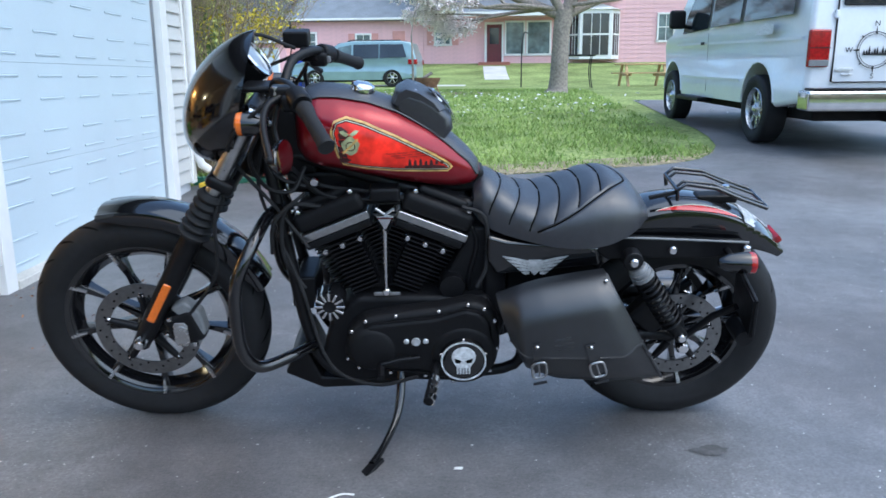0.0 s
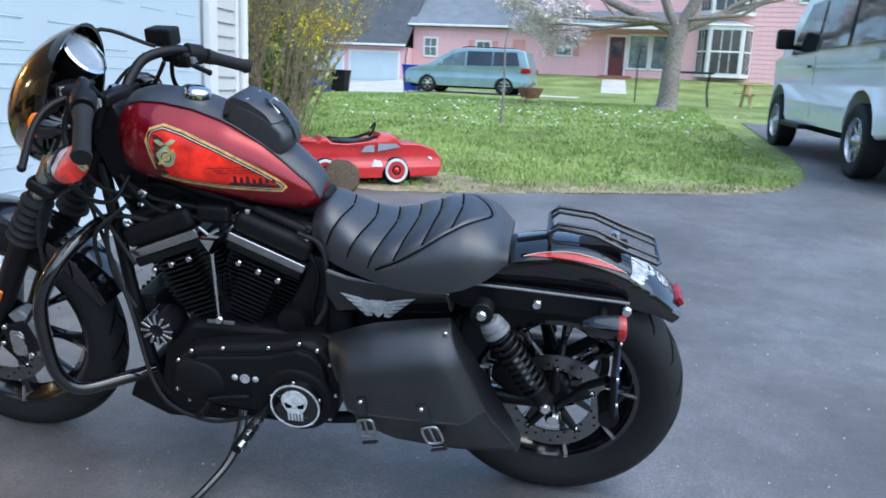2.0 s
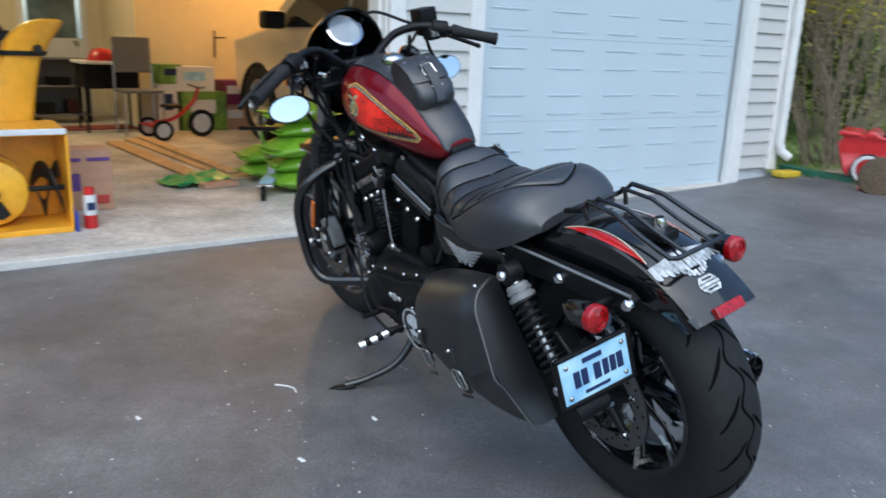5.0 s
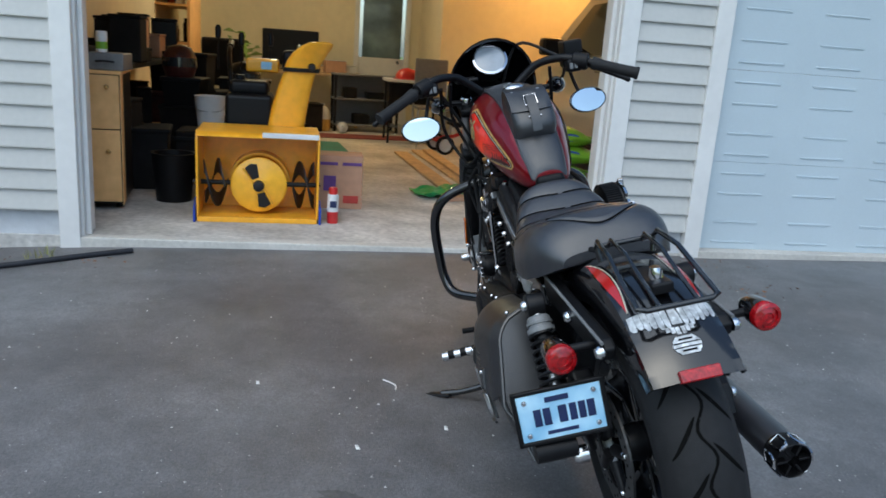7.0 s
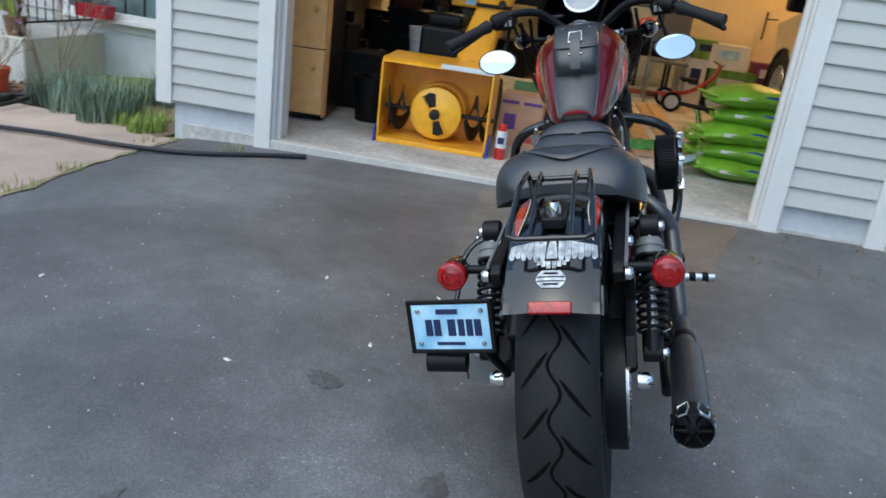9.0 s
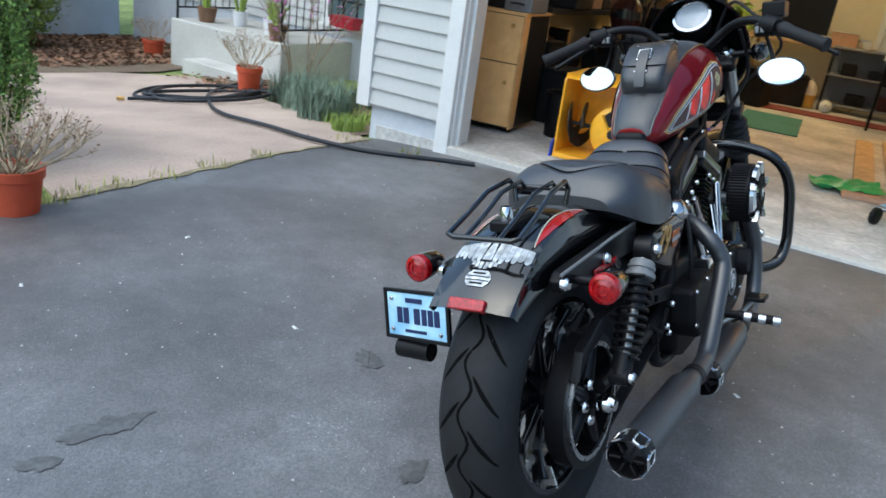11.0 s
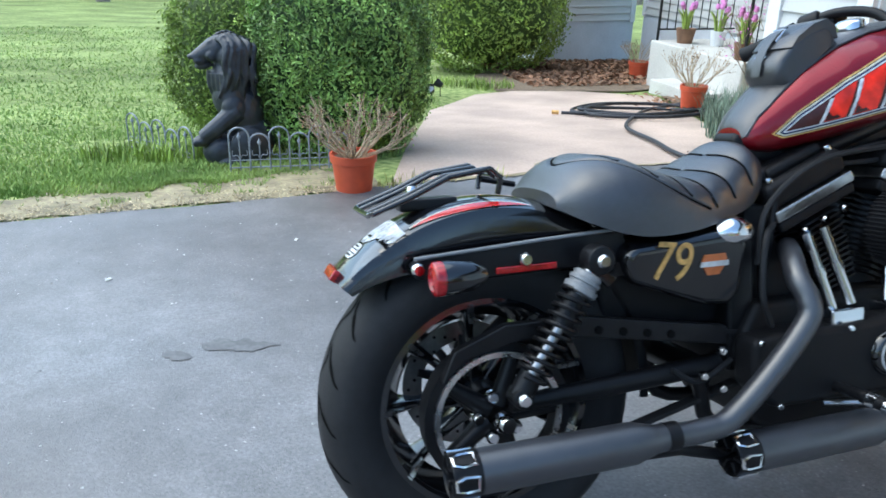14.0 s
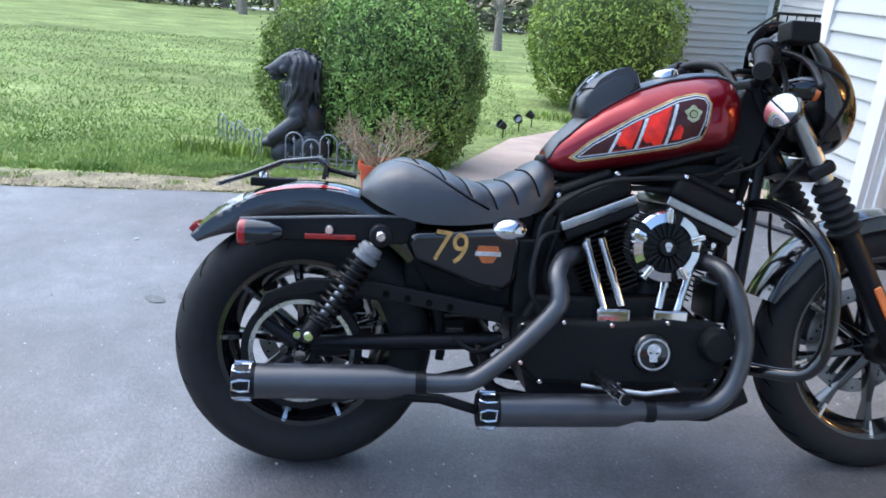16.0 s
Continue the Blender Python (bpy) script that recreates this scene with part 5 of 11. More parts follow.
part("pouch_strap", loft([[(x, -0.013, z), (x, 0.013, z), (x, 0.013, z + 0.004), (x, -0.013, z + 0.004)] for x, z in ((0.70, 1.027), (0.672, 1.009), (0.65, 0.982), (0.637, 0.955), (0.632, 0.93))]), LEATHER, pouch)
part("pouch_buckle", tube([(0.69, 0.017, 1.023), (0.668, 0.017, 1.0), (0.668, -0.017, 1.0), (0.69, -0.017, 1.023)], 0.0028, 6, closed=True), CHROME, pouch, "bright steel buckle")
part("strap_bar", tube([(0.645, -0.018, 0.969), (0.645, 0.018, 0.969)], 0.0025, 6), CHROME, pouch)
for y in (0.036, -0.036):
    part("pouch_stud", bolt(0.008, 0.006, Matrix.Translation((0.735, y, 1.028))), CHROME, pouch)

pouch.matrix_basis = Matrix.Translation((0.004, 0, -0.022))

# fairing, headlight, gauge
rings = []
for k in range(15):
    a = math.pi / 2 * k / 14
    f, g = math.sin(a), max(0.02, math.cos(a))
    cx, cz = 1.175 + 0.155 * f, 0.99 - 0.03 * f
    rings.append([(cx + (0.02 * g) * math.cos(b) * -1 - 0.18 * g * math.sin(b) * 0.25, 0.155 * g ** 0.8 * math.cos(b), cz + (0.165 * g ** 0.85) * math.sin(b)) for b in np.linspace(0, 2 * math.pi, 33)[:-1]])
outer = rings
inside = [[(1.19 + (x - 1.19) * 0.95, y * 0.95, 0.985 + (z - 0.985) * 0.95) for x, y, z in r] for r in rings]
fairing = part("fairing", loft(outer[::-1] + inside, cap=False), BLACKP, bike, "gloss black headlight fairing", smooth=60)
part("headlight", lathe([(0, 0), (0.06, 0.01), (0.085, 0.05), (0.09, 0.1), (0, 0.11)], 28, Matrix.Translation((1.2, 0, 0.93)) @ pose(0, 0, 0, 0, 90, 0)), SATIN, bike)
gm = Matrix.Translation((1.137, 0.005, 1.086)) @ Vector((-0.80, 0, 0.60)).to_track_quat("Z", "Y").to_matrix().to_4x4()
gauge = part("speedometer", lathe([(0, -0.06), (0.045, -0.055), (0.054, -0.02), (0.054, 0.0), (0, 0)], 36, gm), SATIN, bike)
part("gauge_ring", lathe([(0.047, 0.0), (0.056, 0.0), (0.057, 0.008), (0.05, 0.011), (0.047, 0.006)], 40, gm, closed=True), CHROME, gauge, "chrome bezel")
part("gauge_glass", lathe([(0, 0.006), (0.03, 0.0055), (0.0475, 0.003)], 36, gm), GAUGE, gauge, "pale reflecting gauge glass")
part("gauge_bracket", box(1.08, 1.15, 0.06, 0.13, 1.03, 1.045, 0.006), SATIN, gauge)
for y in (0.035, -0.035):
    part("riser", tube([(1.115, y, 0.93), (1.082, y, 0.99)], 0.019, 12), SATIN, bike)
part("riser_clamp", box(1.062, 1.10, -0.055, 0.055, 0.975, 1.008, 0.008), SATIN, bike)

# handlebar and its fittings
bar = [(0.918, 0.398, 0.985), (0.985, 0.265, 1.04), (1.02, 0.20, 1.062), (1.062, 0.135, 1.055), (1.078, 0.09, 1.025), (1.082, 0.05, 0.995), (1.082, 0.0, 0.985)]
full = bar + [(x, -y, z) for x, y, z in bar[-2::-1]]
handlebar = part("handlebar", tube(full, 0.0125, 12, 4), SATIN, bike, "satin black handlebar")
for s in (1, -1):
    a, b = Vector((0.915, s * 0.402, 0.983)), Vector((0.982, s * 0.27, 1.038))
    part("grip", lathe([(0, 0), (0.018, 0), (0.02, 0.006), (0.0175, 0.012), (0.0165, 0.05), (0.0165, 0.11), (0.02, 0.135), (0.02, 0.145), (0, 0.145)], 18, along(a, b)), RUBBER, handlebar, "black rubber grip")
    part("switch_housing", lathe([(0, 0), (0.022, 0), (0.026, 0.006), (0.026, 0.045), (0.02, 0.05), (0, 0.05)], 14, along(b, (1.03, s * 0.18, 1.065))), PLAST, handlebar)
    part("lever", tube([(1.03, s * 0.225, 1.05), (1.06, s * 0.27, 1.035), (1.06, s * 0.33, 1.005), (1.035, s * 0.41, 0.96)], [0.009, 0.008, 0.0075, 0.0075], 8, 5), SATIN, handlebar)
    part("lever_ball", ball(0.009, Matrix.Translation((1.035, s * 0.412, 0.959))), SATIN, handlebar)
    part("lever_clamp", box(1.01, 1.06, s * 0.20, s * 0.24, 1.03, 1.07, 0.008), SATIN, handlebar)
    part("switch_block", box(0.985, 1.035, s * 0.205, s * 0.255, 1.015, 1.055, 0.01), PLAST, handlebar)
    for k in range(3):
        part("switch_button", box(0.977, 0.986, s * (0.211 + 0.014 * k), s * (0.221 + 0.014 * k), 1.026, 1.044, 0.002), GREYP, handlebar)
    part("lever_pivot", bolt(0.009, 0.03, Matrix.Translation((1.046, s * 0.232, 1.04))), STEEL, handlebar)
    mc = Matrix.Translation((1.035, s * 0.273, 0.918)) @ pose(0, 0, 0, 0, 0, -6 * s) @ pose(0, 0, 0, 0, -81, 0)
    shell = lathe([(0, -0.03), (0.03, -0.026), (0.046, -0.012), (0.05, 0.0), (0.047, 0.004), (0.0, 0.004)], 32)
    shell.transform(mc @ Matrix.Diagonal((0.80, 1.28, 1, 1)))
    mirror = part("mirror", shell, BLACKP, handlebar, "oval mirror slung under the bar")
    pane = lathe([(0, 0.0058), (0.045, 0.0052)], 32)
    pane.transform(mc @ Matrix.Diagonal((0.80, 1.28, 1, 1)))
    part("mirror_glass", pane, MIRRORG, handlebar, "oval mirror glass")
    part("mirror_stem", tube([(1.045, s * 0.255, 0.935), (1.055, s * 0.24, 0.98), (1.04, s * 0.22, 1.045)], 0.006, 8, 4), SATIN, handlebar)
part("brake_reservoir", box(1.035, 1.105, -0.275, -0.215, 1.065, 1.11, 0.006), PLAST, handlebar, "square black brake fluid reservoir")
for pts in ([(1.06, 0.22, 1.04), (1.16, 0.2, 0.95), (1.2, 0.09, 0.85), (1.1, 0.1, 0.72), (1.02, 0.13, 0.62)], [(1.07, -0.22, 1.05), (1.2, -0.24, 0.98), (1.22, -0.12, 0.86), (1.12, -0.09, 0.72)],
            [(1.07, -0.2, 1.07), (1.17, -0.1, 1.12), (1.2, -0.03, 0.98)], [(1.05, 0.2, 1.03), (1.12, 0.12, 0.88), (1.14, 0.08, 0.74), (1.05, 0.14, 0.52), (0.98, 0.19, 0.3), (0.86, 0.2, 0.235), (0.74, 0.2, 0.26)],
            [(1.2, 0.07, 0.82), (1.25, 0.13, 0.72), (1.27, 0.135, 0.55), (1.36, 0.12, 0.42)], [(1.02, 0.12, 0.77), (1.1, 0.14, 0.7), (1.12, 0.12, 0.6)]):
    part("cable", tube(pts, 0.005, 7, 6), RUBBER, bike)

# frame
for s in (1, -1):
    part("frame_tube", tube([(1.13, s * 0.02, 0.83), (1.09, s * 0.06, 0.6), (1.05, s * 0.09, 0.35), (1.0, s * 0.1, 0.235), (0.9, s * 0.1, 0.205), (0.5, s * 0.1, 0.215), (0.44, s * 0.1, 0.32)], 0.016, 12, 5), SATIN, bike)
    part("frame_rail", tube([(1.12, s * 0.02, 0.86), (0.9, s * 0.045, 0.8), (0.6, s * 0.06, 0.71), (0.3, s * 0.09, 0.645), (0.2, s * 0.1, 0.62)], 0.018, 10, 4), SATIN, bike)
part("frame_backbone", box(0.56, 1.08, -0.04, 0.04, 0.735, 0.80, 0.015), PLAST, bike)
guard = [(1.105, 0.03, 0.70), (1.125, 0.12, 0.70), (1.15, 0.225, 0.66), (1.185, 0.265, 0.58), (1.195, 0.268, 0.45), (1.185, 0.262, 0.37), (1.15, 0.24, 0.325), (1.08, 0.17, 0.315), (1.03, 0.11, 0.31)]
for s in (1, -1):
    part("engine_guard", tube([(x, s * y * (1 if s > 0 else 1.06), z) for x, y, z in guard], 0.0165, 14, 5), BLACKP, bike, "gloss black engine guard hoop")
chin = slab([(1.125, 0.205), (1.085, 0.29), (1.06, 0.29), (1.02, 0.19), (0.80, 0.185), (0.80, 0.16), (1.02, 0.152)], -0.1, 0.1, 0.008)
part("chin_spoiler", chin, SATIN, bike)

# engine
CR = Vector((0.825, 0, 0.36))
case = slab([(0.55, 0.22), (0.62, 0.19), (0.96, 0.2), (1.01, 0.28), (0.98, 0.4), (0.9, 0.47), (0.74, 0.47), (0.55, 0.47), (0.5, 0.38)], -0.13, 0.13, 0.015)
engine = part("crankcase", case, WRINKLE, bike, "black V-twin crankcase")


def cylinder(lean):
    ax = Matrix.Translation(CR) @ pose(0, 0, 0, 0, lean, 0)
    cy = None
    for k in range(13):
        h = 0.135 + 0.0125 * k
        w = 0.088 + 0.006 * min(1, k / 6)
        own = box(-w, w, -0.108, 0.108, h, h + 0.0045)
        bmesh.ops.bevel(own, geom=[e for e in own.edges if abs((e.verts[0].co - e.verts[1].co).z) > 1e-5], offset=0.05, segments=4, affect="EDGES")
        own.transform(ax)
        if cy is None:
            cy = part("cylinder", own, SATIN, bike, "black finned engine cylinder")
        else:
            part("cooling_fin", own, SATIN, cy)
    part("cylinder_barrel", lathe([(0, 0.1), (0.072, 0.1), (0.072, 0.33), (0, 0.33)], 24, ax), SATIN, cy)
    head = box(-0.095, 0.095, -0.11, 0.11, 0.298, 0.322, 0.006)
    head.transform(ax)
    part("cylinder_head", head, WRINKLE, cy)
    band = box(-0.098, 0.098, -0.113, 0.113, 0.322, 0.345, 0.004)
    band.transform(ax)
    part("rocker_band", band, STEEL, cy, "silver rocker box band")
    rb = box(-0.098, 0.098, -0.108, 0.108, 0.345, 0.40, 0.018, 3)
    box(-0.07, 0.07, -0.085, 0.085, 0.395, 0.422, 0.012, 3, bm=rb)
    rb.transform(ax)
    part("rocker_box", rb, WRINKLE, cy)
    for y in (0.112, -0.112):
        for x in (-0.05, 0.0, 0.05):
            part("head_bolt", bolt(0.009, 0.012, ax @ Matrix.Translation((x, y, 0.283)) @ pose(0, 0, 0, -90 if y > 0 else 90)), CHROME, cy)
    for x in (-0.075, 0.075):
        for y in (0.09, -0.09):
            part("rocker_bolt", bolt(0.008, 0.01, ax @ Matrix.Translation((x, y, 0.40))), CHROME, cy)
    return cy


cylinder(22.5)
cylinder(-22.5)
part("gearbox_case", slab([(0.54, 0.42), (0.72, 0.42), (0.68, 0.48), (0.62, 0.60), (0.60, 0.66), (0.55, 0.66), (0.53, 0.55)], -0.09, 0.095, 0.012), WRINKLE, bike, "black gearbox casting behind the cylinders")
part("starter_motor", tube([(0.645, 0.02, 0.495), (0.645, 0.125, 0.495)], 0.034, 18), SATIN, bike)
part("neck_cover", slab([(1.0, 0.79), (1.10, 0.80), (1.135, 0.90), (1.12, 0.985), (1.06, 0.985), (1.03, 0.93), (1.0, 0.86)], -0.045, 0.045, 0.01), PLAST, bike, "black cover behind the steering head")
part("ignition_coil", box(0.78, 0.86, 0.05, 0.11, 0.735, 0.775, 0.01), PLAST, bike)
part("ignition_key", bolt(0.014, 0.012, Matrix.Translation((1.0, 0.075, 0.785)) @ pose(0, 0, 0, -90)), CHROME, bike)
for k, (y, z, dz) in enumerate(((0.075, 0.762, 0.01), (0.07, 0.75, -0.012), (-0.07, 0.765, 0.008), (-0.075, 0.752, -0.01), (0.08, 0.77, -0.02))):
    part("wire_loom", tube([(1.06, y * 0.8, z + 0.05), (0.98, y, z + dz), (0.86, y * 1.15, z - 0.012 + dz), (0.72, y * 1.1, z - 0.03), (0.60, y, z - 0.06 + dz)], 0.005, 7, 5), RUBBER, bike)
for k, (x, z) in enumerate(((1.08, 0.76), (1.065, 0.70), (1.075, 0.64))):
    for sy in (1, -1):
        part("loom_clip", ball(0.006, Matrix.Translation((x, sy * 0.075, z))), CHROME, bike)
for pts in ([(1.03, 0.16, 1.04), (1.10, 0.16, 0.93), (1.09, 0.12, 0.82), (1.02, 0.10, 0.78)], [(1.04, 0.19, 1.03), (1.13, 0.19, 0.90), (1.11, 0.15, 0.80), (1.05, 0.13, 0.78), (1.02, 0.09, 0.83)],
            [(1.03, -0.16, 1.04), (1.10, -0.17, 0.92), (1.08, -0.12, 0.81), (1.0, -0.10, 0.77)]):
    part("control_cable", tube(pts, 0.0055, 7, 6), PLAST, bike)
part("voltage_regulator", box(1.02, 1.075, -0.07, 0.07, 0.40, 0.50, 0.008), SATIN, bike, "finned black regulator ahead of the engine")
for k in range(6):
    part("regulator_fin", box(1.075, 1.09, -0.066 + 0.024 * k, -0.06 + 0.024 * k, 0.405, 0.495, 0.001), SATIN, bike)
# left: primary cover, derby cover, horn cover
PRIM = [(0.935, 0.35), (0.925, 0.40), (0.885, 0.432), (0.8, 0.448), (0.68, 0.462), (0.60, 0.482), (0.555, 0.468), (0.525, 0.43), (0.515, 0.34), (0.535, 0.265), (0.58, 0.235), (0.64, 0.228), (0.72, 0.25), (0.82, 0.262), (0.91, 0.28), (0.94, 0.31)]
prim = part("primary_cover", slab(PRIM, 0.12, 0.185, 0.018, 3), WRINKLE, bike, "black primary cover with chrome bolts")
part("primary_bulge", slab(shrink(PRIM, 0.022), 0.18, 0.197, 0.014, 4), WRINKLE, prim)
part("clutch_dome", side_disc(0.617, 0.18, 0.325, [(0, 0.022), (0.075, 0.022), (0.088, 0.016), (0.094, 0.0), (0, 0)], 40), WRINKLE, prim)
part("gear_dome", side_disc(0.862, 0.18, 0.345, [(0, 0.026), (0.05, 0.024), (0.066, 0.014), (0.072, 0.0), (0, 0)], 36), WRINKLE, prim)
part("maker_bar", slab([(0.855, 0.478), (0.785, 0.478), (0.785, 0.488), (0.855, 0.488)], 0.131, 0.135, 0.001), STEEL, bike, "small brushed steel plate above the cover")
for x, z in PRIM[::1]:
    q = (x + (0.73 - x) * 0.045, z + (0.35 - z) * 0.045)
    part("cover_bolt", bolt(0.006, 0.006, Matrix.Translation((q[0], 0.184, q[1])) @ pose(0, 0, 0, -90)), CHROME, prim)
derby = part("derby_cover", side_disc(0.617, 0.195, 0.32, [(0, 0.024), (0.05, 0.023), (0.062, 0.018), (0.066, 0.0), (0, 0)], 40), BLACKP, bike, "round derby cover with a pale skull-like emblem")
part("derby_ring", side_disc(0.617, 0.2175, 0.32, [(0.057, 0.0), (0.061, 0.0), (0.061, 0.002), (0.057, 0.002)], 40), DECALW, derby)
for k in range(5):
    a = 2 * math.pi * k / 5 + 0.3
    part("derby_bolt", bolt(0.005, 0.005, Matrix.Translation((0.617 + 0.063 * math.cos(a), 0.21, 0.32 + 0.063 * math.sin(a))) @ pose(0, 0, 0, -90)), CHROME, derby)


def badge(cx, cz, y0, y1, size, parent):
    """A plain rounded badge shape with two dark slots."""
    head = [(cx + size * 0.62 * math.cos(a), cz + size * 0.25 + size * 0.6 * math.sin(a)) for a in np.linspace(-0.5, math.pi + 0.5, 14)]
    part("emblem", slab(head + [(cx - size * 0.36, cz - size * 0.35), (cx - size * 0.34, cz - size * 0.8), (cx + size * 0.34, cz - size * 0.8), (cx + size * 0.36, cz - size * 0.35)], y0, y1), DECALW, parent, "pale plain emblem")
    o = (y1 - y0) * 0.6
    for k in (-1.5, -0.5, 0.5, 1.5):
        part("emblem_line", slab([(cx + size * 0.15 * k - size * 0.02, cz - size * 0.8), (cx + size * 0.15 * k + size * 0.02, cz - size * 0.8), (cx + size * 0.15 * k + size * 0.02, cz - size * 0.42), (cx + size * 0.15 * k - size * 0.02, cz - size * 0.42)], y0, y1 + o), SEAM, parent)
    for s in (1, -1):
        part("emblem_slot", slab([(cx + s * size * 0.1, cz + size * 0.02), (cx + s * size * 0.48, cz + size * 0.18), (cx + s * size * 0.42, cz - size * 0.1), (cx + s * size * 0.2, cz - size * 0.12)], y0, y1 + o), SEAM, parent)


badge(0.617, 0.322, 0.2185, 0.2205, 0.052, derby)
for dx in (0.026, -0.026):
    part("badge_stud", bolt(0.008, 0.005, Matrix.Translation((0.744 + dx, 0.197, 0.372)) @ pose(0, 0, 0, -90)), SILVER, bike)
pc = part("cover_badge", side_disc(0.744, 0.198, 0.372, [(0, 0.004), (0.012, 0.004), (0.012, 0), (0, 0)], 16), SILVER, bike)
part("horn_cover", lathe([(0, 0.03), (0.02, 0.028), (0.034, 0.012), (0.036, 0), (0, 0)], 3, Matrix.Translation((0.818, 0.125, 0.70)) @ pose(0, 0, 0, -90) @ pose(0, 0, 0, 0, 0, 90)), CHROME, bike, "chrome ornament between the cylinders")
part("ornament_stem", tube([(0.82, 0.13, 0.69), (0.822, 0.135, 0.5)], [0.006, 0.004], 8), CHROME, bike)
part("horn_arms", tube([(0.842, 0.135, 0.732), (0.818, 0.14, 0.717), (0.795, 0.135, 0.732)], 0.004, 8), STEEL, bike)
part("stem_foot", bolt(0.012, 0.012, Matrix.Translation((0.822, 0.13, 0.49)) @ pose(0, 0, 0, -90)), CHROME, bike)
ox = part("oil_filter", lathe([(0, 0), (0.034, 0.0), (0.036, 0.06), (0.03, 0.075), (0, 0.078)], 24, Matrix.Translation((0.97, 0.08, 0.455)) @ pose(0, 0, 0, -90)), SATIN, bike, "finned black and chrome oil filter cover")
for k in range(12):
    a = 2 * math.pi * k / 12
    m = Matrix.Translation((0.973, 0.162, 0.462)) @ Matrix.Rotation(a, 4, "Y")
    part("filter_fin", box(-0.0035, 0.0035, -0.004, 0.006, 0.017, 0.041, 0.0012), CHROME, ox, loc=m)
    if 0.5 < a < 2.8 or a < 0.1:
        part("filter_fin", box(-0.0035, 0.0035, -0.06, -0.006, 0.037, 0.042, 0.0012), CHROME, ox, loc=m)
part("filter_face", side_disc(0.973, 0.15, 0.462, [(0, 0.012), (0.038, 0.012), (0.04, 0.0), (0, 0)], 28), SATIN, ox)
part("shift_lever", tube([(0.84, 0.2, 0.30), (0.836, 0.27, 0.305)], 0.009, 8), PLAST, bike)
part("shift_arm", tube([(0.735, 0.205, 0.325), (0.79, 0.212, 0.322), (0.838, 0.215, 0.31)], 0.006, 8), SATIN, bike)
# pegs and side stand
for s in (1, -1):
    pg = part("foot_peg", tube([(0.69, s * 0.17, 0.30), (0.695, s * 0.25, 0.30)], 0.011, 10), SATIN, bike, "black and chrome foot peg")
    part("peg_sleeve", lathe([(0, 0), (0.013, 0), (0.013, 0.105), (0, 0.105)], 14, along((0.695, s * 0.25, 0.30), (0.72, s * 0.4, 0.285))), PLAST, pg)
    for k in range(3):
        part("peg_ring", lathe([(0, 0), (0.0145, 0), (0.0145, 0.018), (0, 0.018)], 14, along((0.695 + 0.004 * k, s * (0.265 + 0.035 * k), 0.2985 - 0.0033 * k), (0.72, s * 0.4, 0.285))), CHROME, pg)
part("brake_pedal", tube([(0.66, -0.19, 0.27), (0.8, -0.23, 0.265), (0.88, -0.25, 0.285)], 0.007, 8), STEEL, bike)
part("brake_pad", box(0.86, 0.92, -0.285, -0.23, 0.285, 0.298, 0.004), PLAST, bike)
stand = part("side_stand", tube([(0.79, 0.12, 0.235), (0.792, 0.165, 0.172), (0.805, 0.22, 0.128), (0.835, 0.30, 0.105), (0.862, 0.365, 0.099)], [0.014, 0.013, 0.011, 0.010, 0.011], 10, 4), BLACKP, bike, "black side stand resting on the asphalt")
foot = box(-0.05, 0.045, -0.016, 0.016, -0.006, 0.006, 0.004)
foot.transform(Matrix.Translation((0.868, 0.383, 0.096)) @ pose(0, 0, 0, LEAN, 0, 60))
part("stand_foot", foot, SATIN, stand)

# left side cover and saddlebag
sc_ = part("side_cover", slab([(0.555, 0.652), (0.50, 0.636), (0.26, 0.617), (0.25, 0.56), (0.53, 0.535), (0.555, 0.58)], 0.08, 0.135, 0.012, 3), BLACKP, bike, "gloss black side cover with a silver winged decal")
for s in (1, -1):
    for k in range(5):
        x0, z0, x1, z1 = 0.427 + s * 0.014, 0.575 - 0.008 * k, 0.427 + s * (0.088 - 0.013 * k), 0.594 - 0.012 * k
        part("winged_decal", slab([(x0, z0 + 0.003), ((x0 + x1) / 2, (z0 + z1) / 2 + 0.003), (x1, z1), (x1 - s * 0.010, z1 - 0.008), (x0, z0 - 0.0035)], 0.1352, 0.1362), SILVER, sc_)
part("decal_shield", slab([(0.445, 0.582), (0.409, 0.582), (0.409, 0.555), (0.427, 0.536), (0.445, 0.555)], 0.1353, 0.1365), SILVER, sc_)


BAG_TOP = [(0.53, 0.497), (0.47, 0.522), (0.42, 0.538), (0.33, 0.556), (0.25, 0.568)]
BAG_FOOT = [(0.488, 0.375), (0.45, 0.313), (0.37, 0.277), (0.22, 0.262), (0.080, 0.268)]


def bag_line(q):
    """The crest and the foot of the saddlebag at q, from its front (0) to its rear (1)."""
    k = [0, 0.25, 0.45, 0.75, 1]
    t = Vector((np.interp(q, k, [p[0] for p in BAG_TOP]), 0, np.interp(q, k, [p[1] for p in BAG_TOP])))
    f = Vector((np.interp(q, k, [p[0] for p in BAG_FOOT]), 0, np.interp(q, k, [p[1] for p in BAG_FOOT])))
    return t, f


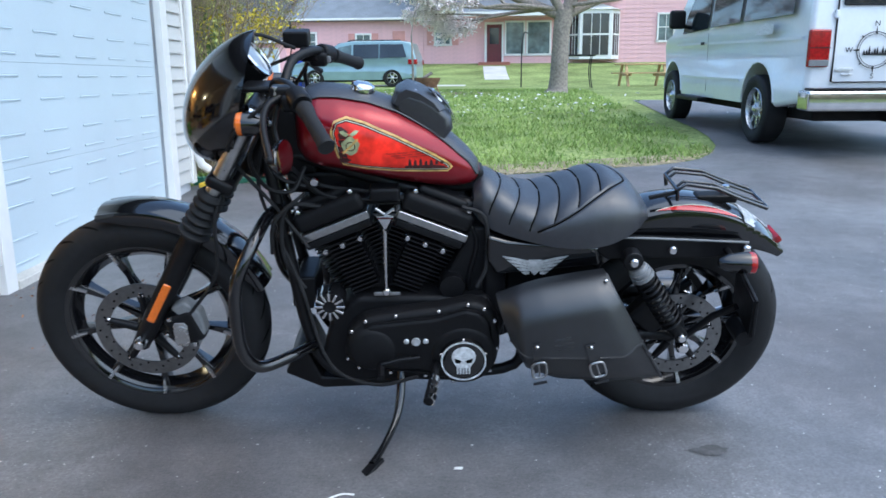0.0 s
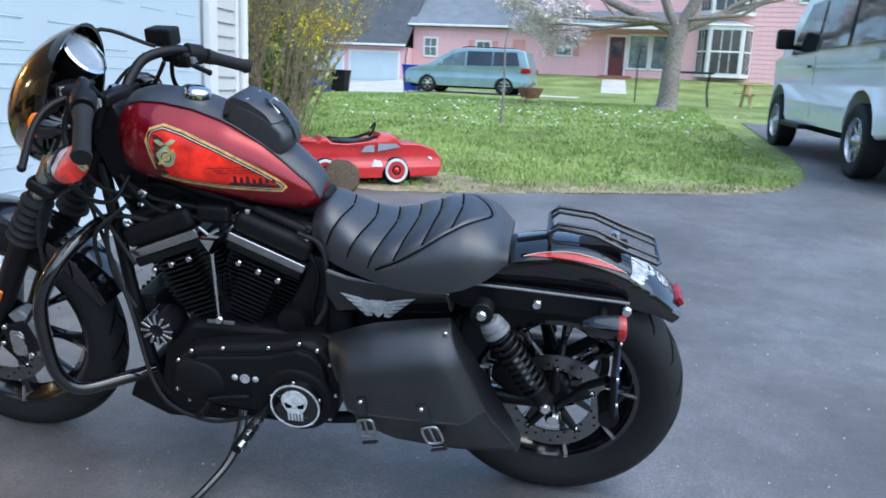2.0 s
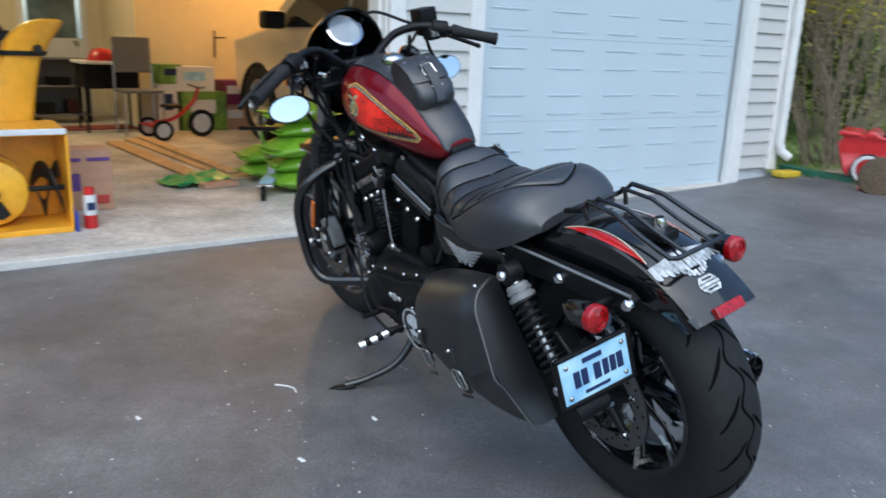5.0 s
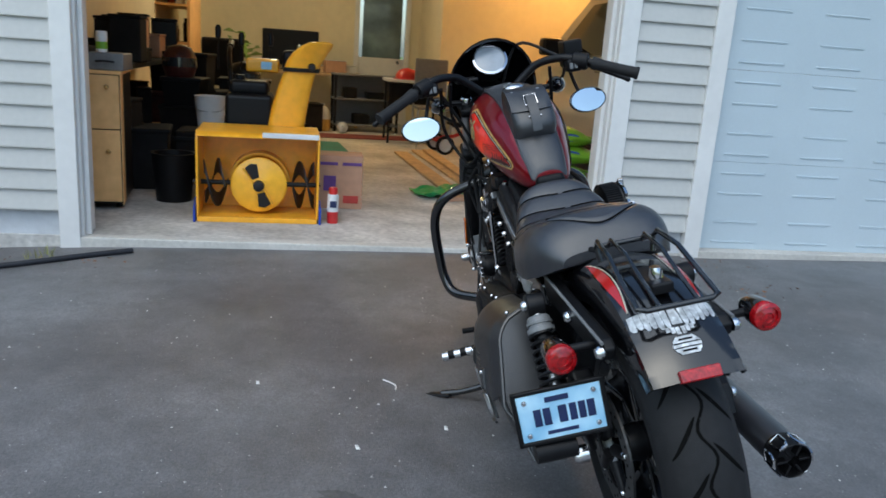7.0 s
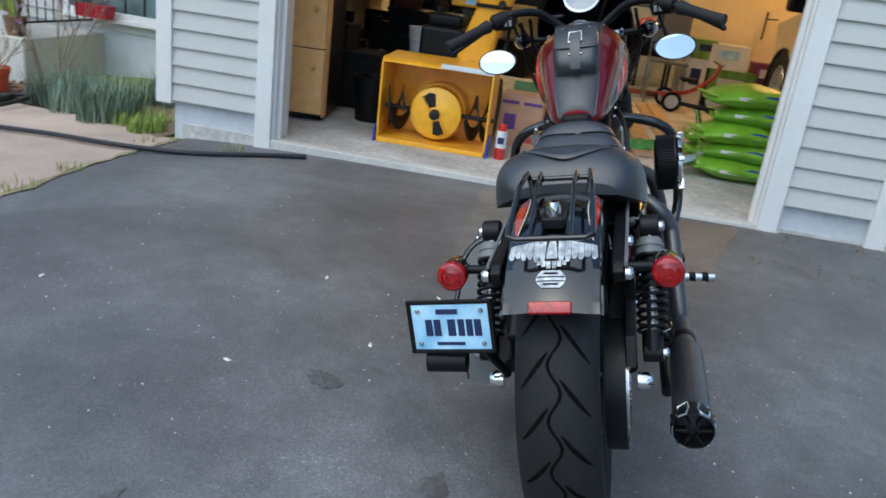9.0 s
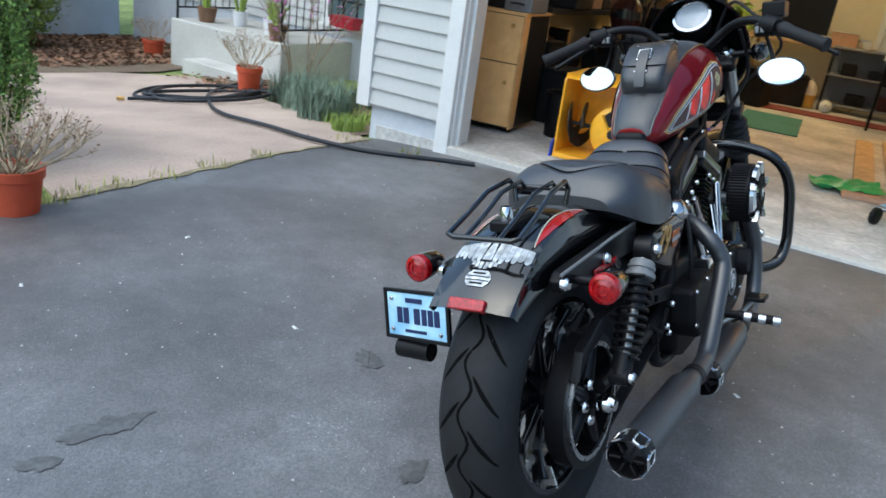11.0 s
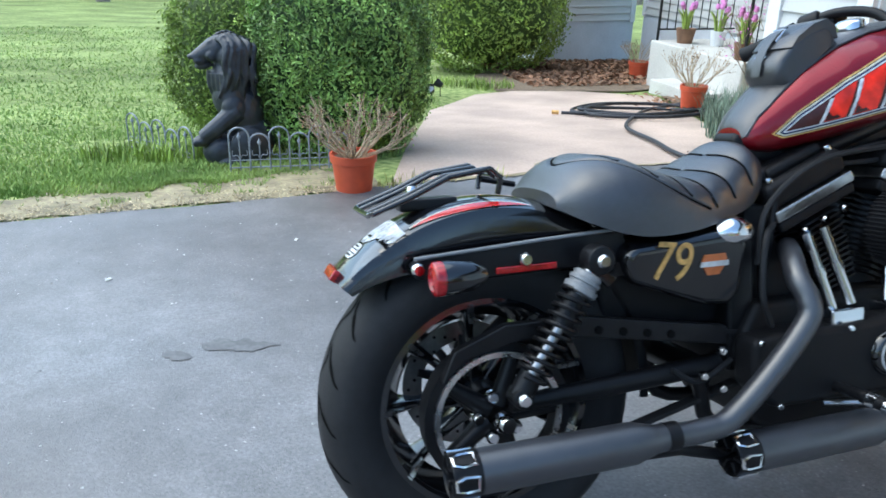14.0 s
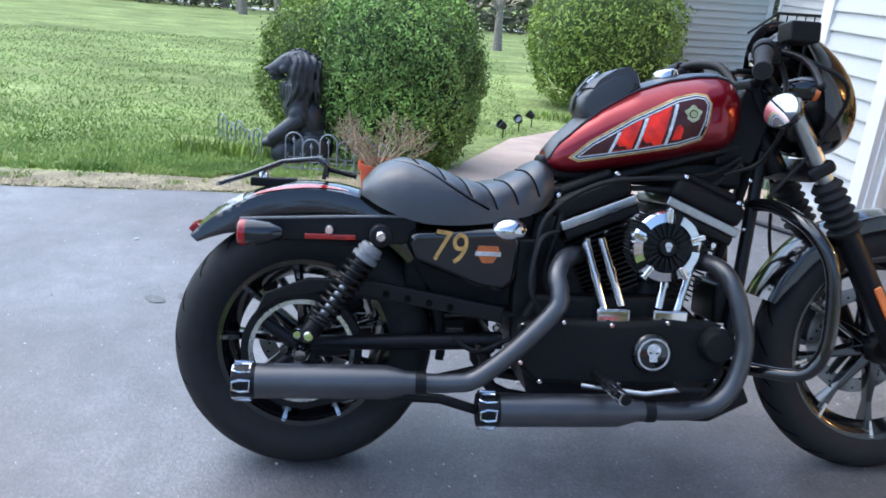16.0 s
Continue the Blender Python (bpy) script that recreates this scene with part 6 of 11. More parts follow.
def bag_skin(q, s, out=0.0):
    """A point of the bag's face, s metres down from the crest; the top rolls over."""
    t, f = bag_line(q)
    d = (f - t).normalized()
    full = 0.098 * (1 - 0.35 * (1 - step01(q, 0.0, 0.22))) * (1 - 0.10 * step01(q, 0.88, 1.0)) + 0.012 * math.sin(math.pi * q)
    r = 0.085
    if s < r:
        a = math.acos(max(-1.0, 1 - s / r))
        y, lift = full * math.sin(a) ** 0.9, math.cos(a)
    else:
        y, lift = full + 0.16 * (s - r), 0.0
    p = t + d * s
    return Vector((p.x - d.x * out * lift, 0.168 + y + out * (1 - 0.5 * lift), p.z - d.z * out * lift))


def bag_tuck(q, s, share=1.0):
    """How far the body falls back under the flap's lip."""
    t, f = bag_line(q)
    lip = (t.z - 0.376) / max(0.2, -(f - t).normalized().z)
    return Vector((0, -share * (0.012 * step01(s, lip - 0.015, lip + 0.01) + 0.42 * max(0, s - lip)), 0))


def bag_ring(q):
    t, f = bag_line(q)
    L = (f - t).length
    s0 = [0.085 * (1 - math.cos(a)) for a in span(0, math.pi / 2, 9)] + span(0.1, max(0.11, L - 0.03), 6)
    ring = [bag_skin(q, s) + bag_tuck(q, s) for s in s0]
    end = bag_skin(q, L - 0.008) + bag_tuck(q, L - 0.008)
    foot = bag_skin(q, L) + bag_tuck(q, L)
    return ring + [end + Vector((0, -0.006, 0)), foot + Vector((0, -0.022, 0)), Vector((f.x, 0.168, f.z)), Vector((t.x, 0.165, t.z))]


bag = part("saddlebag", loft([bag_ring(q) for q in span(0, 1, 25)]), BAGL, bike, "black leather saddlebag with two buckled straps", smooth=50)
lap = []
for q in span(-0.01, 1.005, 25):
    t, f = bag_line(q)
    edge = (t.z - 0.376 - 0.02 * (1 - step01(q, 0, 0.25)) - 0.03 * step01(q, 0.85, 1.0)) / max(0.2, -(f - t).normalized().z)
    ss = [0.085 * (1 - math.cos(a)) for a in span(0, math.pi / 2, 9)]
    ss = [s for s in ss if s < edge - 0.004] + span(min(0.09, edge - 0.002), edge, 13 - len([s for s in ss if s < edge - 0.004]))
    lap.append([bag_skin(q, s, 0.0065) for s in ss] + [bag_skin(q, s, 0.001) for s in ss[::-1]])
part("bag_flap", loft(lap), BAGL, bag, smooth=50)
part("flap_edge", tube([bag_skin(q, (bag_line(q)[0].z - 0.379 - 0.02 * (1 - step01(q, 0, 0.25)) - 0.03 * step01(q, 0.85, 1.0)) / max(0.2, -(bag_line(q)[1] - bag_line(q)[0]).normalized().z), 0.004) for q in span(0, 1, 40)], 0.0034, 6), BAGL, bag)
part("gusset_piping", tube([bag_skin(1.0, s, 0.002) + bag_tuck(1.0, s) for s in span(0.002, (bag_line(1.0)[1] - bag_line(1.0)[0]).length - 0.012, 24)], 0.0042, 6), BAGL, bag)
for q in (0.33, 0.70):
    t, f = bag_line(q)
    s0 = (t.z - 0.42) / -(f - t).normalized().z
    L = (f - t).length
    dq = 0.034
    on = lambda v, s, out: bag_skin(v, s, out) + bag_tuck(q, s, 0.7)
    rows = [[on(q - dq, s, 0.013), on(q + dq, s, 0.013), on(q + dq, s, 0.006), on(q - dq, s, 0.006)] for s in span(s0, min(L - 0.03, s0 + 0.12), 12)]
    part("bag_strap", loft(rows), BAGL, bag)
    c = on(q, s0 + 0.082, 0.0165)
    down = (on(q, s0 + 0.10, 0.0155) - on(q, s0 + 0.065, 0.0155)).normalized()
    side = (bag_skin(q + 0.02, s0 + 0.08, 0.0155) - bag_skin(q - 0.02, s0 + 0.08, 0.0155)).normalized()
    fr = [c + side * math.copysign(0.019 * abs(math.cos(g)) ** 0.5, math.cos(g)) + down * math.copysign(0.025 * abs(math.sin(g)) ** 0.5, math.sin(g)) for g in span(0, 5.95, 20)]
    part("bag_buckle", tube(fr, 0.0036, 8, closed=True), STEEL, bag, "antique steel buckle")
    part("buckle_pin", tube([c - down * 0.024, c + down * 0.022], 0.0025, 6), STEEL, bag)
    part("strap_keeper", tube([c + down * 0.045 - side * 0.018, c + down * 0.045 + side * 0.018], 0.004, 6), BAGL, bag)
    part("bag_stud", ball(0.006, Matrix.Translation(bag_skin(q, s0 + 0.008, 0.013))), CHROME, bag)
part("gusset_stud", ball(0.006, Matrix.Translation(bag_skin(0.975, 0.012, 0.01))), CHROME, bag)
for k in range(3):
    part("embossed_bar", tube([bag_skin(0.47 + 0.012 * abs(k - 1), 0.115 + 0.014 * k, 0.0065), bag_skin(0.60 - 0.012 * abs(k - 1), 0.115 + 0.014 * k, 0.0065)], 0.0022, 6), BAGL, bag)

# right: oil tank, cam cover, air cleaner, pushrods, exhaust
oil = part("oil_tank", slab([(0.255, 0.612), (0.49, 0.628), (0.505, 0.6), (0.50, 0.50), (0.475, 0.473), (0.42, 0.48), (0.26, 0.54), (0.24, 0.585)], -0.165, -0.07, 0.018, 3), BLACKP, bike, "gloss black oil tank with gold numerals")
num = lettering("79", 0.105)
num.transform(Matrix.Translation((0.34, -0.1665, 0.575)) @ pose(0, 0, 0, 0, 8, 0) @ Matrix.Diagonal((0.8, 1, 1, 1)))
part("numeral", num, GOLD, oil, "gold number 79")
part("shield_badge", slab([(0.405, 0.585), (0.45, 0.585), (0.455, 0.57), (0.44, 0.545), (0.415, 0.545), (0.4, 0.57)], -0.1675, -0.165), BADGE, oil, "small orange and white shield badge")
part("badge_bar", slab([(0.398, 0.572), (0.457, 0.572), (0.457, 0.562), (0.398, 0.562)], -0.169, -0.167), SILVER, oil)
oil.matrix_basis = Matrix.Translation((0, -0.165, 0.6)) @ pose(0, 0, 0, 8) @ Matrix.Translation((0, 0.165, -0.6))
part("oil_cap", lathe([(0, 0.02), (0.022, 0.018), (0.034, 0.006), (0.034, 0.0), (0, 0)], 22, Matrix.Translation((0.476, -0.150, 0.622)) @ pose(0, 0, 0, 50) @ Matrix.Diagonal((1.15, 0.8, 1, 1))), CHROME, oil, "chrome oil filler cap")
CAM = [(0.50, 0.415), (0.60, 0.425), (0.72, 0.42), (0.86, 0.43), (1.0, 0.42), (1.02, 0.36), (0.995, 0.285), (0.93, 0.268), (0.75, 0.268), (0.55, 0.272), (0.50, 0.32)]
camc = part("cam_cover", slab(CAM, -0.19, -0.12, 0.016, 3), WRINKLE, bike, "black cam cover with a round timer cover")
for x, z in CAM:
    q = (x + (0.76 - x) * 0.05, z + (0.345 - z) * 0.08)
    part("cover_bolt", bolt(0.0065, 0.006, Matrix.Translation((q[0], -0.189, q[1])) @ pose(0, 0, 0, 90)), CHROME, camc)
part("generator_cover", side_disc(0.975, -0.185, 0.375, [(0, 0.035), (0.034, 0.033), (0.042, 0.022), (0.044, 0), (0, 0)], 28, flip=True), WRINKLE, camc)
timer = part("timer_cover", side_disc(0.822, -0.185, 0.352, [(0, 0.02), (0.038, 0.019), (0.046, 0.014), (0.05, 0), (0, 0)], 32, flip=True), BLACKP, bike, "round timer cover with a pale emblem")
part("timer_ring", side_disc(0.822, -0.2045, 0.352, [(0.034, 0), (0.038, 0), (0.038, 0.002), (0.034, 0.002)], 36, flip=True), SILVER, timer)
badge(0.822, 0.355, -0.207, -0.205, 0.026, timer)
ac = part("air_cleaner", side_disc(0.805, -0.2, 0.61, [(0, 0), (0.07, 0.0), (0.085, 0.01), (0.085, 0.06), (0.088, 0.065), (0.06, 0.075), (0, 0.075)], 40, flip=True), SATIN, bike, "black and chrome round air cleaner")
pleats = bmesh.new()
for k in range(60):
    a = 2 * math.pi * k / 60
    tube([(0.805 + 0.087 * math.cos(a), -0.205, 0.61 + 0.087 * math.sin(a)), (0.805 + 0.087 * math.cos(a), -0.258, 0.61 + 0.087 * math.sin(a))], 0.0028, 5, bm=pleats)
part("filter_pleat", pleats, PLAST, ac)
for k in range(5):
    a0 = 2 * math.pi * k / 5 + 0.12
    seg = []
    arc = [a0 + 1.02 * j / 8 for j in range(9)]
    for a in arc:
        seg.append([(0.805 + r * math.cos(a), y, 0.61 + r * math.sin(a)) for r, y in ((0.064, -0.276), (0.064, -0.284), (0.086, -0.28), (0.09, -0.27))])
    part("chrome_segment", loft(seg), CHROME, ac, "chrome rim segment")
    a = 2 * math.pi * k / 5
    part("rim_bolt", box(-0.007, 0.007, -0.289, -0.27, 0.06, 0.098, 0.003), CHROME, ac, loc=Matrix.Translation((0.805, 0, 0.61)) @ Matrix.Rotation(a, 4, "Y"))
for k in range(20):
    part("ac_rib", box(-0.002, 0.002, -0.2835, -0.274, 0.028, 0.06, 0.0008), SATIN, ac, loc=Matrix.Translation((0.805, 0, 0.61)) @ Matrix.Rotation(2 * math.pi * k / 20, 4, "Y"))
part("ac_centre", side_disc(0.805, -0.275, 0.61, [(0, 0.014), (0.02, 0.013), (0.026, 0.0), (0, 0)], 24, flip=True), SATIN, ac)
badge(0.805, 0.612, -0.2905, -0.2885, 0.014, ac)
ac.matrix_basis = Matrix.Translation((0.805, -0.2, 0.61)) @ Matrix.Diagonal((0.88, 0.9, 0.88, 1)) @ Matrix.Translation((-0.805, 0.2, -0.61))
for a, b in (((0.665, -0.125, 0.60), (0.712, -0.15, 0.445)), ((0.70, -0.13, 0.61), (0.752, -0.155, 0.455)), ((0.87, -0.13, 0.56), (0.842, -0.155, 0.45)), ((0.94, -0.125, 0.61), (0.89, -0.15, 0.445))):
    a, b = Vector(a), Vector(b)
    pr = part("pushrod_tube", tube([a, b], 0.0105, 12), CHROME, bike, "chrome pushrod tube")
    part("pushrod_collar", tube([a + (b - a) * 0.45, a + (b - a) * 0.55], 0.013, 12), CHROME, pr)
for x0, x1, z in ((0.69, 0.77, 0.435), (0.825, 0.91, 0.435)):
    part("tappet_block", box(x0, x1, -0.175, -0.125, z - 0.02, z + 0.014, 0.005), CHROME, bike)


def exhaust(header, can, slots):
    ex = part("exhaust_pipe", tube(header, 0.0215, 18, 6), EXH, bike, "matte black exhaust pipe")
    a, b = Vector(can[0]), Vector(can[1])
    L = (b - a).length
    part("muffler", lathe([(0.0, 0), (0.024, 0.0), (0.025, 0.03), (0.037, 0.075), (0.038, L - 0.045), (0.034, L - 0.045), (0.0, L - 0.045)], 36, along(a, b)), EXH, ex, "matte black muffler")
    m = along(b - (b - a).normalized() * 0.05, b + (b - a))
    part("muffler_tip", lathe([(0.033, 0.0), (0.038, 0.0), (0.0395, 0.01), (0.0395, 0.046), (0.037, 0.05), (0.034, 0.046)], 36, m, closed=True), SATIN, ex)
    for k in range(slots):
        g = 2 * math.pi * k / slots
        ring = [(0.0402 * math.cos(g + da), 0.0402 * math.sin(g + da), z) for da, z in ((-0.28, 0.010), (-0.31, 0.032), (-0.2, 0.046), (0.2, 0.046), (0.31, 0.032), (0.28, 0.010))]
        part("tip_slot", tube(ring, 0.0034, 6, closed=True), CHROME, ex, loc=m)
        part("tip_blade", box(0.012, 0.034, -0.0025, 0.0025, 0.03, 0.048, 0.001), SATIN, ex, loc=m @ Matrix.Rotation(g, 4, "Z"))
    part("muffler_clamp", lathe([(0.0, -0.012), (0.026, -0.012), (0.026, 0.012), (0, 0.012)], 20, along(a, b)), SATIN, ex)
    return ex


exhaust([(0.66, -0.08, 0.565), (0.61, -0.15, 0.56), (0.582, -0.2, 0.53), (0.585, -0.225, 0.495), (0.575, -0.235, 0.455), (0.49, -0.24, 0.365), (0.405, -0.245, 0.298), (0.35, -0.248, 0.287), (0.27, -0.25, 0.287)],
        ((0.28, -0.248, 0.287), (-0.125, -0.240, 0.281)), 6)
exhaust([(0.95, -0.08, 0.56), (0.98, -0.15, 0.555), (1.0, -0.195, 0.52), (1.02, -0.215, 0.45), (1.03, -0.222, 0.38), (1.01, -0.225, 0.29), (0.965, -0.227, 0.24), (0.9, -0.228, 0.226), (0.80, -0.23, 0.225)],
        ((0.81, -0.23, 0.225), (0.41, -0.234, 0.222)), 6)
part("muffler_bracket", tube([(0.45, -0.2, 0.2), (0.33, -0.2, 0.235), (0.1, -0.2, 0.245)], 0.012, 8), SATIN, bike)
part("battery_box", box(0.24, 0.50, -0.07, 0.08, 0.42, 0.61, 0.015), PLAST, bike)
part("engine_mount", box(0.5, 0.56, -0.11, 0.11, 0.33, 0.6, 0.01), SATIN, bike)
part("inner_guard", fender_arc(RA, 0.342, 0.07, 100, -5, 0.02), PLAST, bike)
for pts in ([(0.6, -0.11, 0.62), (0.55, -0.15, 0.6), (0.53, -0.17, 0.5), (0.56, -0.16, 0.43)], [(0.98, 0.09, 0.72), (1.07, 0.12, 0.73), (1.09, 0.12, 0.6), (1.04, 0.13, 0.5)], [(0.9, -0.1, 0.76), (0.7, -0.12, 0.74), (0.57, -0.13, 0.66), (0.54, -0.14, 0.55)],
            [(0.62, 0.1, 0.72), (0.56, 0.11, 0.69), (0.555, 0.12, 0.56), (0.58, 0.13, 0.5)], [(0.5, -0.12, 0.36), (0.42, -0.13, 0.33), (0.36, -0.13, 0.36)]):
    part("hose_line", tube(pts, 0.006, 7, 6), RUBBER, bike)
for x, y, z in ((0.42, -0.14, 0.345), (0.46, -0.14, 0.39), (0.47, -0.13, 0.31), (0.52, -0.15, 0.33), (0.53, -0.15, 0.38)):
    part("frame_bolt", bolt(0.009, 0.012, Matrix.Translation((x, y, z)) @ pose(0, 0, 0, 90)), CHROME, bike)

# battery tray and loom behind the rear cylinder
bt = part("battery_box", box(0.475, 0.585, -0.07, 0.07, 0.42, 0.66, 0.015, 2), SATIN, bike, "black battery box under the seat")
part("battery_strap", box(0.515, 0.54, -0.074, 0.074, 0.415, 0.664, 0.004), PLAST, bt)
for k, (y, r) in enumerate(((-0.095, 0.008), (-0.08, 0.006), (0.085, 0.007))):
    part("cable", tube([(0.62, y, 0.70), (0.60 - 0.01 * k, y * 1.1, 0.62), (0.575 + 0.012 * k, y * 1.15, 0.52), (0.60, y, 0.43)], r, 8, 4), PLAST, bike)


# ---- vehicles ----
def car_body(outline, half, tumble, belt, top, round_x=(0, 0, 0), wheels=(), r=0):
    """A body from its side outline (x, z), narrowing above the belt and towards its ends."""
    own = slab(outline, -half, half)
    bmesh.ops.recalc_face_normals(own, faces=own.faces)
    low = min(z for x, z in outline)
    arch = lambda v: any(math.hypot(v.co.x - w, v.co.z - low) < r + 0.004 for w in wheels)
    rim = [e for e in own.edges if abs(e.verts[0].co.y - e.verts[1].co.y) < 1e-5 and not all(arch(v) or v.co.z < low + 0.004 for v in e.verts)]
    bmesh.ops.bevel(own, geom=rim, offset=min(0.05, belt * 0.06), segments=3, affect="EDGES", profile=0.5)
    for z in span(belt * 0.6, top, 7)[:-1]:
        bmesh.ops.bisect_plane(own, geom=own.verts[:] + own.edges[:] + own.faces[:], plane_co=(0, 0, z), plane_no=(0, 0, 1))
    for v in own.verts:
        v.co.y *= car_width(v.co.x, v.co.z, tumble, belt, top, round_x)
    return own


def car_width(x, z, tumble, belt, top, round_x):
    k = 1 - tumble * max(0, (z - belt) / (top - belt)) ** 1.3
    k *= 1 - 0.05 * max(0, (belt - z) / belt) ** 2
    x0, x1, d = round_x
    if d:
        k *= 1 - 0.10 * max(0, 1 - (x - x0) / d) ** 2 - 0.16 * max(0, 1 - (x1 - x) / d) ** 2
    return k


def with_arches(upper, bottom, wheels, r):
    """Closes an outline (given front to rear over the top) with a sill line that steps round the wheels."""
    pts = list(upper)
    for wx in sorted(wheels):
        pts.append((wx - r, bottom))
        pts += [(wx - r * math.cos(math.pi * k / 10), bottom + (r * 1.0) * math.sin(math.pi * k / 10)) for k in range(1, 10)]
        pts.append((wx + r, bottom))
    return pts


def road_wheel(parent, x, y, r, side, width=0.22, spokes=8, metal=ALU, rim=0.62):
    m = Matrix.Translation((x, y, r)) @ pose(0, 0, 0, -90 * side, 0, 0)
    w = width / 2
    e = part("wheel", lathe([(r * rim, -w * 0.8), (r * 0.9, -w), (r, -w * 0.75), (r, w * 0.75), (r * 0.95, w * 0.95), (r * 0.8, w), (r * rim, w * 0.8)], 36, closed=True), RUBBER, parent, loc=m)
    part("rim", lathe([(r * rim, w * 0.85), (r * rim * 0.97, w * 0.9), (r * rim * 0.9, w * 0.55), (r * rim * 0.88, -w * 0.5)], 36), metal, e, "silver wheel rim")
    disc = lathe([(0, w * 0.2), (r * rim * 0.3, w * 0.25), (r * rim * 0.32, -0.02), (r * rim * 0.9, -0.03)], 24)
    part("wheel_well", disc, SATIN, e)
    first = None
    for k in range(spokes):
        if first is None:
            first = part("spoke", box(r * rim * 0.18, r * rim * 0.93, -r * 0.062, r * 0.062, w * 0.3, w * 0.6, 0.008), metal, e)
        else:
            again(first, Matrix.Rotation(2 * math.pi * k / spokes, 4, "Z"))
    part("hub_cap", lathe([(r * rim * 0.34, w * 0.35), (r * rim * 0.32, w * 0.7), (r * rim * 0.12, w * 0.95), (0, w)], 16), metal, e)
    return e


def side_glass(name, parent, pts, half, args, material=GLASSD, lift=0.006):
    for s in (-1, 1):
        own = slab(pts, s * half, s * (half + 0.004))
        for v in own.verts:
            v.co.y = v.co.y * car_width(v.co.x, v.co.z, *args) + s * lift
        part(name, own, material, parent)


def cargo_van():
    van = thing("passenger_van", pose(4.17, 9.2, 0.262, 0, -1.3, 93.4), "white passenger van with chunky tyres on the driveway", "van")
    WB, half, rx = 3.4, 1.0, (-1.05, 4.3, 0.5)
    args = (0.14, 1.15, 2.25, rx)
    up = [(4.25, 0.5), (4.3, 0.8), (4.2, 1.15), (3.55, 1.30), (2.75, 2.1), (2.3, 2.25), (-0.85, 2.25), (-1.0, 2.1), (-1.05, 0.95), (-1.02, 0.5)]
    part("body", car_body(with_arches(up, 0.42, (0, WB), 0.47), half, *args, (0, WB), 0.47), WHITEP, van)
    part("underbody", box(-0.9, 4.1, -0.75, 0.75, 0.3, 0.62, 0.03), SKIRT, van)
    for x in (0, WB):
        for s in (-1, 1):
            road_wheel(van, x, s * 0.89, 0.375, s, 0.26, 8)
            part("wheel_arch", tube([(x - 0.47 * math.cos(a), s * 0.985, 0.42 + 0.47 * math.sin(a)) for a in span(0.1, 3.04, 14)], 0.012, 6), WHITEP, van)
    side_glass("side_window", van, [(-0.75, 1.36), (0.55, 1.34), (0.6, 1.92), (-0.7, 1.92)], half, args)
    side_glass("side_window", van, [(0.68, 1.34), (1.72, 1.32), (1.72, 1.92), (0.72, 1.92)], half, args)
    side_glass("side_window", van, [(1.85, 1.31), (2.95, 1.27), (2.85, 1.5), (2.5, 1.9), (1.87, 1.92)], half, args)
    side_glass("door_gap", van, [(1.78, 0.5), (1.785, 0.5), (1.785, 1.25), (1.78, 1.25)], half, args, GREYP, 0.002)
    side_glass("belt_line", van, [(-0.95, 1.105), (3.2, 1.105), (3.2, 1.135), (-0.95, 1.135)], half, args, WHITEP, 0.007)
    side_glass("belt_line", van, [(0.55, 0.655), (2.85, 0.655), (2.85, 0.685), (0.55, 0.685)], half, args, WHITEP, 0.007)
    side_glass("door_handle", van, [(1.9, 1.1), (2.05, 1.1), (2.05, 1.14), (1.9, 1.14)], half, args, SATIN, 0.008)
    side_glass("sticker", van, [(-0.35, 1.18), (0.12, 1.17), (0.12, 1.24), (-0.1, 1.3), (-0.35, 1.27)], half, args, SILVER, 0.004)
    for s in (-1, 1):
        part("running_board", box(1.75, 2.75, s * 0.9, s * 1.1, 0.36, 0.42, 0.015), PLAST, van, "dark ribbed running board")
        m = part("door_mirror", box(2.68, 2.82, s * 1.04, s * 1.26, 1.34, 1.60, 0.04), PLAST, van, "black door mirror")
        part("mirror_arm", tube([(2.8, s * 0.9, 1.36), (2.76, s * 1.1, 1.38)], 0.03, 8), PLAST, m)
        lamp = part("tail_light", box(-1.085, -1.02, s * 0.72, s * 0.93, 0.84, 1.2, 0.02), REDLENS, van, "tall red tail light")
        part("reverse_lens", box(-1.092, -1.08, s * 0.73, s * 0.92, 0.85, 0.91, 0.004), GREYP, lamp)
        part("lamp_seam", box(-1.088, -1.08, s * 0.725, s * 0.925, 1.02, 1.03, 0.001), SATIN, lamp)
        part("rear_window", box(-1.062, -1.03, s * 0.06, s * 0.62, 1.42, 1.86, 0.02), GLASSD, van)
        part("hinge", box(-1.075, -1.04, s * 0.66, s * 0.70, 1.3, 1.38, 0.01), WHITEP, van)
    part("bumper", box(-1.25, -1.0, -0.97, 0.97, 0.42, 0.62, 0.03), CHROME, van, "chrome rear step bumper")
    part("bumper_pad", box(-1.24, -1.0, -0.9, 0.9, 0.62, 0.64, 0.006), PLAST, van)
    part("tow_hitch", box(-1.2, -0.7, -0.06, 0.06, 0.3, 0.4, 0.01), SKIRT, van)
    part("door_gap", box(-1.058, -1.04, -0.006, 0.006, 0.7, 2.1), SKIRT, van)
    part("door_gap", box(-1.058, -1.04, 0.665, 0.675, 0.7, 2.1), SKIRT, van)
    part("door_gap", box(-1.058, -1.04, -0.66, 0.66, 0.69, 0.70), SKIRT, van)
    # round badge on the rear door, plain shapes only
    at = Matrix.Translation((-1.058, 0.28, 1.0)) @ pose(0, 0, 0, 0, -90, 0)
    ring = part("round_badge", lathe([(0.170, 0), (0.177, 0), (0.177, 0.004), (0.170, 0.004)], 40, at, closed=True), BLACKI, van, "black round emblem of plain shapes")
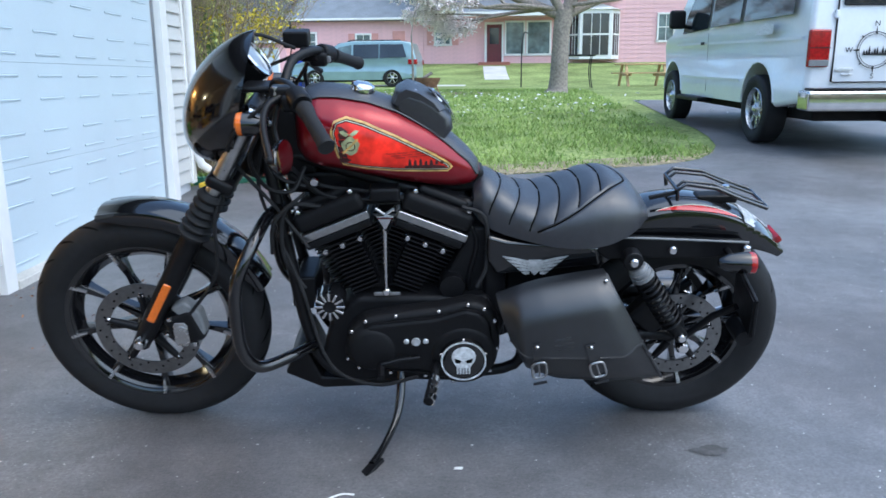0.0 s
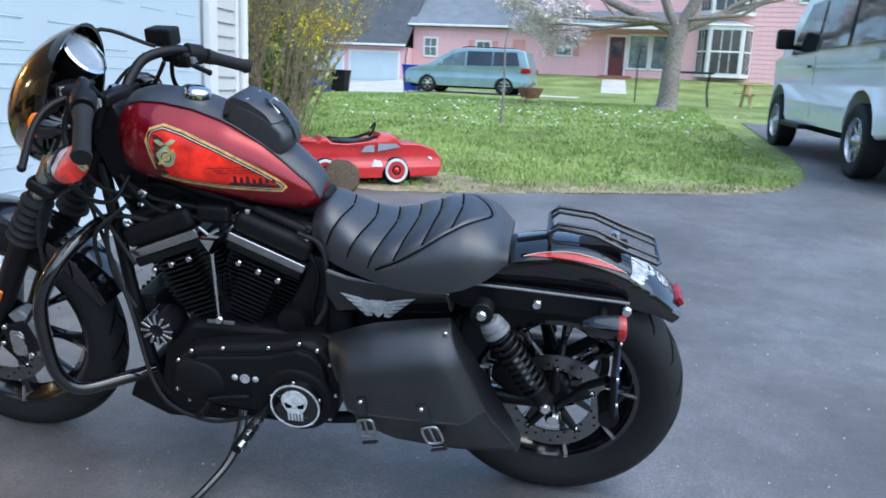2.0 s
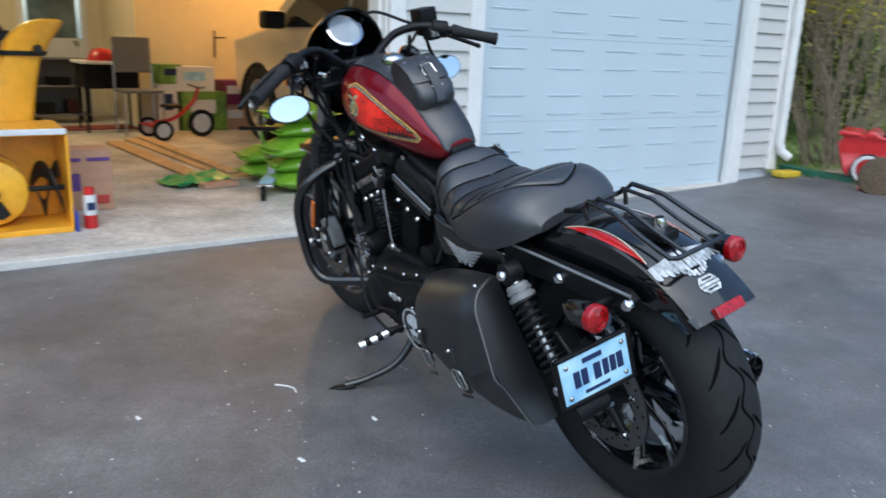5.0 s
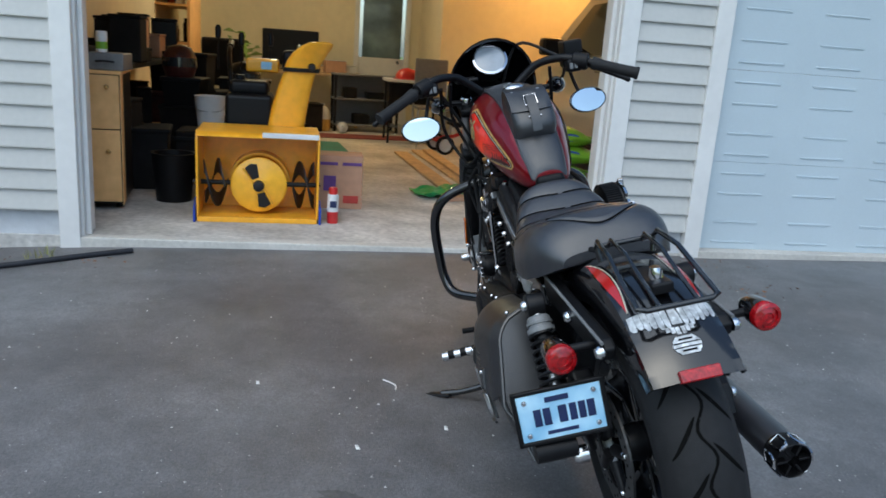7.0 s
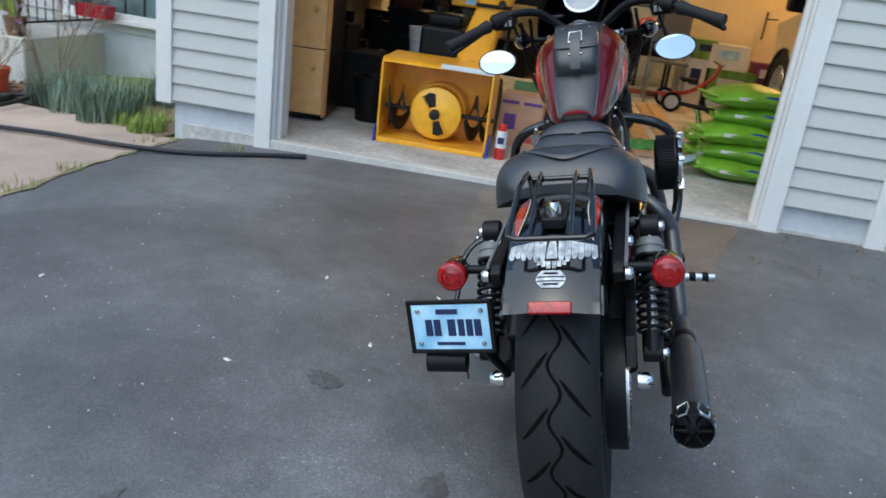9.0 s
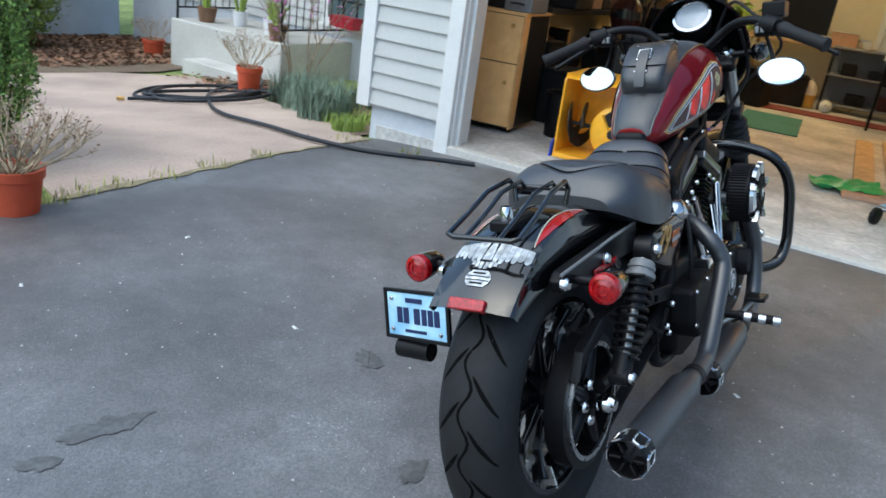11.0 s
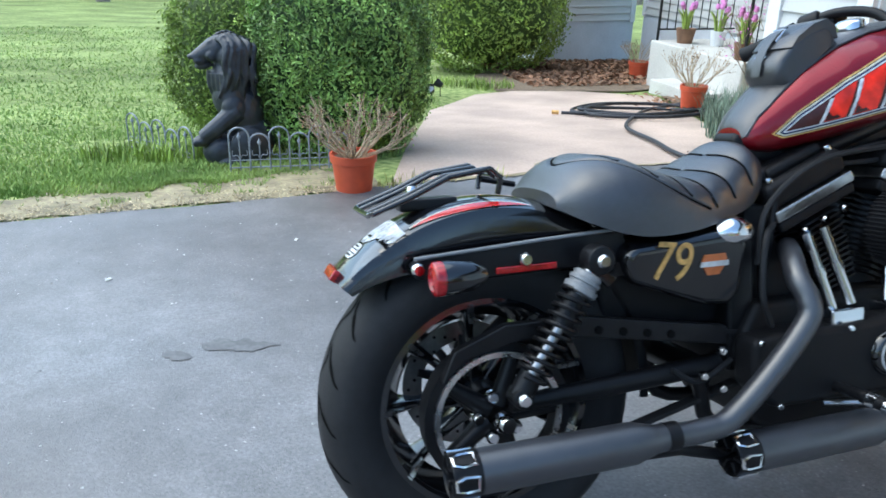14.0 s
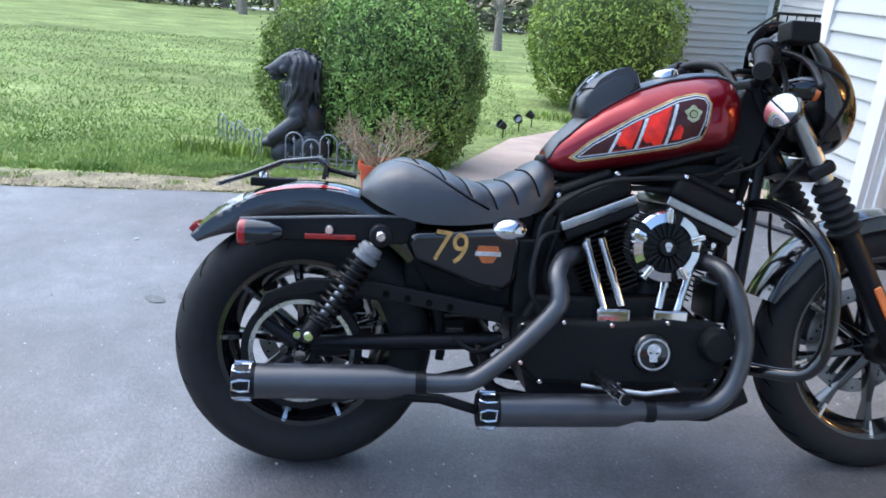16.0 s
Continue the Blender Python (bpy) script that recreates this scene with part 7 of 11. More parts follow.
    part("inner_ring", lathe([(0.150, 0), (0.154, 0), (0.154, 0.004), (0.150, 0.004)], 40, at, closed=True), BLACKI, ring)
    for k in range(8):
        a = k * math.pi / 4
        r0, r1 = (0.155, 0.225) if k % 2 == 0 else (0.17, 0.20)
        c, d = Vector((-1.058, 0.28, 1.0)), Vector((0, math.cos(a), math.sin(a)))
        w = Vector((0, -d.z, d.y)) * 0.011
        part("needle", loft([[c + d * r0 - w, c + d * r0 + w, c + d * r0 + Vector((-0.004, 0, 0))], [c + d * r1 - w * 0.1, c + d * r1 + w * 0.1, c + d * r1 + Vector((-0.003, 0, 0))]]), BLACKI, ring)
    for k in range(9):
        yy, h = 0.175 + k * 0.026, 0.055 + 0.03 * math.sin(k * 2.3)
        peak = slab([(yy - 0.014, 0.95), (yy + 0.014, 0.95), (yy + 0.008, 0.96 + h * 0.5), (yy, 0.96 + h), (yy - 0.008, 0.96 + h * 0.5)], 1.057, 1.061)
        peak.transform(Matrix(((0, -1, 0, 0), (1, 0, 0, 0), (0, 0, 1, 0), (0, 0, 0, 1))))
        part("peak", peak, BLACKI, ring)
    for ch, dy, dz in (("N", 0, 0.25), ("S", 0, -0.25), ("W", 0.25, 0), ("E", -0.25, 0)):
        let = lettering(ch, 0.07)
        let.transform(Matrix.Translation((-1.058, 0.28 + dy, 1.0 + dz)) @ Matrix.Rotation(radians(-90), 4, "Z"))
        part("letter", let, BLACKI, van)
    part("maker_badge", box(-1.062, -1.05, 0.47, 0.64, 0.80, 0.83, 0.003), SILVER, van)
    part("maker_badge", box(-1.062, -1.05, 0.47, 0.58, 0.76, 0.775, 0.003), SILVER, van)


def minivan():
    car = thing("minivan", pose(-3.6, 30.0, 0.66, 0, 0, 177), "teal silver minivan parked across the lawn", "minivan")
    WB, half, rx = 2.95, 0.96, (-0.85, 3.95, 0.5)
    args = (0.18, 0.95, 1.68, rx)
    up = [(3.9, 0.35), (3.95, 0.6), (3.75, 0.85), (2.95, 1.05), (2.0, 1.6), (1.5, 1.68), (-0.3, 1.68), (-0.7, 1.6), (-0.9, 1.0), (-0.9, 0.35)]
    part("body", car_body(with_arches(up, 0.27, (0, WB), 0.37), half, *args, (0, WB), 0.37), TEAL, car)
    part("underbody", box(-0.7, 3.7, -0.7, 0.7, 0.2, 0.5, 0.03), SKIRT, car)
    for x in (0, WB):
        for s in (-1, 1):
            road_wheel(car, x, s * 0.85, 0.335, s, 0.2, 6)
    side_glass("side_window", car, [(-0.55, 1.08), (0.45, 1.05), (0.45, 1.55), (-0.4, 1.55)], half, args)
    side_glass("side_window", car, [(0.5, 1.05), (1.45, 1.03), (1.45, 1.55), (0.5, 1.55)], half, args)
    side_glass("side_window", car, [(1.52, 1.03), (2.6, 1.02), (2.0, 1.45), (1.52, 1.54)], half, args, GLASSB)
    side_glass("trim_strip", car, [(-0.8, 0.42), (3.8, 0.42), (3.8, 0.46), (-0.8, 0.46)], half, args, CHROME)
    for s in (-1, 1):
        part("tail_light", box(-0.93, -0.6, s * 0.72, s * 0.925, 0.82, 1.0, 0.02), REDLENS, car)
        part("door_mirror", box(2.35, 2.5, s * 0.9, s * 1.12, 1.02, 1.18, 0.03), TEAL, car)
        part("roof_rail", tube([(-0.3, s * 0.68, 1.69), (1.5, s * 0.68, 1.72), (1.7, s * 0.68, 1.67)], 0.02, 6), SATIN, car)
        part("headlight", box(3.7, 3.9, s * 0.55, s * 0.82, 0.62, 0.78, 0.03), GAUGE, car)
    wind = loft([[(2.9, -0.8, 1.09), (2.9, 0.8, 1.09)], [(2.05, -0.66, 1.60), (2.05, 0.66, 1.60)], [(2.03, -0.66, 1.58), (2.03, 0.66, 1.58)], [(2.88, -0.8, 1.07), (2.88, 0.8, 1.07)]], closed=False, cap=False)
    part("windscreen", wind, GLASSD, car)


def far_suv():
    car = thing("silver_car", pose(-13.3, 31.3, ground_z(-13.3, 31.3), 0, 0, 172), "silver sport utility car parked near the far garage", "car")
    silver = mat("silver_car_paint", (0.40, 0.41, 0.42), 0.3, metal=0.4, var=0.05, coat=0.6)
    args = (0.18, 0.95, 1.7, (-0.8, 3.5, 0.5))
    up = [(3.4, 0.4), (3.5, 0.7), (3.2, 0.95), (2.5, 1.05), (1.8, 1.65), (-0.4, 1.7), (-0.75, 1.1), (-0.8, 0.4)]
    part("body", car_body(with_arches(up, 0.3, (0, 2.65), 0.38), 0.9, *args, (0, 2.65), 0.38), silver, car)
    for x in (0, 2.65):
        for s in (-1, 1):
            road_wheel(car, x, s * 0.8, 0.34, s, 0.2, 6)
    side_glass("side_window", car, [(-0.5, 1.1), (0.7, 1.08), (0.7, 1.55), (-0.35, 1.55)], 0.9, args)
    side_glass("side_window", car, [(0.8, 1.08), (2.2, 1.06), (1.7, 1.52), (0.8, 1.55)], 0.9, args)
    part("rear_window", box(-0.76, -0.62, -0.62, 0.62, 1.12, 1.5, 0.02), GLASSD, car)
    part("bumper", box(-0.93, -0.78, -0.82, 0.82, 0.42, 0.62, 0.04), GREYP, car)
    for s in (-1, 1):
        part("tail_light", box(-0.84, -0.70, s * 0.70, s * 0.895, 0.85, 1.12, 0.02), REDLENS, car)
        part("roof_rail", tube([(-0.3, s * 0.62, 1.70), (-0.2, s * 0.62, 1.77), (1.5, s * 0.62, 1.75), (1.6, s * 0.62, 1.68)], 0.02, 6), PLAST, car)


cargo_van()
minivan()
far_suv()


def toy_car():
    """The red ride-on toy, wheels touching the edge of the drive."""
    a, b = Vector((-1.60, 6.69, 0)), Vector((-1.03, 7.015, 0))
    ang = math.degrees(math.atan2(b.y - a.y, b.x - a.x))
    n = Vector((-math.sin(radians(ang)), math.cos(radians(ang)), 0))
    o = a + n * 0.23
    toy = thing("toy_car", pose(o.x, o.y, ground_z(o.x, o.y) - 0.01, 0, -1.5, ang) @ Matrix.Diagonal((0.98, 0.96, 1.03, 1)), "red plastic ride-on toy car with white-ringed wheels", "toy car")
    half = 0.26
    args = (0.22, 0.24, 0.46, (-0.18, 1.07, 0.3))
    up = [(1.04, 0.06), (1.085, 0.13), (1.075, 0.215), (1.01, 0.29), (0.87, 0.34), (0.70, 0.345), (0.63, 0.415), (0.51, 0.43), (0.46, 0.37), (0.2, 0.345), (0.06, 0.355), (0.03, 0.39), (-0.02, 0.395), (-0.05, 0.36), (-0.19, 0.36), (-0.23, 0.29), (-0.17, 0.09)]
    part("body", car_body(with_arches(up, 0.055, (0, 0.645), 0.135), half, *args, (0, 0.645), 0.135), REDP, toy)
    for x in (0, 0.645):
        for s in (-1, 1):
            m = Matrix.Translation((x, s * 0.22, 0.115)) @ pose(0, 0, 0, -90 * s, 0, 0)
            w = part("wheel", lathe([(0, -0.045), (0.11, -0.045), (0.115, -0.03), (0.115, 0.035), (0.105, 0.045), (0.075, 0.047), (0, 0.04)], 28), PLAST, toy, loc=m)
            part("white_ring", lathe([(0.078, 0.045), (0.104, 0.045), (0.102, 0.052), (0.08, 0.052)], 28, closed=True), MATTEW, w, "white tyre ring")
            part("rim", lathe([(0.078, 0.046), (0.06, 0.05), (0.03, 0.04), (0.012, 0.055), (0, 0.056)], 20), REDP, w)
    for s in (-1, 1):
        part("spoiler_post", box(-0.17, -0.09, s * 0.16 - 0.012, s * 0.16 + 0.012, 0.33, 0.385, 0.005), REDP, toy)
        part("side_rail", tube([(0.48, s * 0.2, 0.405), (0.28, s * 0.215, 0.352), (0.08, s * 0.205, 0.365)], 0.014, 8, 4), PLAST, toy, "black cockpit edge")
        part("pale_patch", slab([(0.42, 0.15), (0.52, 0.15), (0.5, 0.2), (0.44, 0.21)], s * half * 1.0, s * (half + 0.004)), MATTEW, toy)
        part("side_window", slab([(0.32, 0.275), (0.44, 0.275), (0.44, 0.335), (0.36, 0.325)], s * (half - 0.012), s * (half + 0.003)), GAUGE, toy, "pale side window")
        part("front_window", slab([(0.47, 0.28), (0.68, 0.315), (0.64, 0.345), (0.48, 0.345)], s * (half - 0.02), s * (half + 0.002)), GAUGE, toy, "pale wrapped windscreen corner")
        part("headlight", ball(1, Matrix.Translation((0.98, s * 0.215, 0.21)) @ pose(0, 0, 0, 0, 20, -s * 30) @ Matrix.Diagonal((0.045, 0.012, 0.013, 1))), MATTEW, toy)
    part("spoiler", slab([(-0.23, 0.355), (-0.08, 0.35), (-0.06, 0.37), (-0.22, 0.392)], -0.24, 0.24, 0.008), REDP, toy)
    part("windscreen", loft([[(0.712, -0.19, 0.35), (0.712, 0.19, 0.35)], [(0.642, -0.16, 0.416), (0.642, 0.16, 0.416)], [(0.632, -0.16, 0.41), (0.632, 0.16, 0.41)], [(0.697, -0.19, 0.345), (0.697, 0.19, 0.345)]], closed=False, cap=False), GAUGE, toy, "pale windscreen band")
    part("seat_well", box(0.08, 0.44, -0.16, 0.16, 0.33, 0.362, 0.01), PLAST, toy)
    part("steering_wheel", tube([(0.47 + 0.03 * math.sin(t), 0.06 * math.cos(t), 0.45 + 0.055 * math.sin(t)) for t in span(0, 5.9, 14)], 0.01, 6), PLAST, toy)
    part("bumper", tube([(0.97, -0.2, 0.09), (1.06, -0.1, 0.095), (1.075, 0, 0.095), (1.06, 0.1, 0.095), (0.97, 0.2, 0.09)], 0.03, 8, 4), REDP, toy)
    disc = lathe([(0, 0), (0.14, 0.0), (0.155, 0.02), (0.14, 0.05), (0.05, 0.065), (0, 0.06)], 26)
    for v in disc.verts:
        v.co += Vector((0.01, 0.01, 0.008)) * noise.noise(v.co * 30)
    c = a + Vector((0.2, -0.13, 0))
    tagged(part("burlap_disc", disc, mat("burlap", (0.085, 0.058, 0.036), 0.95, var=0.4, scale=60, bump=1.0, bscale=80), loc=Matrix.Translation((c.x, c.y, 0.205)) @ Matrix.Rotation(radians(ang), 4, "Z") @ pose(0, 0, 0, 72, 0, 0)), "round brown burlap disc leaning on the toy car", "burlap disc")
    p = thing("plant_pot", pose(a.x + 0.04, a.y - 0.07, 0.085, 90, 0, ang + 20), "small red pot lying against the toy car", "pot")
    part("pot", lathe([(0, 0), (0.055, 0), (0.07, 0.1), (0.076, 0.104), (0.076, 0.13), (0.07, 0.13), (0.066, 0.1), (0.05, 0.01), (0, 0.01)], 24), TERRA, p)


toy_car()
board = box(0, 0.74, -0.05, 0.05, -0.02, 0.05, 0.006)
tagged(part("green_board", board, mat("green_paint", (0.03, 0.14, 0.085), 0.5, var=0.15), loc=pose(-2.42, 6.78, ground_z(-2.2, 6.76) + 0.012, 0, 0, -4)), "green painted board lying along the bed edge", "board")
tagged(part("splash_block", box(-0.1, 0.12, -0.06, 0.06, 0, 0.05, 0.012), mat("yellow_plastic", (0.6, 0.42, 0.03), 0.5), loc=pose(-2.20, 6.55, ground_z(-2.2, 6.55) + 0.008, 0, 0, 90)), "small yellow plastic block by the downspout", "block")


# ---- plants ----
def grow(bm, p, d, length, r, depth, rng, tips, spread=0.55, up=0.15, kids=(2, 4), shrink_by=0.68):
    """A limb that bends and forks; tips collects where twigs end."""
    pts, q = [p.copy()], p.copy()
    dd = d.normalized()
    for _ in range(3):
        dd = (dd + Vector((rng.uniform(-1, 1), rng.uniform(-1, 1), rng.uniform(-0.6, 1) * up * 3)) * 0.18).normalized()
        q = q + dd * (length / 3)
        pts.append(q.copy())
    tube(pts, [r, r * 0.88, r * 0.78, r * 0.62], 8 if r > 0.03 else 4, 0, bm=bm)
    if depth == 0:
        tips += [(a.copy(), dd.copy()) for a in pts[1:]]
        return
    if depth == 1:
        tips.append((pts[2].copy(), dd.copy()))
    n = rng.randint(*kids)
    for k in range(n):
        start = pts[-1] if k < 2 else pts[2]
        e = (dd + dd.orthogonal().normalized().lerp(Vector((rng.uniform(-1, 1), rng.uniform(-1, 1), rng.uniform(-0.3, 1))), 0.85) * spread * 1.6).normalized()
        grow(bm, start, e, length * shrink_by * rng.uniform(0.75, 1.15), r * 0.58, depth - 1, rng, tips, spread, up, kids, shrink_by)


def blossom_tree():
    rng = random.Random(4)
    t = thing("blossom_tree", Matrix.Translation((1.75, 19.8, ground_z(1.75, 19.8) - 0.05)), "old spreading tree with pale pink blossom and grey bark", "tree")
    trunk = tube([(0, 0, 0), (0.02, 0, 0.22), (0.05, 0, 1.2), (0.10, 0, 2.0)], [0.36, 0.235, 0.20, 0.23], 16, 4)
    for v in trunk.verts:
        v.co += Vector((noise.noise(v.co * 5), noise.noise(v.co * 5 + Vector((3, 1, 2))), 0)) * 0.03
    part("trunk", trunk, BARK, t)
    tips, limbs = [], bmesh.new()
    for d, L, r in (((-1.0, 0.1, 0.45), 1.9, 0.13), ((0.5, -0.2, 1.0), 1.9, 0.15), ((-0.4, -0.5, 1.0), 1.7, 0.12), ((1.0, 0.4, 0.55), 1.6, 0.12), ((0.2, 0.8, 0.9), 1.6, 0.11)):
        grow(limbs, Vector((0.10, 0, 1.85)), Vector(d), L, r, 4, rng, tips, 0.5, -0.05, (2, 3), 0.74)
    for d, L, z in (((-1.0, -0.15, 0.10), 1.9, 2.0), ((-1.0, 0.3, 0.0), 1.7, 2.05), ((-0.9, -0.5, 0.12), 1.5, 2.0), ((1.0, -0.3, 0.12), 1.4, 2.1)):
        grow(limbs, Vector((0.08, 0, z)), Vector(d), L, 0.06, 3, rng, tips, 0.42, -0.14, (2, 3), 0.66)
    part("limb", limbs, BARK, t)
    keep = [tp for tp in tips if rng.random() < 0.85]

    def place(r):
        c, d = keep[r.randrange(len(keep))]
        return c + Vector((r.gauss(0, 0.10), r.gauss(0, 0.10), r.gauss(0, 0.09))), Vector((0, 0, 1))
    part("blossom", scatter_leaves(30000, place, 0.058, rng), BLOSSOM, t, "pale pink blossom", smooth=0)


def bare_tree(base, height, seed, twig=BARK, name="bare_tree", label="bare grey tree at the far lawn edge", depth=4):
    rng = random.Random(seed)
    x, y = base
    t = thing(name, Matrix.Translation((x, y, ground_z(x, y) - 0.05)), label, "tree", "trees beyond the lawn")
    part("trunk", tube([(0, 0, 0), (0.03, 0.02, height * 0.15), (0, 0, height * 0.32)], [height * 0.028, height * 0.02, height * 0.017], 8, 3), twig, t)
    tips, limbs = [], bmesh.new()
    for k in range(4):
        a = k * 1.7 + rng.random()
        grow(limbs, Vector((0, 0, height * (0.2 + 0.035 * k))), Vector((0.7 * math.cos(a), 0.7 * math.sin(a), 1)), height * 0.27, height * 0.011, depth - 1, rng, tips, 0.45, 0.2, (2, 3), 0.7)
    part("limb", limbs, twig, t)
    return t, tips


def shrub(name, x, y, r, h, count, size, material, seed, label, core, squash=0.85, lumps=0.13, z0=0.0, category="bush", ry=None):
    """A dense clipped bush: a core painted shade-dark inside and many small leaves near an uneven surface."""
    rng = random.Random(seed)
    ry = ry or r
    t = thing(name, Matrix.Translation((x, y, ground_z(x, y) + z0)), label, category)
    off = Vector((seed * 3.1, seed * 1.7, seed))

    def surface(d):
        k = 1 + lumps * noise.noise(d * 2.2 + off) + lumps * 0.7 * noise.noise(d * 6 + off)
        e = (abs(d.x) ** 2.6 + abs(d.y) ** 2.6 + abs(d.z) ** 2.6) ** (-1 / 2.6)
        return Vector((d.x * r * e * k, d.y * ry * e * k, h * 0.5 + d.z * h * 0.5 * e * (1 + (k - 1) * 0.8)))

    def place(g):
        while True:
            d = Vector((g.gauss(0, 1), g.gauss(0, 1), g.gauss(0, 1))).normalized()
            if d.z > -0.93:
                break
        p = surface(d)
        c = Vector((0, 0, h * 0.5))
        return c + (p - c) * (1 - abs(g.gauss(0, 0.055)) + 0.045 * g.random() + (0.09 * g.random() ** 2 if noise.noise(d * 14 + off) > 0.12 else 0)), d
    # solid core in darkened leaf colour, painted for the shade between leaves
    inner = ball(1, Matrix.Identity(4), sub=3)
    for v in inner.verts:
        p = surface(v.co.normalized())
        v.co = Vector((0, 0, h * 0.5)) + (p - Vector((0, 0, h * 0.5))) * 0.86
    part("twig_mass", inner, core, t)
    part("foliage", scatter_leaves(count, place, size, rng), material, t, smooth=0)
    return t


# leaf colours darkened for the bush cores, inner shade included
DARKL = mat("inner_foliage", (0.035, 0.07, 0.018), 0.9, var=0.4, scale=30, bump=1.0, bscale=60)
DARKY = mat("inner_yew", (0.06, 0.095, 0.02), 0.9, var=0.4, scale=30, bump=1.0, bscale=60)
blossom_tree()
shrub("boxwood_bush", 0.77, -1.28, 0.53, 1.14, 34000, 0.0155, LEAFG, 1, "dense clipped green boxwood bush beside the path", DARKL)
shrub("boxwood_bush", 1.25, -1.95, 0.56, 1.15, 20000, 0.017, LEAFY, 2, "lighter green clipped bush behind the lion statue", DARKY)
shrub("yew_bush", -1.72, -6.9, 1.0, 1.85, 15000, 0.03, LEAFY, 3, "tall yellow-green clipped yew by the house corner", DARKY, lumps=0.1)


def twiggy_bush(name, x, y, w, h, stems, seed, label, leaf, leaves, z0=0.0, size=0.022):
    rng = random.Random(seed)
    t = thing(name, Matrix.Translation((x, y, ground_z(x, y) + z0)), label, "bush")
    wood, tips = bmesh.new(), []
    for k in range(stems):
        a = rng.uniform(0, 6.28)
        b = Vector((math.cos(a), math.sin(a), 0)) * rng.uniform(0, w * 0.28)
        grow(wood, b, Vector((math.cos(a) * 0.35, math.sin(a) * 0.35, 1.2)), h * rng.uniform(0.32, 0.48), 0.0085, 3, rng, tips, 0.32, 0.3, (2, 3), 0.72)
    part("stem", wood, TWIG, t)

    def place(g):
        c, d = tips[g.randrange(len(tips))]
        return c + Vector((g.gauss(0, 0.05), g.gauss(0, 0.05), g.gauss(0, 0.06))), d
    part("leaf_bud", scatter_leaves(leaves, place, size, rng), leaf, t, smooth=0)
    return t, tips


tw, tips = twiggy_bush("budding_bush", -2.6, 7.75, 1.3, 2.5, 56, 7, "tall twiggy bush with olive buds beside the garage", LEAFO, 11000, size=0.015)
rng = random.Random(11)
low = [p for p in tips if p[0].z < 1.5]
part("yellow_bloom", scatter_leaves(1400, lambda g: (low[g.randrange(len(low))][0] + Vector((g.gauss(-0.15, 0.1), g.gauss(0, 0.08), g.gauss(0, 0.08))), Vector((0, 0, 1))), 0.026, rng),
     mat("yellow_petal", (0.62, 0.50, 0.03), 0.6, island=0.25), tw, "yellow early blossom", smooth=0)
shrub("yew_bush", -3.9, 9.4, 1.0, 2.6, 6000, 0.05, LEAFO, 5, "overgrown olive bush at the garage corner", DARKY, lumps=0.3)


def potted(name, x, y, r0, r1, h, label, seed, plant_w, plant_h, stems=22):
    rng = random.Random(seed)
    t = thing(name, Matrix.Translation((x, y, ground_z(x, y) + (0.006 if y > -0.2 else 0.02))), label, "potted plant")
    part("pot", lathe([(0, 0), (r0, 0), (r0 + (r1 - r0) * 0.8, h * 0.78), (r1 + 0.004, h * 0.80), (r1 + 0.006, h), (r1 - 0.006, h), (r1 - 0.012, h * 0.88), (0, h * 0.88)], 32), TERRA, t)
    part("soil", lathe([(0, h * 0.9), (r1 - 0.013, h * 0.885)], 20), SOIL, t)
    wood, tips = bmesh.new(), []
    for k in range(stems):
        a = rng.uniform(0, 6.28)
        b = Vector((math.cos(a), math.sin(a), 0)) * rng.uniform(0, r1 * 0.6) + Vector((0, 0, h * 0.86))
        grow(wood, b, Vector((math.cos(a) * plant_w, math.sin(a) * plant_w, plant_h * rng.uniform(0.5, 1.2))), plant_h * 0.42, 0.0045, 2, rng, tips, 0.45, 0.25, (2, 3), 0.7)
    part("dry_stem", wood, DRY, t)
    part("seed_head", scatter_leaves(stems * 10, lambda g: (tips[g.randrange(len(tips))][0], Vector((0, 0, 1))), 0.010, rng), DEADLEAF, t, smooth=0)
    return t


potted("plant_pot", 0.80, -0.06, 0.085, 0.108, 0.18, "terracotta red pot with a dry twiggy plant", 21, 0.42, 0.37, 38)
potted("plant_pot", -2.5, -2.75, 0.09, 0.115, 0.22, "red pot with a brown dried plant on the path", 22, 0.3, 0.42, 22)
potted("plant_pot", -3.3, -5.5, 0.10, 0.125, 0.2, "red pot with dried stems among dead leaves", 23, 0.3, 0.36, 18)


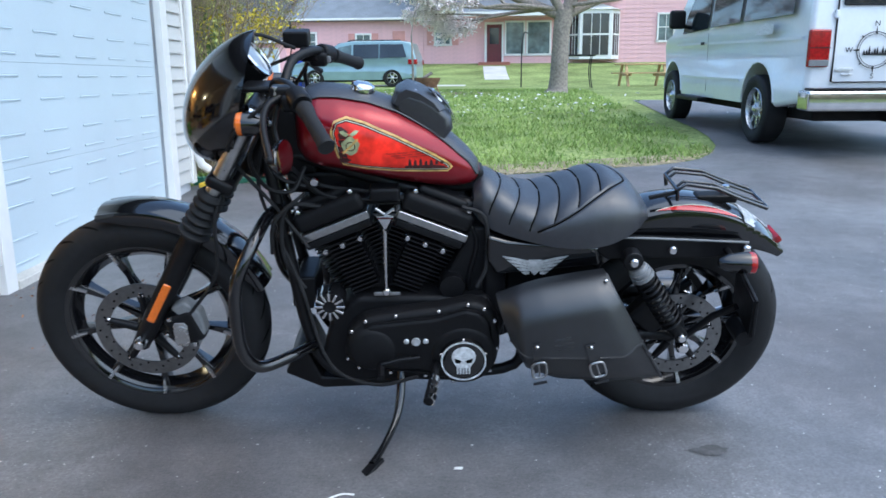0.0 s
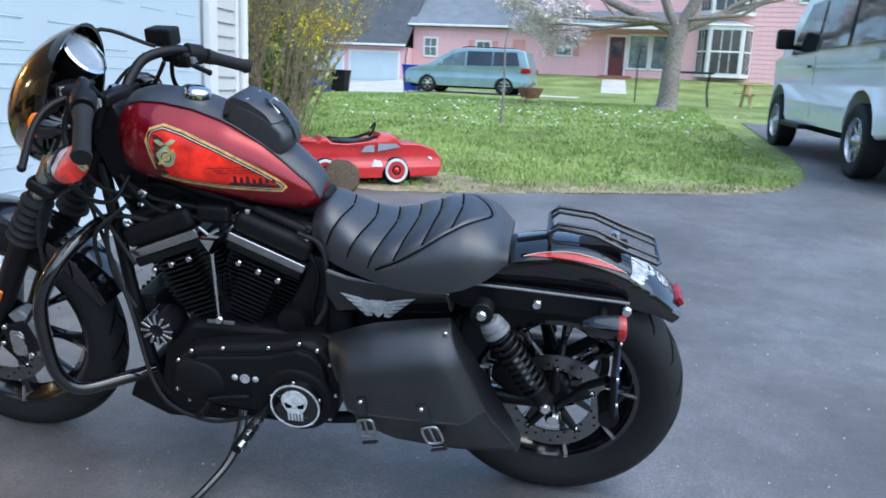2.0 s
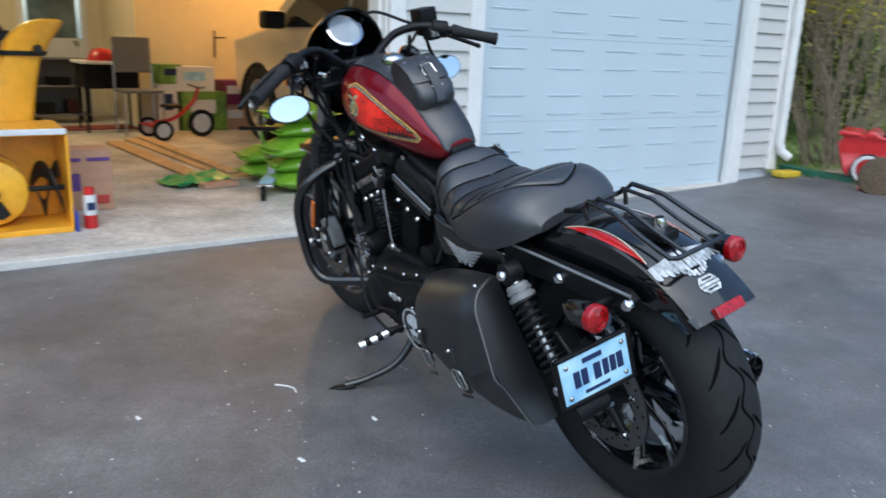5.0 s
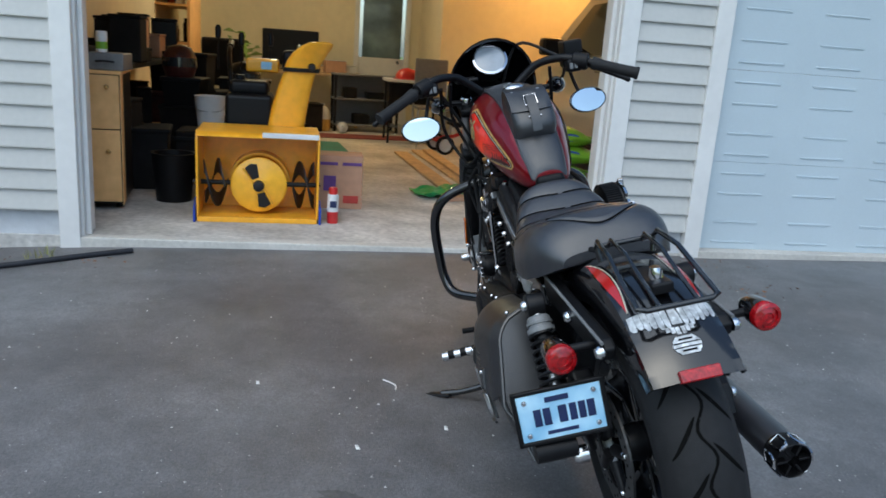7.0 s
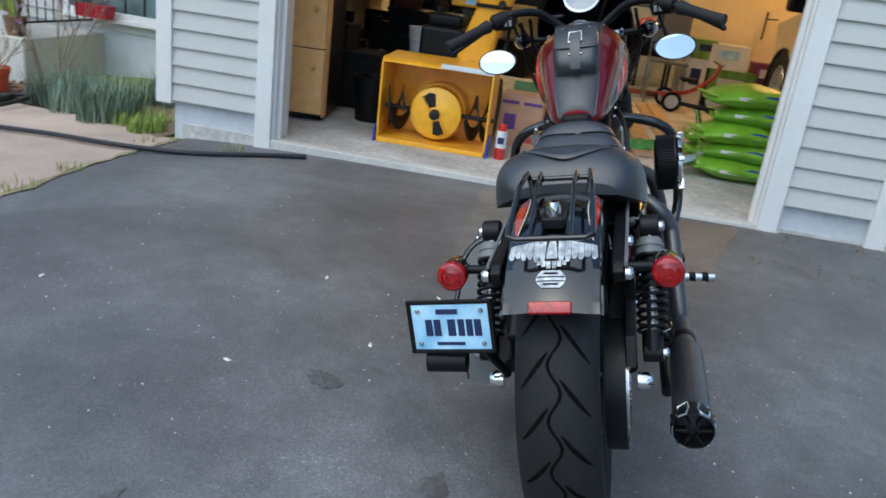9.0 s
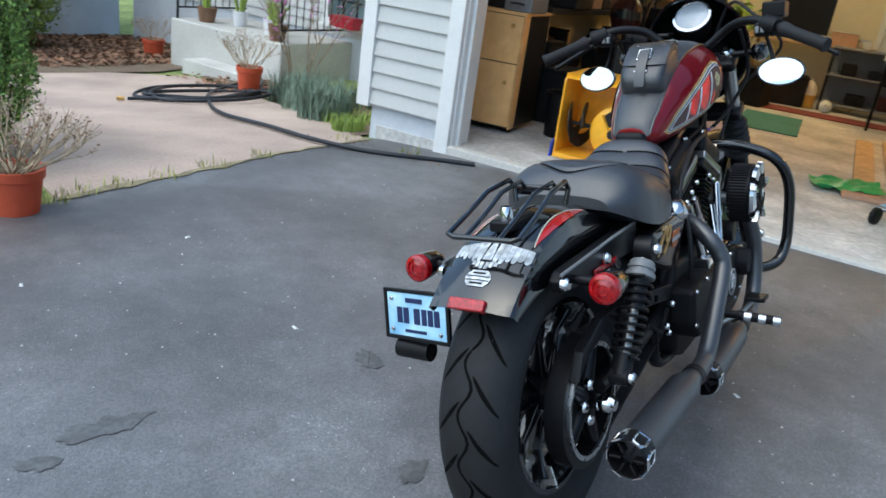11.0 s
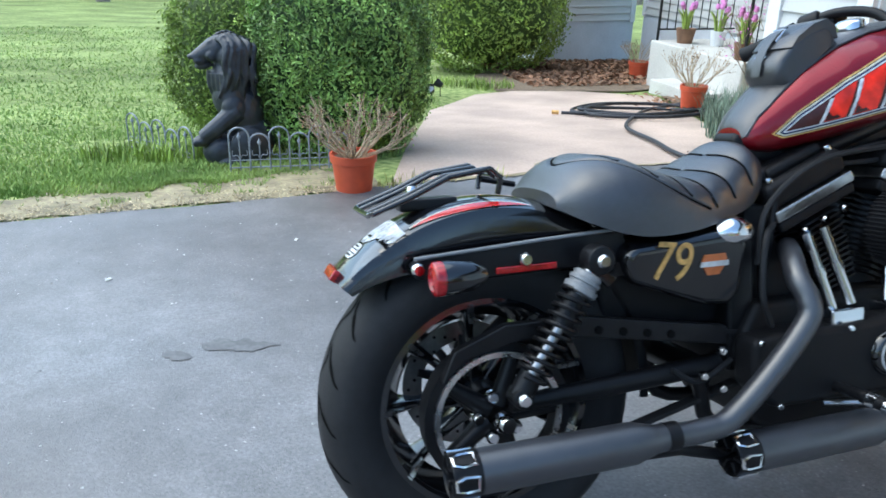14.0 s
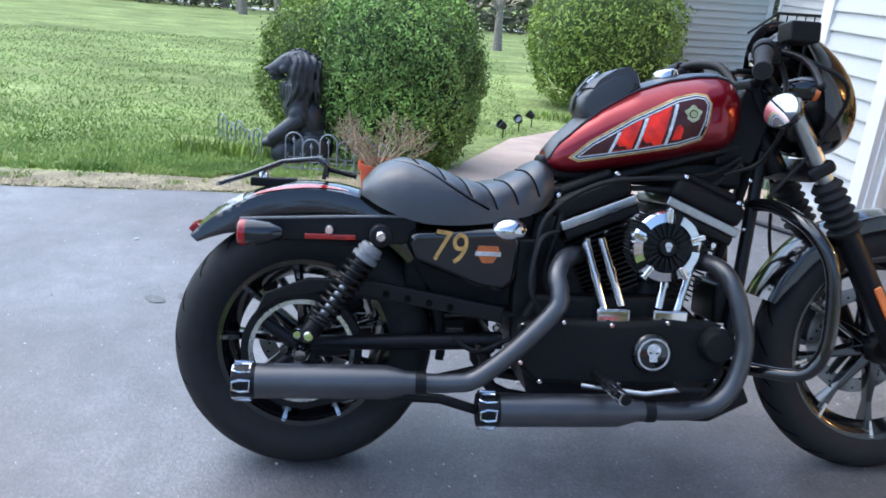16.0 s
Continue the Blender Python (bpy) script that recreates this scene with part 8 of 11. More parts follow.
# ---- lion statue, one plain shape ----
def lion():
    own = bmesh.new()
    E = lambda x, y, z, a, b, c, ry=0, rz=0: ball(1, pose(x, y, z, 0, ry, rz) @ Matrix.Diagonal((a, b, c, 1)), bm=own, sub=3)
    # haunches, back and chest
    E(-0.08, 0, 0.13, 0.13, 0.14, 0.14)
    E(-0.04, 0, 0.27, 0.115, 0.12, 0.17, -8)
    E(0.02, 0, 0.37, 0.105, 0.12, 0.13)
    E(0.01, 0, 0.48, 0.105, 0.125, 0.13)
    E(0.0, 0, 0.58, 0.10, 0.12, 0.105)
    # head: skull, brow, straight nose, jaw
    E(0.065, 0, 0.625, 0.08, 0.075, 0.073)
    tube([(0.09, 0, 0.628), (0.155, 0, 0.598), (0.205, 0, 0.580)], [0.062, 0.045, 0.029], 16, 3, bm=own)
    E(0.218, 0, 0.588, 0.018, 0.022, 0.015)
    E(0.155, 0, 0.540, 0.048, 0.03, 0.02, 8)
    E(0.108, 0, 0.668, 0.035, 0.05, 0.016, 28)
    for s in (-1, 1):
        E(0.172, s * 0.024, 0.568, 0.036, 0.018, 0.02)
        E(0.105, s * 0.05, 0.595, 0.036, 0.022, 0.03)
        E(0.045, s * 0.085, 0.68, 0.022, 0.014, 0.026)
        E(-0.06, s * 0.115, 0.11, 0.12, 0.05, 0.11, 0, s * 8)
        E(0.06, s * 0.13, 0.03, 0.07, 0.038, 0.032)
        E(0.02, s * 0.095, 0.32, 0.065, 0.045, 0.075)
        # locks of the mane, swept back from the face and down the chest
        for k in range(12):
            x0, sw = 0.07 - k * 0.0145, 0.012 * math.sin(k * 2.3)
            w = 0.108 + 0.010 * math.sin((k + 0.8) * 0.35)
            end = 0.36 + 0.10 * ((k * 5) % 7) / 7
            tube([(x0 + 0.012, s * (0.045 + 0.012 * (k % 2)), 0.712 - 0.0013 * (k - 4) ** 2), (x0 - 0.026, s * w * (1.08 + 0.05 * (k % 2)), 0.645 + sw), (x0 - 0.012 + sw, s * w * 1.14, 0.555), (x0 - 0.018 - sw, s * w * (1.04 + 0.05 * (k % 3)), 0.48), (x0 + 0.006 * (6 - k), s * w * 0.86, end)],
                 [0.009, 0.013, 0.0125, 0.011, 0.004], 7, 4, bm=own)
        for k in range(4):
            tube([(0.125 - 0.02 * k, s * (0.02 + 0.024 * k), 0.51), (0.125 - 0.02 * k, s * (0.015 + 0.026 * k), 0.43), (0.10 - 0.012 * k, s * (0.012 + 0.02 * k), 0.33)], [0.018, 0.018, 0.005], 8, 3, bm=own)
    for k in range(5):
        tube([(-0.06, -0.07 + 0.035 * k, 0.675), (-0.105, -0.08 + 0.04 * k, 0.58), (-0.10, -0.07 + 0.035 * k, 0.46), (-0.115, -0.05 + 0.025 * k, 0.35)], [0.016, 0.02, 0.019, 0.005], 8, 3, bm=own)
    # one straight foreleg on the ball, the other on the ground
    tube([(0.0, 0.09, 0.31), (0.10, 0.10, 0.235), (0.195, 0.09, 0.165)], [0.058, 0.05, 0.042], 14, 4, bm=own)
    tube([(0.02, -0.09, 0.32), (0.05, -0.10, 0.18), (0.07, -0.10, 0.03)], [0.055, 0.044, 0.04], 14, 4, bm=own)
    E(0.205, 0.09, 0.15, 0.048, 0.045, 0.032)
    for q in (-0.022, 0, 0.022):
        E(0.235, 0.09 + q, 0.142, 0.02, 0.011, 0.02)
    E(0.105, 0.055, 0.085, 0.098, 0.098, 0.092)
    ob = part("lion_statue", own, STATUE, smooth=70, loc=pose(1.37, -0.96, ground_z(1.37, -0.96) - 0.01, 0, 0, 8) @ Matrix.Diagonal((1, 0.98, 1.02, 1)))
    rm = ob.modifiers.new("merge", "REMESH")
    rm.mode, rm.voxel_size, rm.use_smooth_shade = "VOXEL", 0.006, True
    sm = ob.modifiers.new("soften", "SMOOTH")
    sm.iterations, sm.factor = 2, 0.5
    tagged(ob, "black weathered sitting lion statue with a paw on a ball", "statue")


lion()


def border_fence(a, b, n, seed):
    a, b = Vector((*a, 0)), Vector((*b, 0))
    d = (b - a)
    L = d.length
    ang = math.degrees(math.atan2(d.y, d.x))
    f = thing("border_fence", pose(a.x, a.y, ground_z(a.x, a.y) - 0.01, 0, 0, ang), "low grey iron border fence with hoops and scrolls", "fence")
    w = L / n
    part("rail", tube([(0, 0, 0.035), (L, 0, 0.035)], 0.004, 6), IRON, f)
    part("rail", tube([(0, 0, 0.075), (L, 0, 0.075)], 0.003, 6), IRON, f)
    for k in range(n):
        x = k * w
        top = 0.25 if k % 2 == 0 else 0.215
        arch = [(x, 0, -0.03), (x, 0, top - w / 2)] + [(x + w / 2 - w / 2 * math.cos(t), 0, top - w / 2 + w / 2 * math.sin(t)) for t in span(0.3, 2.84, 8)] + [(x + w, 0, top - w / 2), (x + w, 0, -0.03)]
        hoop = part("hoop", tube(arch, 0.005, 6), IRON, f)
        part("picket", tube([(x + w / 2, 0, -0.02), (x + w / 2, 0, top - 0.055)], 0.0036, 6), IRON, hoop)
        part("finial", lathe([(0, -0.012), (0.006, -0.008), (0.011, 0.004), (0.004, 0.018), (0, 0.03)], 8, Matrix.Translation((x + w / 2, 0, top - 0.05))), IRON, hoop)
        for s in (-1, 1):
            sc = [(x + w / 2 + s * (0.004 + 0.022 * (1 - math.cos(t)) * 0.5 + 0.004 * t), 0, 0.085 + 0.016 * t * 0.55 + 0.008 * math.sin(t * 1.7)) for t in span(0, 4.2, 10)]
            part("scroll", tube(sc, 0.0026, 5), IRON, hoop)


border_fence((1.40, -0.56), (0.78, -0.56), 6, 1)
border_fence((2.05, -1.45), (1.62, -0.95), 5, 2)

# garden hose: a loose coil on the path and a run back to the garage sill
rng = random.Random(3)
pts = [(-1.22, -2.62), (-1.6, -2.45), (-2.1, -2.35), (-2.55, -2.6), (-2.3, -3.0), (-1.7, -3.0), (-1.35, -2.7), (-1.75, -2.3), (-2.3, -2.4), (-2.65, -2.85), (-2.0, -3.1), (-1.5, -2.75), (-1.45, -2.4), (-1.95, -2.15), (-2.4, -2.3), (-2.2, -2.75), (-1.6, -2.85), (-1.4, -2.6), (-1.9, -2.4),
       (-2.6, -2.75), (-3.0, -3.2), (-2.7, -3.15), (-2.05, -2.7), (-1.6, -2.1), (-1.35, -1.6), (-1.25, -1.0), (-1.15, -0.5), (-1.25, -0.1), (-1.5, 0.25), (-1.62, 0.42)]
line = [(x, y, ground_z(x, y) + (0.034 if y < -0.42 else 0.019) + (0.013 * (k % 3) if 2 < k < 22 else 0)) for k, (x, y) in enumerate(pts)]
hose = thing("garden_hose", Matrix.Identity(4), "black garden hose lying in a loose coil", "hose")
part("hose_line", tube(line, 0.0145, 8, 8), HOSEM, hose)
part("brass_end", tube([(-1.2, -2.63, line[0][2]), (-1.15, -2.66, line[0][2])], 0.018, 10), GOLD, hose, "brass hose coupling")

# small ground spotlights
for x, y, r in ((-0.14, -3.3, 20), (-0.53, -4.33, -30), (-0.35, -3.9, 60)):
    s = thing("spotlight", pose(x, y, ground_z(x, y), 0, 0, r), "small black garden spotlight on a stake", "spotlight", "path spotlights")
    part("stake", tube([(0, 0, -0.05), (0, 0, 0.09)], 0.006, 6), BLACKI, s)
    part("head", lathe([(0, 0), (0.03, 0.005), (0.045, 0.08), (0.04, 0.08), (0.03, 0.02), (0, 0.02)], 14, Matrix.Translation((-0.02, 0, 0.1)) @ pose(0, 0, 0, 0, 60, 0)), BLACKI, s)
    part("lens", lathe([(0, 0.05), (0.038, 0.05)], 14, Matrix.Translation((-0.02, 0, 0.1)) @ pose(0, 0, 0, 0, 60, 0)), GAUGE, s)


# ---- the house beside the garage ----
def house_wall(name, m, length, z0, zf, z1, label, windows=()):
    """A foundation and lap siding along local x; its face looks to local -y."""
    w = tagged(part(name, box(0, length, 0, 0.16, z0, z1), FOUND, loc=m), label, "wall", kind="structure")
    lap_wall(w, 0.08, length - 0.08, zf, z1, h=0.105)
    for x in (0.0, length - 0.09):
        part("corner_board", box(x, x + 0.09, -0.03, -0.001, zf - 0.03, z1, 0.004), TRIM, w)
    return w


WA = Matrix(((0, -1, 0, -4.3), (1, 0, 0, -7.55), (0, 0, 1, 0), (0, 0, 0, 1)))
house_wall("wall_house", WA, 6.75, -0.9, 0.12, 3.0, "pale sided house wall beside the entry")
WB_ = Matrix.Translation((-2.7, -7.7, 0)) @ Matrix.Rotation(radians(193), 4, "Z")
house_wall("wall_wing", WB_, 1.75, -1.0, -0.03, 3.0, "pale sided wing wall on a painted foundation")
WC_ = Matrix.Translation((-2.75, -12.7, 0)) @ Matrix.Rotation(radians(90), 4, "Z")
house_wall("wall_wing_side", WC_, 5.0, -1.4, -0.03, 3.0, "pale sided wall of the house wing")
roofh = slab([(-3.6, 2.95), (-6.8, 4.6), (-6.8, 4.75), (-3.4, 3.05)], -13.0, -0.9)
tagged(part("roof", roofh, ROOF), "dark shingle house roof", "roof", kind="structure")


def grid_window(m, w, h, cols, rows, label):
    t = thing("window_1", m, label, "window", kind="structure")
    for a, b, c, d in ((-0.06, 0, -0.06, h + 0.06), (w, w + 0.06, -0.06, h + 0.06), (0, w, h, h + 0.06), (0, w, -0.06, 0)):
        part("window_frame", box(a, b, -0.05, -0.012, c, d, 0.004), TRIM, t)
    part("window_sill", box(-0.09, w + 0.09, -0.09, -0.012, -0.1, -0.06, 0.006), TRIM, t)
    part("pane", box(0, w, -0.03, -0.024, 0, h), GLASSB, t)
    for k in range(1, cols):
        part("glazing_bar", box(w * k / cols - 0.008, w * k / cols + 0.008, -0.038, -0.03, 0, h), SATIN, t)
    for k in range(1, rows):
        part("glazing_bar", box(0, w, -0.037, -0.0305, h * k / rows - 0.006, h * k / rows + 0.006), SATIN, t)
    return t


grid_window(WA @ Matrix.Translation((3.95, -0.005, 0.3)), 1.1, 1.2, 5, 6, "tall gridded house window beside the entry")
fb = thing("flower_box", WA @ Matrix.Translation((4.2, -0.19, 0.24)), "red flower box on the window sill", "flower box")
part("trough", loft([[(0, -0.06, 0), (0, 0.06, 0), (0, 0.08, 0.12), (0, -0.08, 0.12)], [(0.34, -0.06, 0), (0.34, 0.06, 0), (0.36, 0.08, 0.12), (0.36, -0.08, 0.12)]]), mat("flower_red", (0.42, 0.01, 0.03), 0.5, var=0.3), fb)

# entry landing with rails
landing = thing("entry_steps", pose(-3.15, -4.0, -0.42, 0, 0, 4), "pale concrete entry landing with a low step", "steps", kind="structure")
part("landing", box(-1.1, 0, -0.85, 0.85, -0.1, 0.50, 0.02), CONC2, landing)
part("lower_step", box(-0.02, 0.28, -0.3, 0.6, -0.1, 0.16, 0.015), CONC2, landing)
for y, n in ((-0.8, 5), (0.78, 5)):
    r = thing("iron_rail", pose(-3.15, -4.0, 0.08, 0, 0, 4) @ Matrix.Translation((0, y, 0)), "black wrought iron rail on the entry landing", "rail", "entry rails")
    part("top_rail", tube([(-1.05, 0, 0.85), (-0.05, 0, 0.85), (0.25, 0, 0.62)], 0.016, 8), BLACKI, r)
    part("bottom_rail", tube([(-1.05, 0, 0.12), (-0.05, 0, 0.12)], 0.01, 6), BLACKI, r)
    for k in range(n * 2):
        part("baluster", tube([(-1.0 + k * 0.105, 0, 0.12 if k < n * 2 - 1 else 0), (-1.0 + k * 0.105, 0, 0.85)], 0.007 if k < n * 2 - 1 else 0.016, 6), BLACKI, r)
    for k in range(3):
        sc = [(-0.9 + k * 0.3 + 0.05 * math.cos(t) * (1 - t / 9), 0.01, 0.5 + 0.06 * math.sin(t) * (1 - t / 9)) for t in span(0, 6.3, 12)]
        part("scroll", tube(sc, 0.006, 5), BLACKI, r)
rng = random.Random(8)
for k, (x, y, s) in enumerate(((-3.35, -4.55, 1.0), (-3.55, -3.7, 0.9), (-3.3, -3.32, 0.9), (-3.6, -4.3, 0.8))):
    t = thing("tulip_pot", Matrix.Translation((x, y, 0.08)), "small pot of pink tulips on the landing", "potted plant", "tulip pots")
    part("pot", lathe([(0, 0), (0.08 * s, 0), (0.11 * s, 0.16), (0.095 * s, 0.16), (0, 0.14)], 18), MATTEW if k % 2 else DEADLEAF, t)
    lv = bmesh.new()
    for j in range(9):
        a = rng.uniform(0, 6.28)
        c, sn = math.cos(a), math.sin(a)
        tube([(0.03 * c, 0.03 * sn, 0.13), (0.06 * c, 0.06 * sn, 0.28), (0.12 * c, 0.12 * sn, 0.36)], [0.014, 0.012, 0.003], 4, 3, bm=lv)
    part("leaves", lv, LEAFY, t)
    for j in range(6):
        a = rng.uniform(0, 6.28)
        q = Vector((0.07 * math.cos(a), 0.07 * math.sin(a), rng.uniform(0.34, 0.44)))
        fl = part("flower", lathe([(0, 0), (0.022, 0.01), (0.028, 0.03), (0.02, 0.06), (0, 0.058)], 8), TULIP, t, loc=Matrix.Translation(q))
        part("stem", tube([(0, 0, 0), (-q.x * 0.7, -q.y * 0.7, -q.z + 0.14)], 0.004, 4), LEAFY, fl)
# bare twiggy shrub and grey-leaved tufts beside the landing
twiggy_bush("budding_bush", -3.3, -3.0, 0.4, 1.1, 7, 31, "bare twiggy shrub with a few pink buds", TULIP, 160, size=0.016)


def tufts(name, centres, count, h, w, material, label, seed, category="plants"):
    g = random.Random(seed)
    vs, fs = [], []
    for cx, cy, rad in centres:
        for _ in range(count):
            a, q = g.uniform(0, 6.28), rad * math.sqrt(g.random())
            x, y = cx + q * math.cos(a), cy + q * math.sin(a)
            z = ground_z(x, y)
            b = g.uniform(0, 6.28)
            hh = h * g.uniform(0.5, 1.2)
            lean = hh * g.uniform(0.1, 0.7)
            dx, dy = math.cos(b), math.sin(b)
            i = len(vs)
            vs += [(x - dy * w, y + dx * w, z), (x + dy * w, y - dx * w, z), (x + dx * lean * 0.4 + dy * w * 0.7, y + dy * lean * 0.4 - dx * w * 0.7, z + hh * 0.6), (x + dx * lean * 0.4 - dy * w * 0.7, y + dy * lean * 0.4 + dx * w * 0.7, z + hh * 0.6), (x + dx * lean, y + dy * lean, z + hh)]
            fs += [(i, i + 1, i + 2, i + 3), (i + 3, i + 2, i + 4)]
    me = bpy.data.meshes.new(name)
    me.from_pydata(vs, [], fs)
    me.materials.append(material)
    return tagged(new(name, me), label, category, kind="stuff")


tufts("lavender", [(-2.35, -1.65, 0.33), (-2.5, -2.1, 0.25), (-2.0, -1.25, 0.2), (-2.9, -1.3, 0.3)], 420, 0.26, 0.005, BLUEGR, "grey-green leafy tufts beside the path", 41)
tufts("bed_plants", [(-2.0, -1.0, 0.2), (-2.7, -1.9, 0.35), (-1.75, -0.75, 0.12), (-1.2, -4.9, 0.3), (-0.9, -5.2, 0.35), (2.0, -1.2, 0.3), (1.75, -1.05, 0.2)], 260, 0.10, 0.005, LEAFY, "low green plants in the beds", 42)
tufts("edge_weeds", [(0.5, -0.14, 0.07), (0.3, -0.17, 0.08), (0.05, -0.2, 0.09), (-0.25, -0.25, 0.09), (-0.6, -0.3, 0.06), (-1.45, -0.47, 0.08), (0.62, -0.1, 0.06), (-1.5, 0.02, 0.07), (-1.53, 6.6, 0.12)], 26, 0.06, 0.003, LEAFO, "thin weeds in the joint between path and drive", 43)


def leaf_litter(name, count, place, size, label, seed, material=DEADLEAF, lift=0.02):
    g = random.Random(seed)
    vs, fs = [], []
    for _ in range(count):
        x, y = place(g)
        z = ground_z(x, y) + lift * g.uniform(0.4, 2.2)
        n = Vector((g.uniform(-0.7, 0.7), g.uniform(-0.7, 0.7), 1)).normalized()
        t = n.orthogonal().normalized()
        t.rotate(Matrix.Rotation(g.uniform(0, 6.28), 3, n))
        w = n.cross(t)
        s = size * g.uniform(0.5, 1.3)
        c = Vector((x, y, z))
        i = len(vs)
        vs += [tuple(c - t * s), tuple(c + w * s * 0.5 + n * s * 0.3), tuple(c + t * s + n * s * 0.15), tuple(c - w * s * 0.5 + n * s * 0.3)]
        fs += [(i, i + 1, i + 2), (i, i + 2, i + 3)]
    me = bpy.data.meshes.new(name)
    me.from_pydata(vs, [], fs)
    me.materials.append(material)
    return tagged(new(name, me), label, "leaves", kind="stuff")


leaf_litter("dead_leaves", 3600, lambda g: (g.uniform(-4.6, -1.5) - 0.2, -4.7 - 2.9 * g.random() - 0.1), 0.05, "brown dead leaves covering the bed by the house", 5)
leaf_litter("dead_leaves", 420, lambda g: (g.gauss(-2.75, 0.25), g.gauss(-2.7, 0.5)), 0.035, "brown dead leaves round the red pot", 6)
leaf_litter("debris", 260, lambda g: (g.choice((-1.46, -1.95)) + g.gauss(0.06, 0.06), g.choice((-0.42, 0.2, 2.95, 3.5)) + g.gauss(0, 0.15)), 0.010, "leaf crumbs along the garage wall", 7, lift=0.006)
leaf_litter("straw", 3200, lambda g: (lambda x: (x, float(np.interp(x, *zip(*LOW))) + 0.01 - abs(g.gauss(0, 0.13))))(g.uniform(0.7, 4.6)), 0.008, "dry straw along the drive edge", 9, mat("straw", (0.46, 0.38, 0.24), 0.9, island=0.4), 0.006)
leaf_litter("straw", 1300, lambda g: (lambda x: (x, float(np.interp(x, *zip(*HIGH))) + abs(g.gauss(0, 0.2))))(g.uniform(-2.3, 2.6)), 0.013, "dry straw along the far drive edge", 10, bpy.data.materials["straw"], 0.006)


# ---- lawn blades ----
def lawn(name, count, place, h, label, seed, w=0.004):
    g = np.random.default_rng(seed)
    xy = np.array([place(g) for _ in range(count)])
    z = np.array([ground_z(a, b) for a, b in xy])
    ang = g.uniform(0, 6.28, count)
    hh = h * g.uniform(0.5, 1.25, count)
    d = np.stack([np.cos(ang), np.sin(ang)], 1)
    k = np.hypot(xy[:, 0], xy[:, 1] - 1) * 0.0006 + w
    V = np.zeros((count, 3, 3))
    V[:, 0, :2] = xy - d * k[:, None]
    V[:, 1, :2] = xy + d * k[:, None]
    lean = g.uniform(-0.8, 0.8, (count, 2)) * hh[:, None]
    V[:, 2, :2] = xy + lean
    V[:, :, 2] = z[:, None] - 0.008
    V[:, 2, 2] += hh
    me = bpy.data.meshes.new(name)
    me.from_pydata(V.reshape(-1, 3).tolist(), [], np.arange(count * 3).reshape(-1, 3).tolist())
    me.materials.append(BLADE)
    return tagged(new(name, me), label, "grass", kind="stuff")


def south(g):
    while True:
        r = 0.15 + 18 * g.random() ** 1.5
        a = g.uniform(-2.6, 0.05)
        x, y = 1.6 + r * math.cos(a), -0.2 + r * math.sin(a)
        if y < np.interp(x, *zip(*LOW)) - 0.03 - 0.5 * g.random() * (0.6 + noise.noise((x * 2.3, y * 2.3, 1))) and x > -0.2 + 0.6 * y * 0.1 and (x > 0.45 or y < -3.3 + 0 * x) and (x > -1 or y < -7 or y > 0):
            if noise.noise((x * 0.9, y * 0.9, 3)) > -0.38 or g.random() < 0.25:
                return x, y


def north(g):
    while True:
        y = 7 + 16 * g.random() ** 1.5
        x = g.uniform(-7 - (y - 7) * 0.5, min(3, 2.6))
        if y > np.interp(x, *zip(*HIGH)) + 0.12 and not (x < -1.6 and y < 7.4):
            if noise.noise((x * 1.1, y * 1.1, 9)) > -0.3 + max(0, 0.5 - (y - np.interp(x, *zip(*HIGH))) * 0.4) or g.random() < 0.2:
                return x, y


lawn("lawn_grass", 80000, south, 0.032, "short patchy green grass of the front lawn", 1)
lawn("lawn_grass", 60000, north, 0.055, "green grass with dry patches beyond the drive", 2)
leaf_litter("lawn_flowers", 260, lambda g: (g.gauss(-0.9, 2.0), g.uniform(12, 19)), 0.045, "small white flowers scattered in the lawn", 12, MATTEW, 0.05)


def strip(g):
    """Sprouts in clumps over the worn strip between lawn and drive."""
    while True:
        x = g.uniform(0.75, 4.4)
        y = float(np.interp(x, *zip(*LOW))) - 0.02 - 0.55 * g.random()
        if noise.noise((x * 5, y * 5, 7)) + 0.5 * noise.noise((x * 14, y * 14, 2)) > 0.55 - 1.3 * (float(np.interp(x, *zip(*LOW))) - y) and not (x < 0.95 and y > -0.16):
            return x, y


lawn("lawn_grass", 5200, strip, 0.03, "thin grass sprouting through the worn drive edge", 5, w=0.0025)


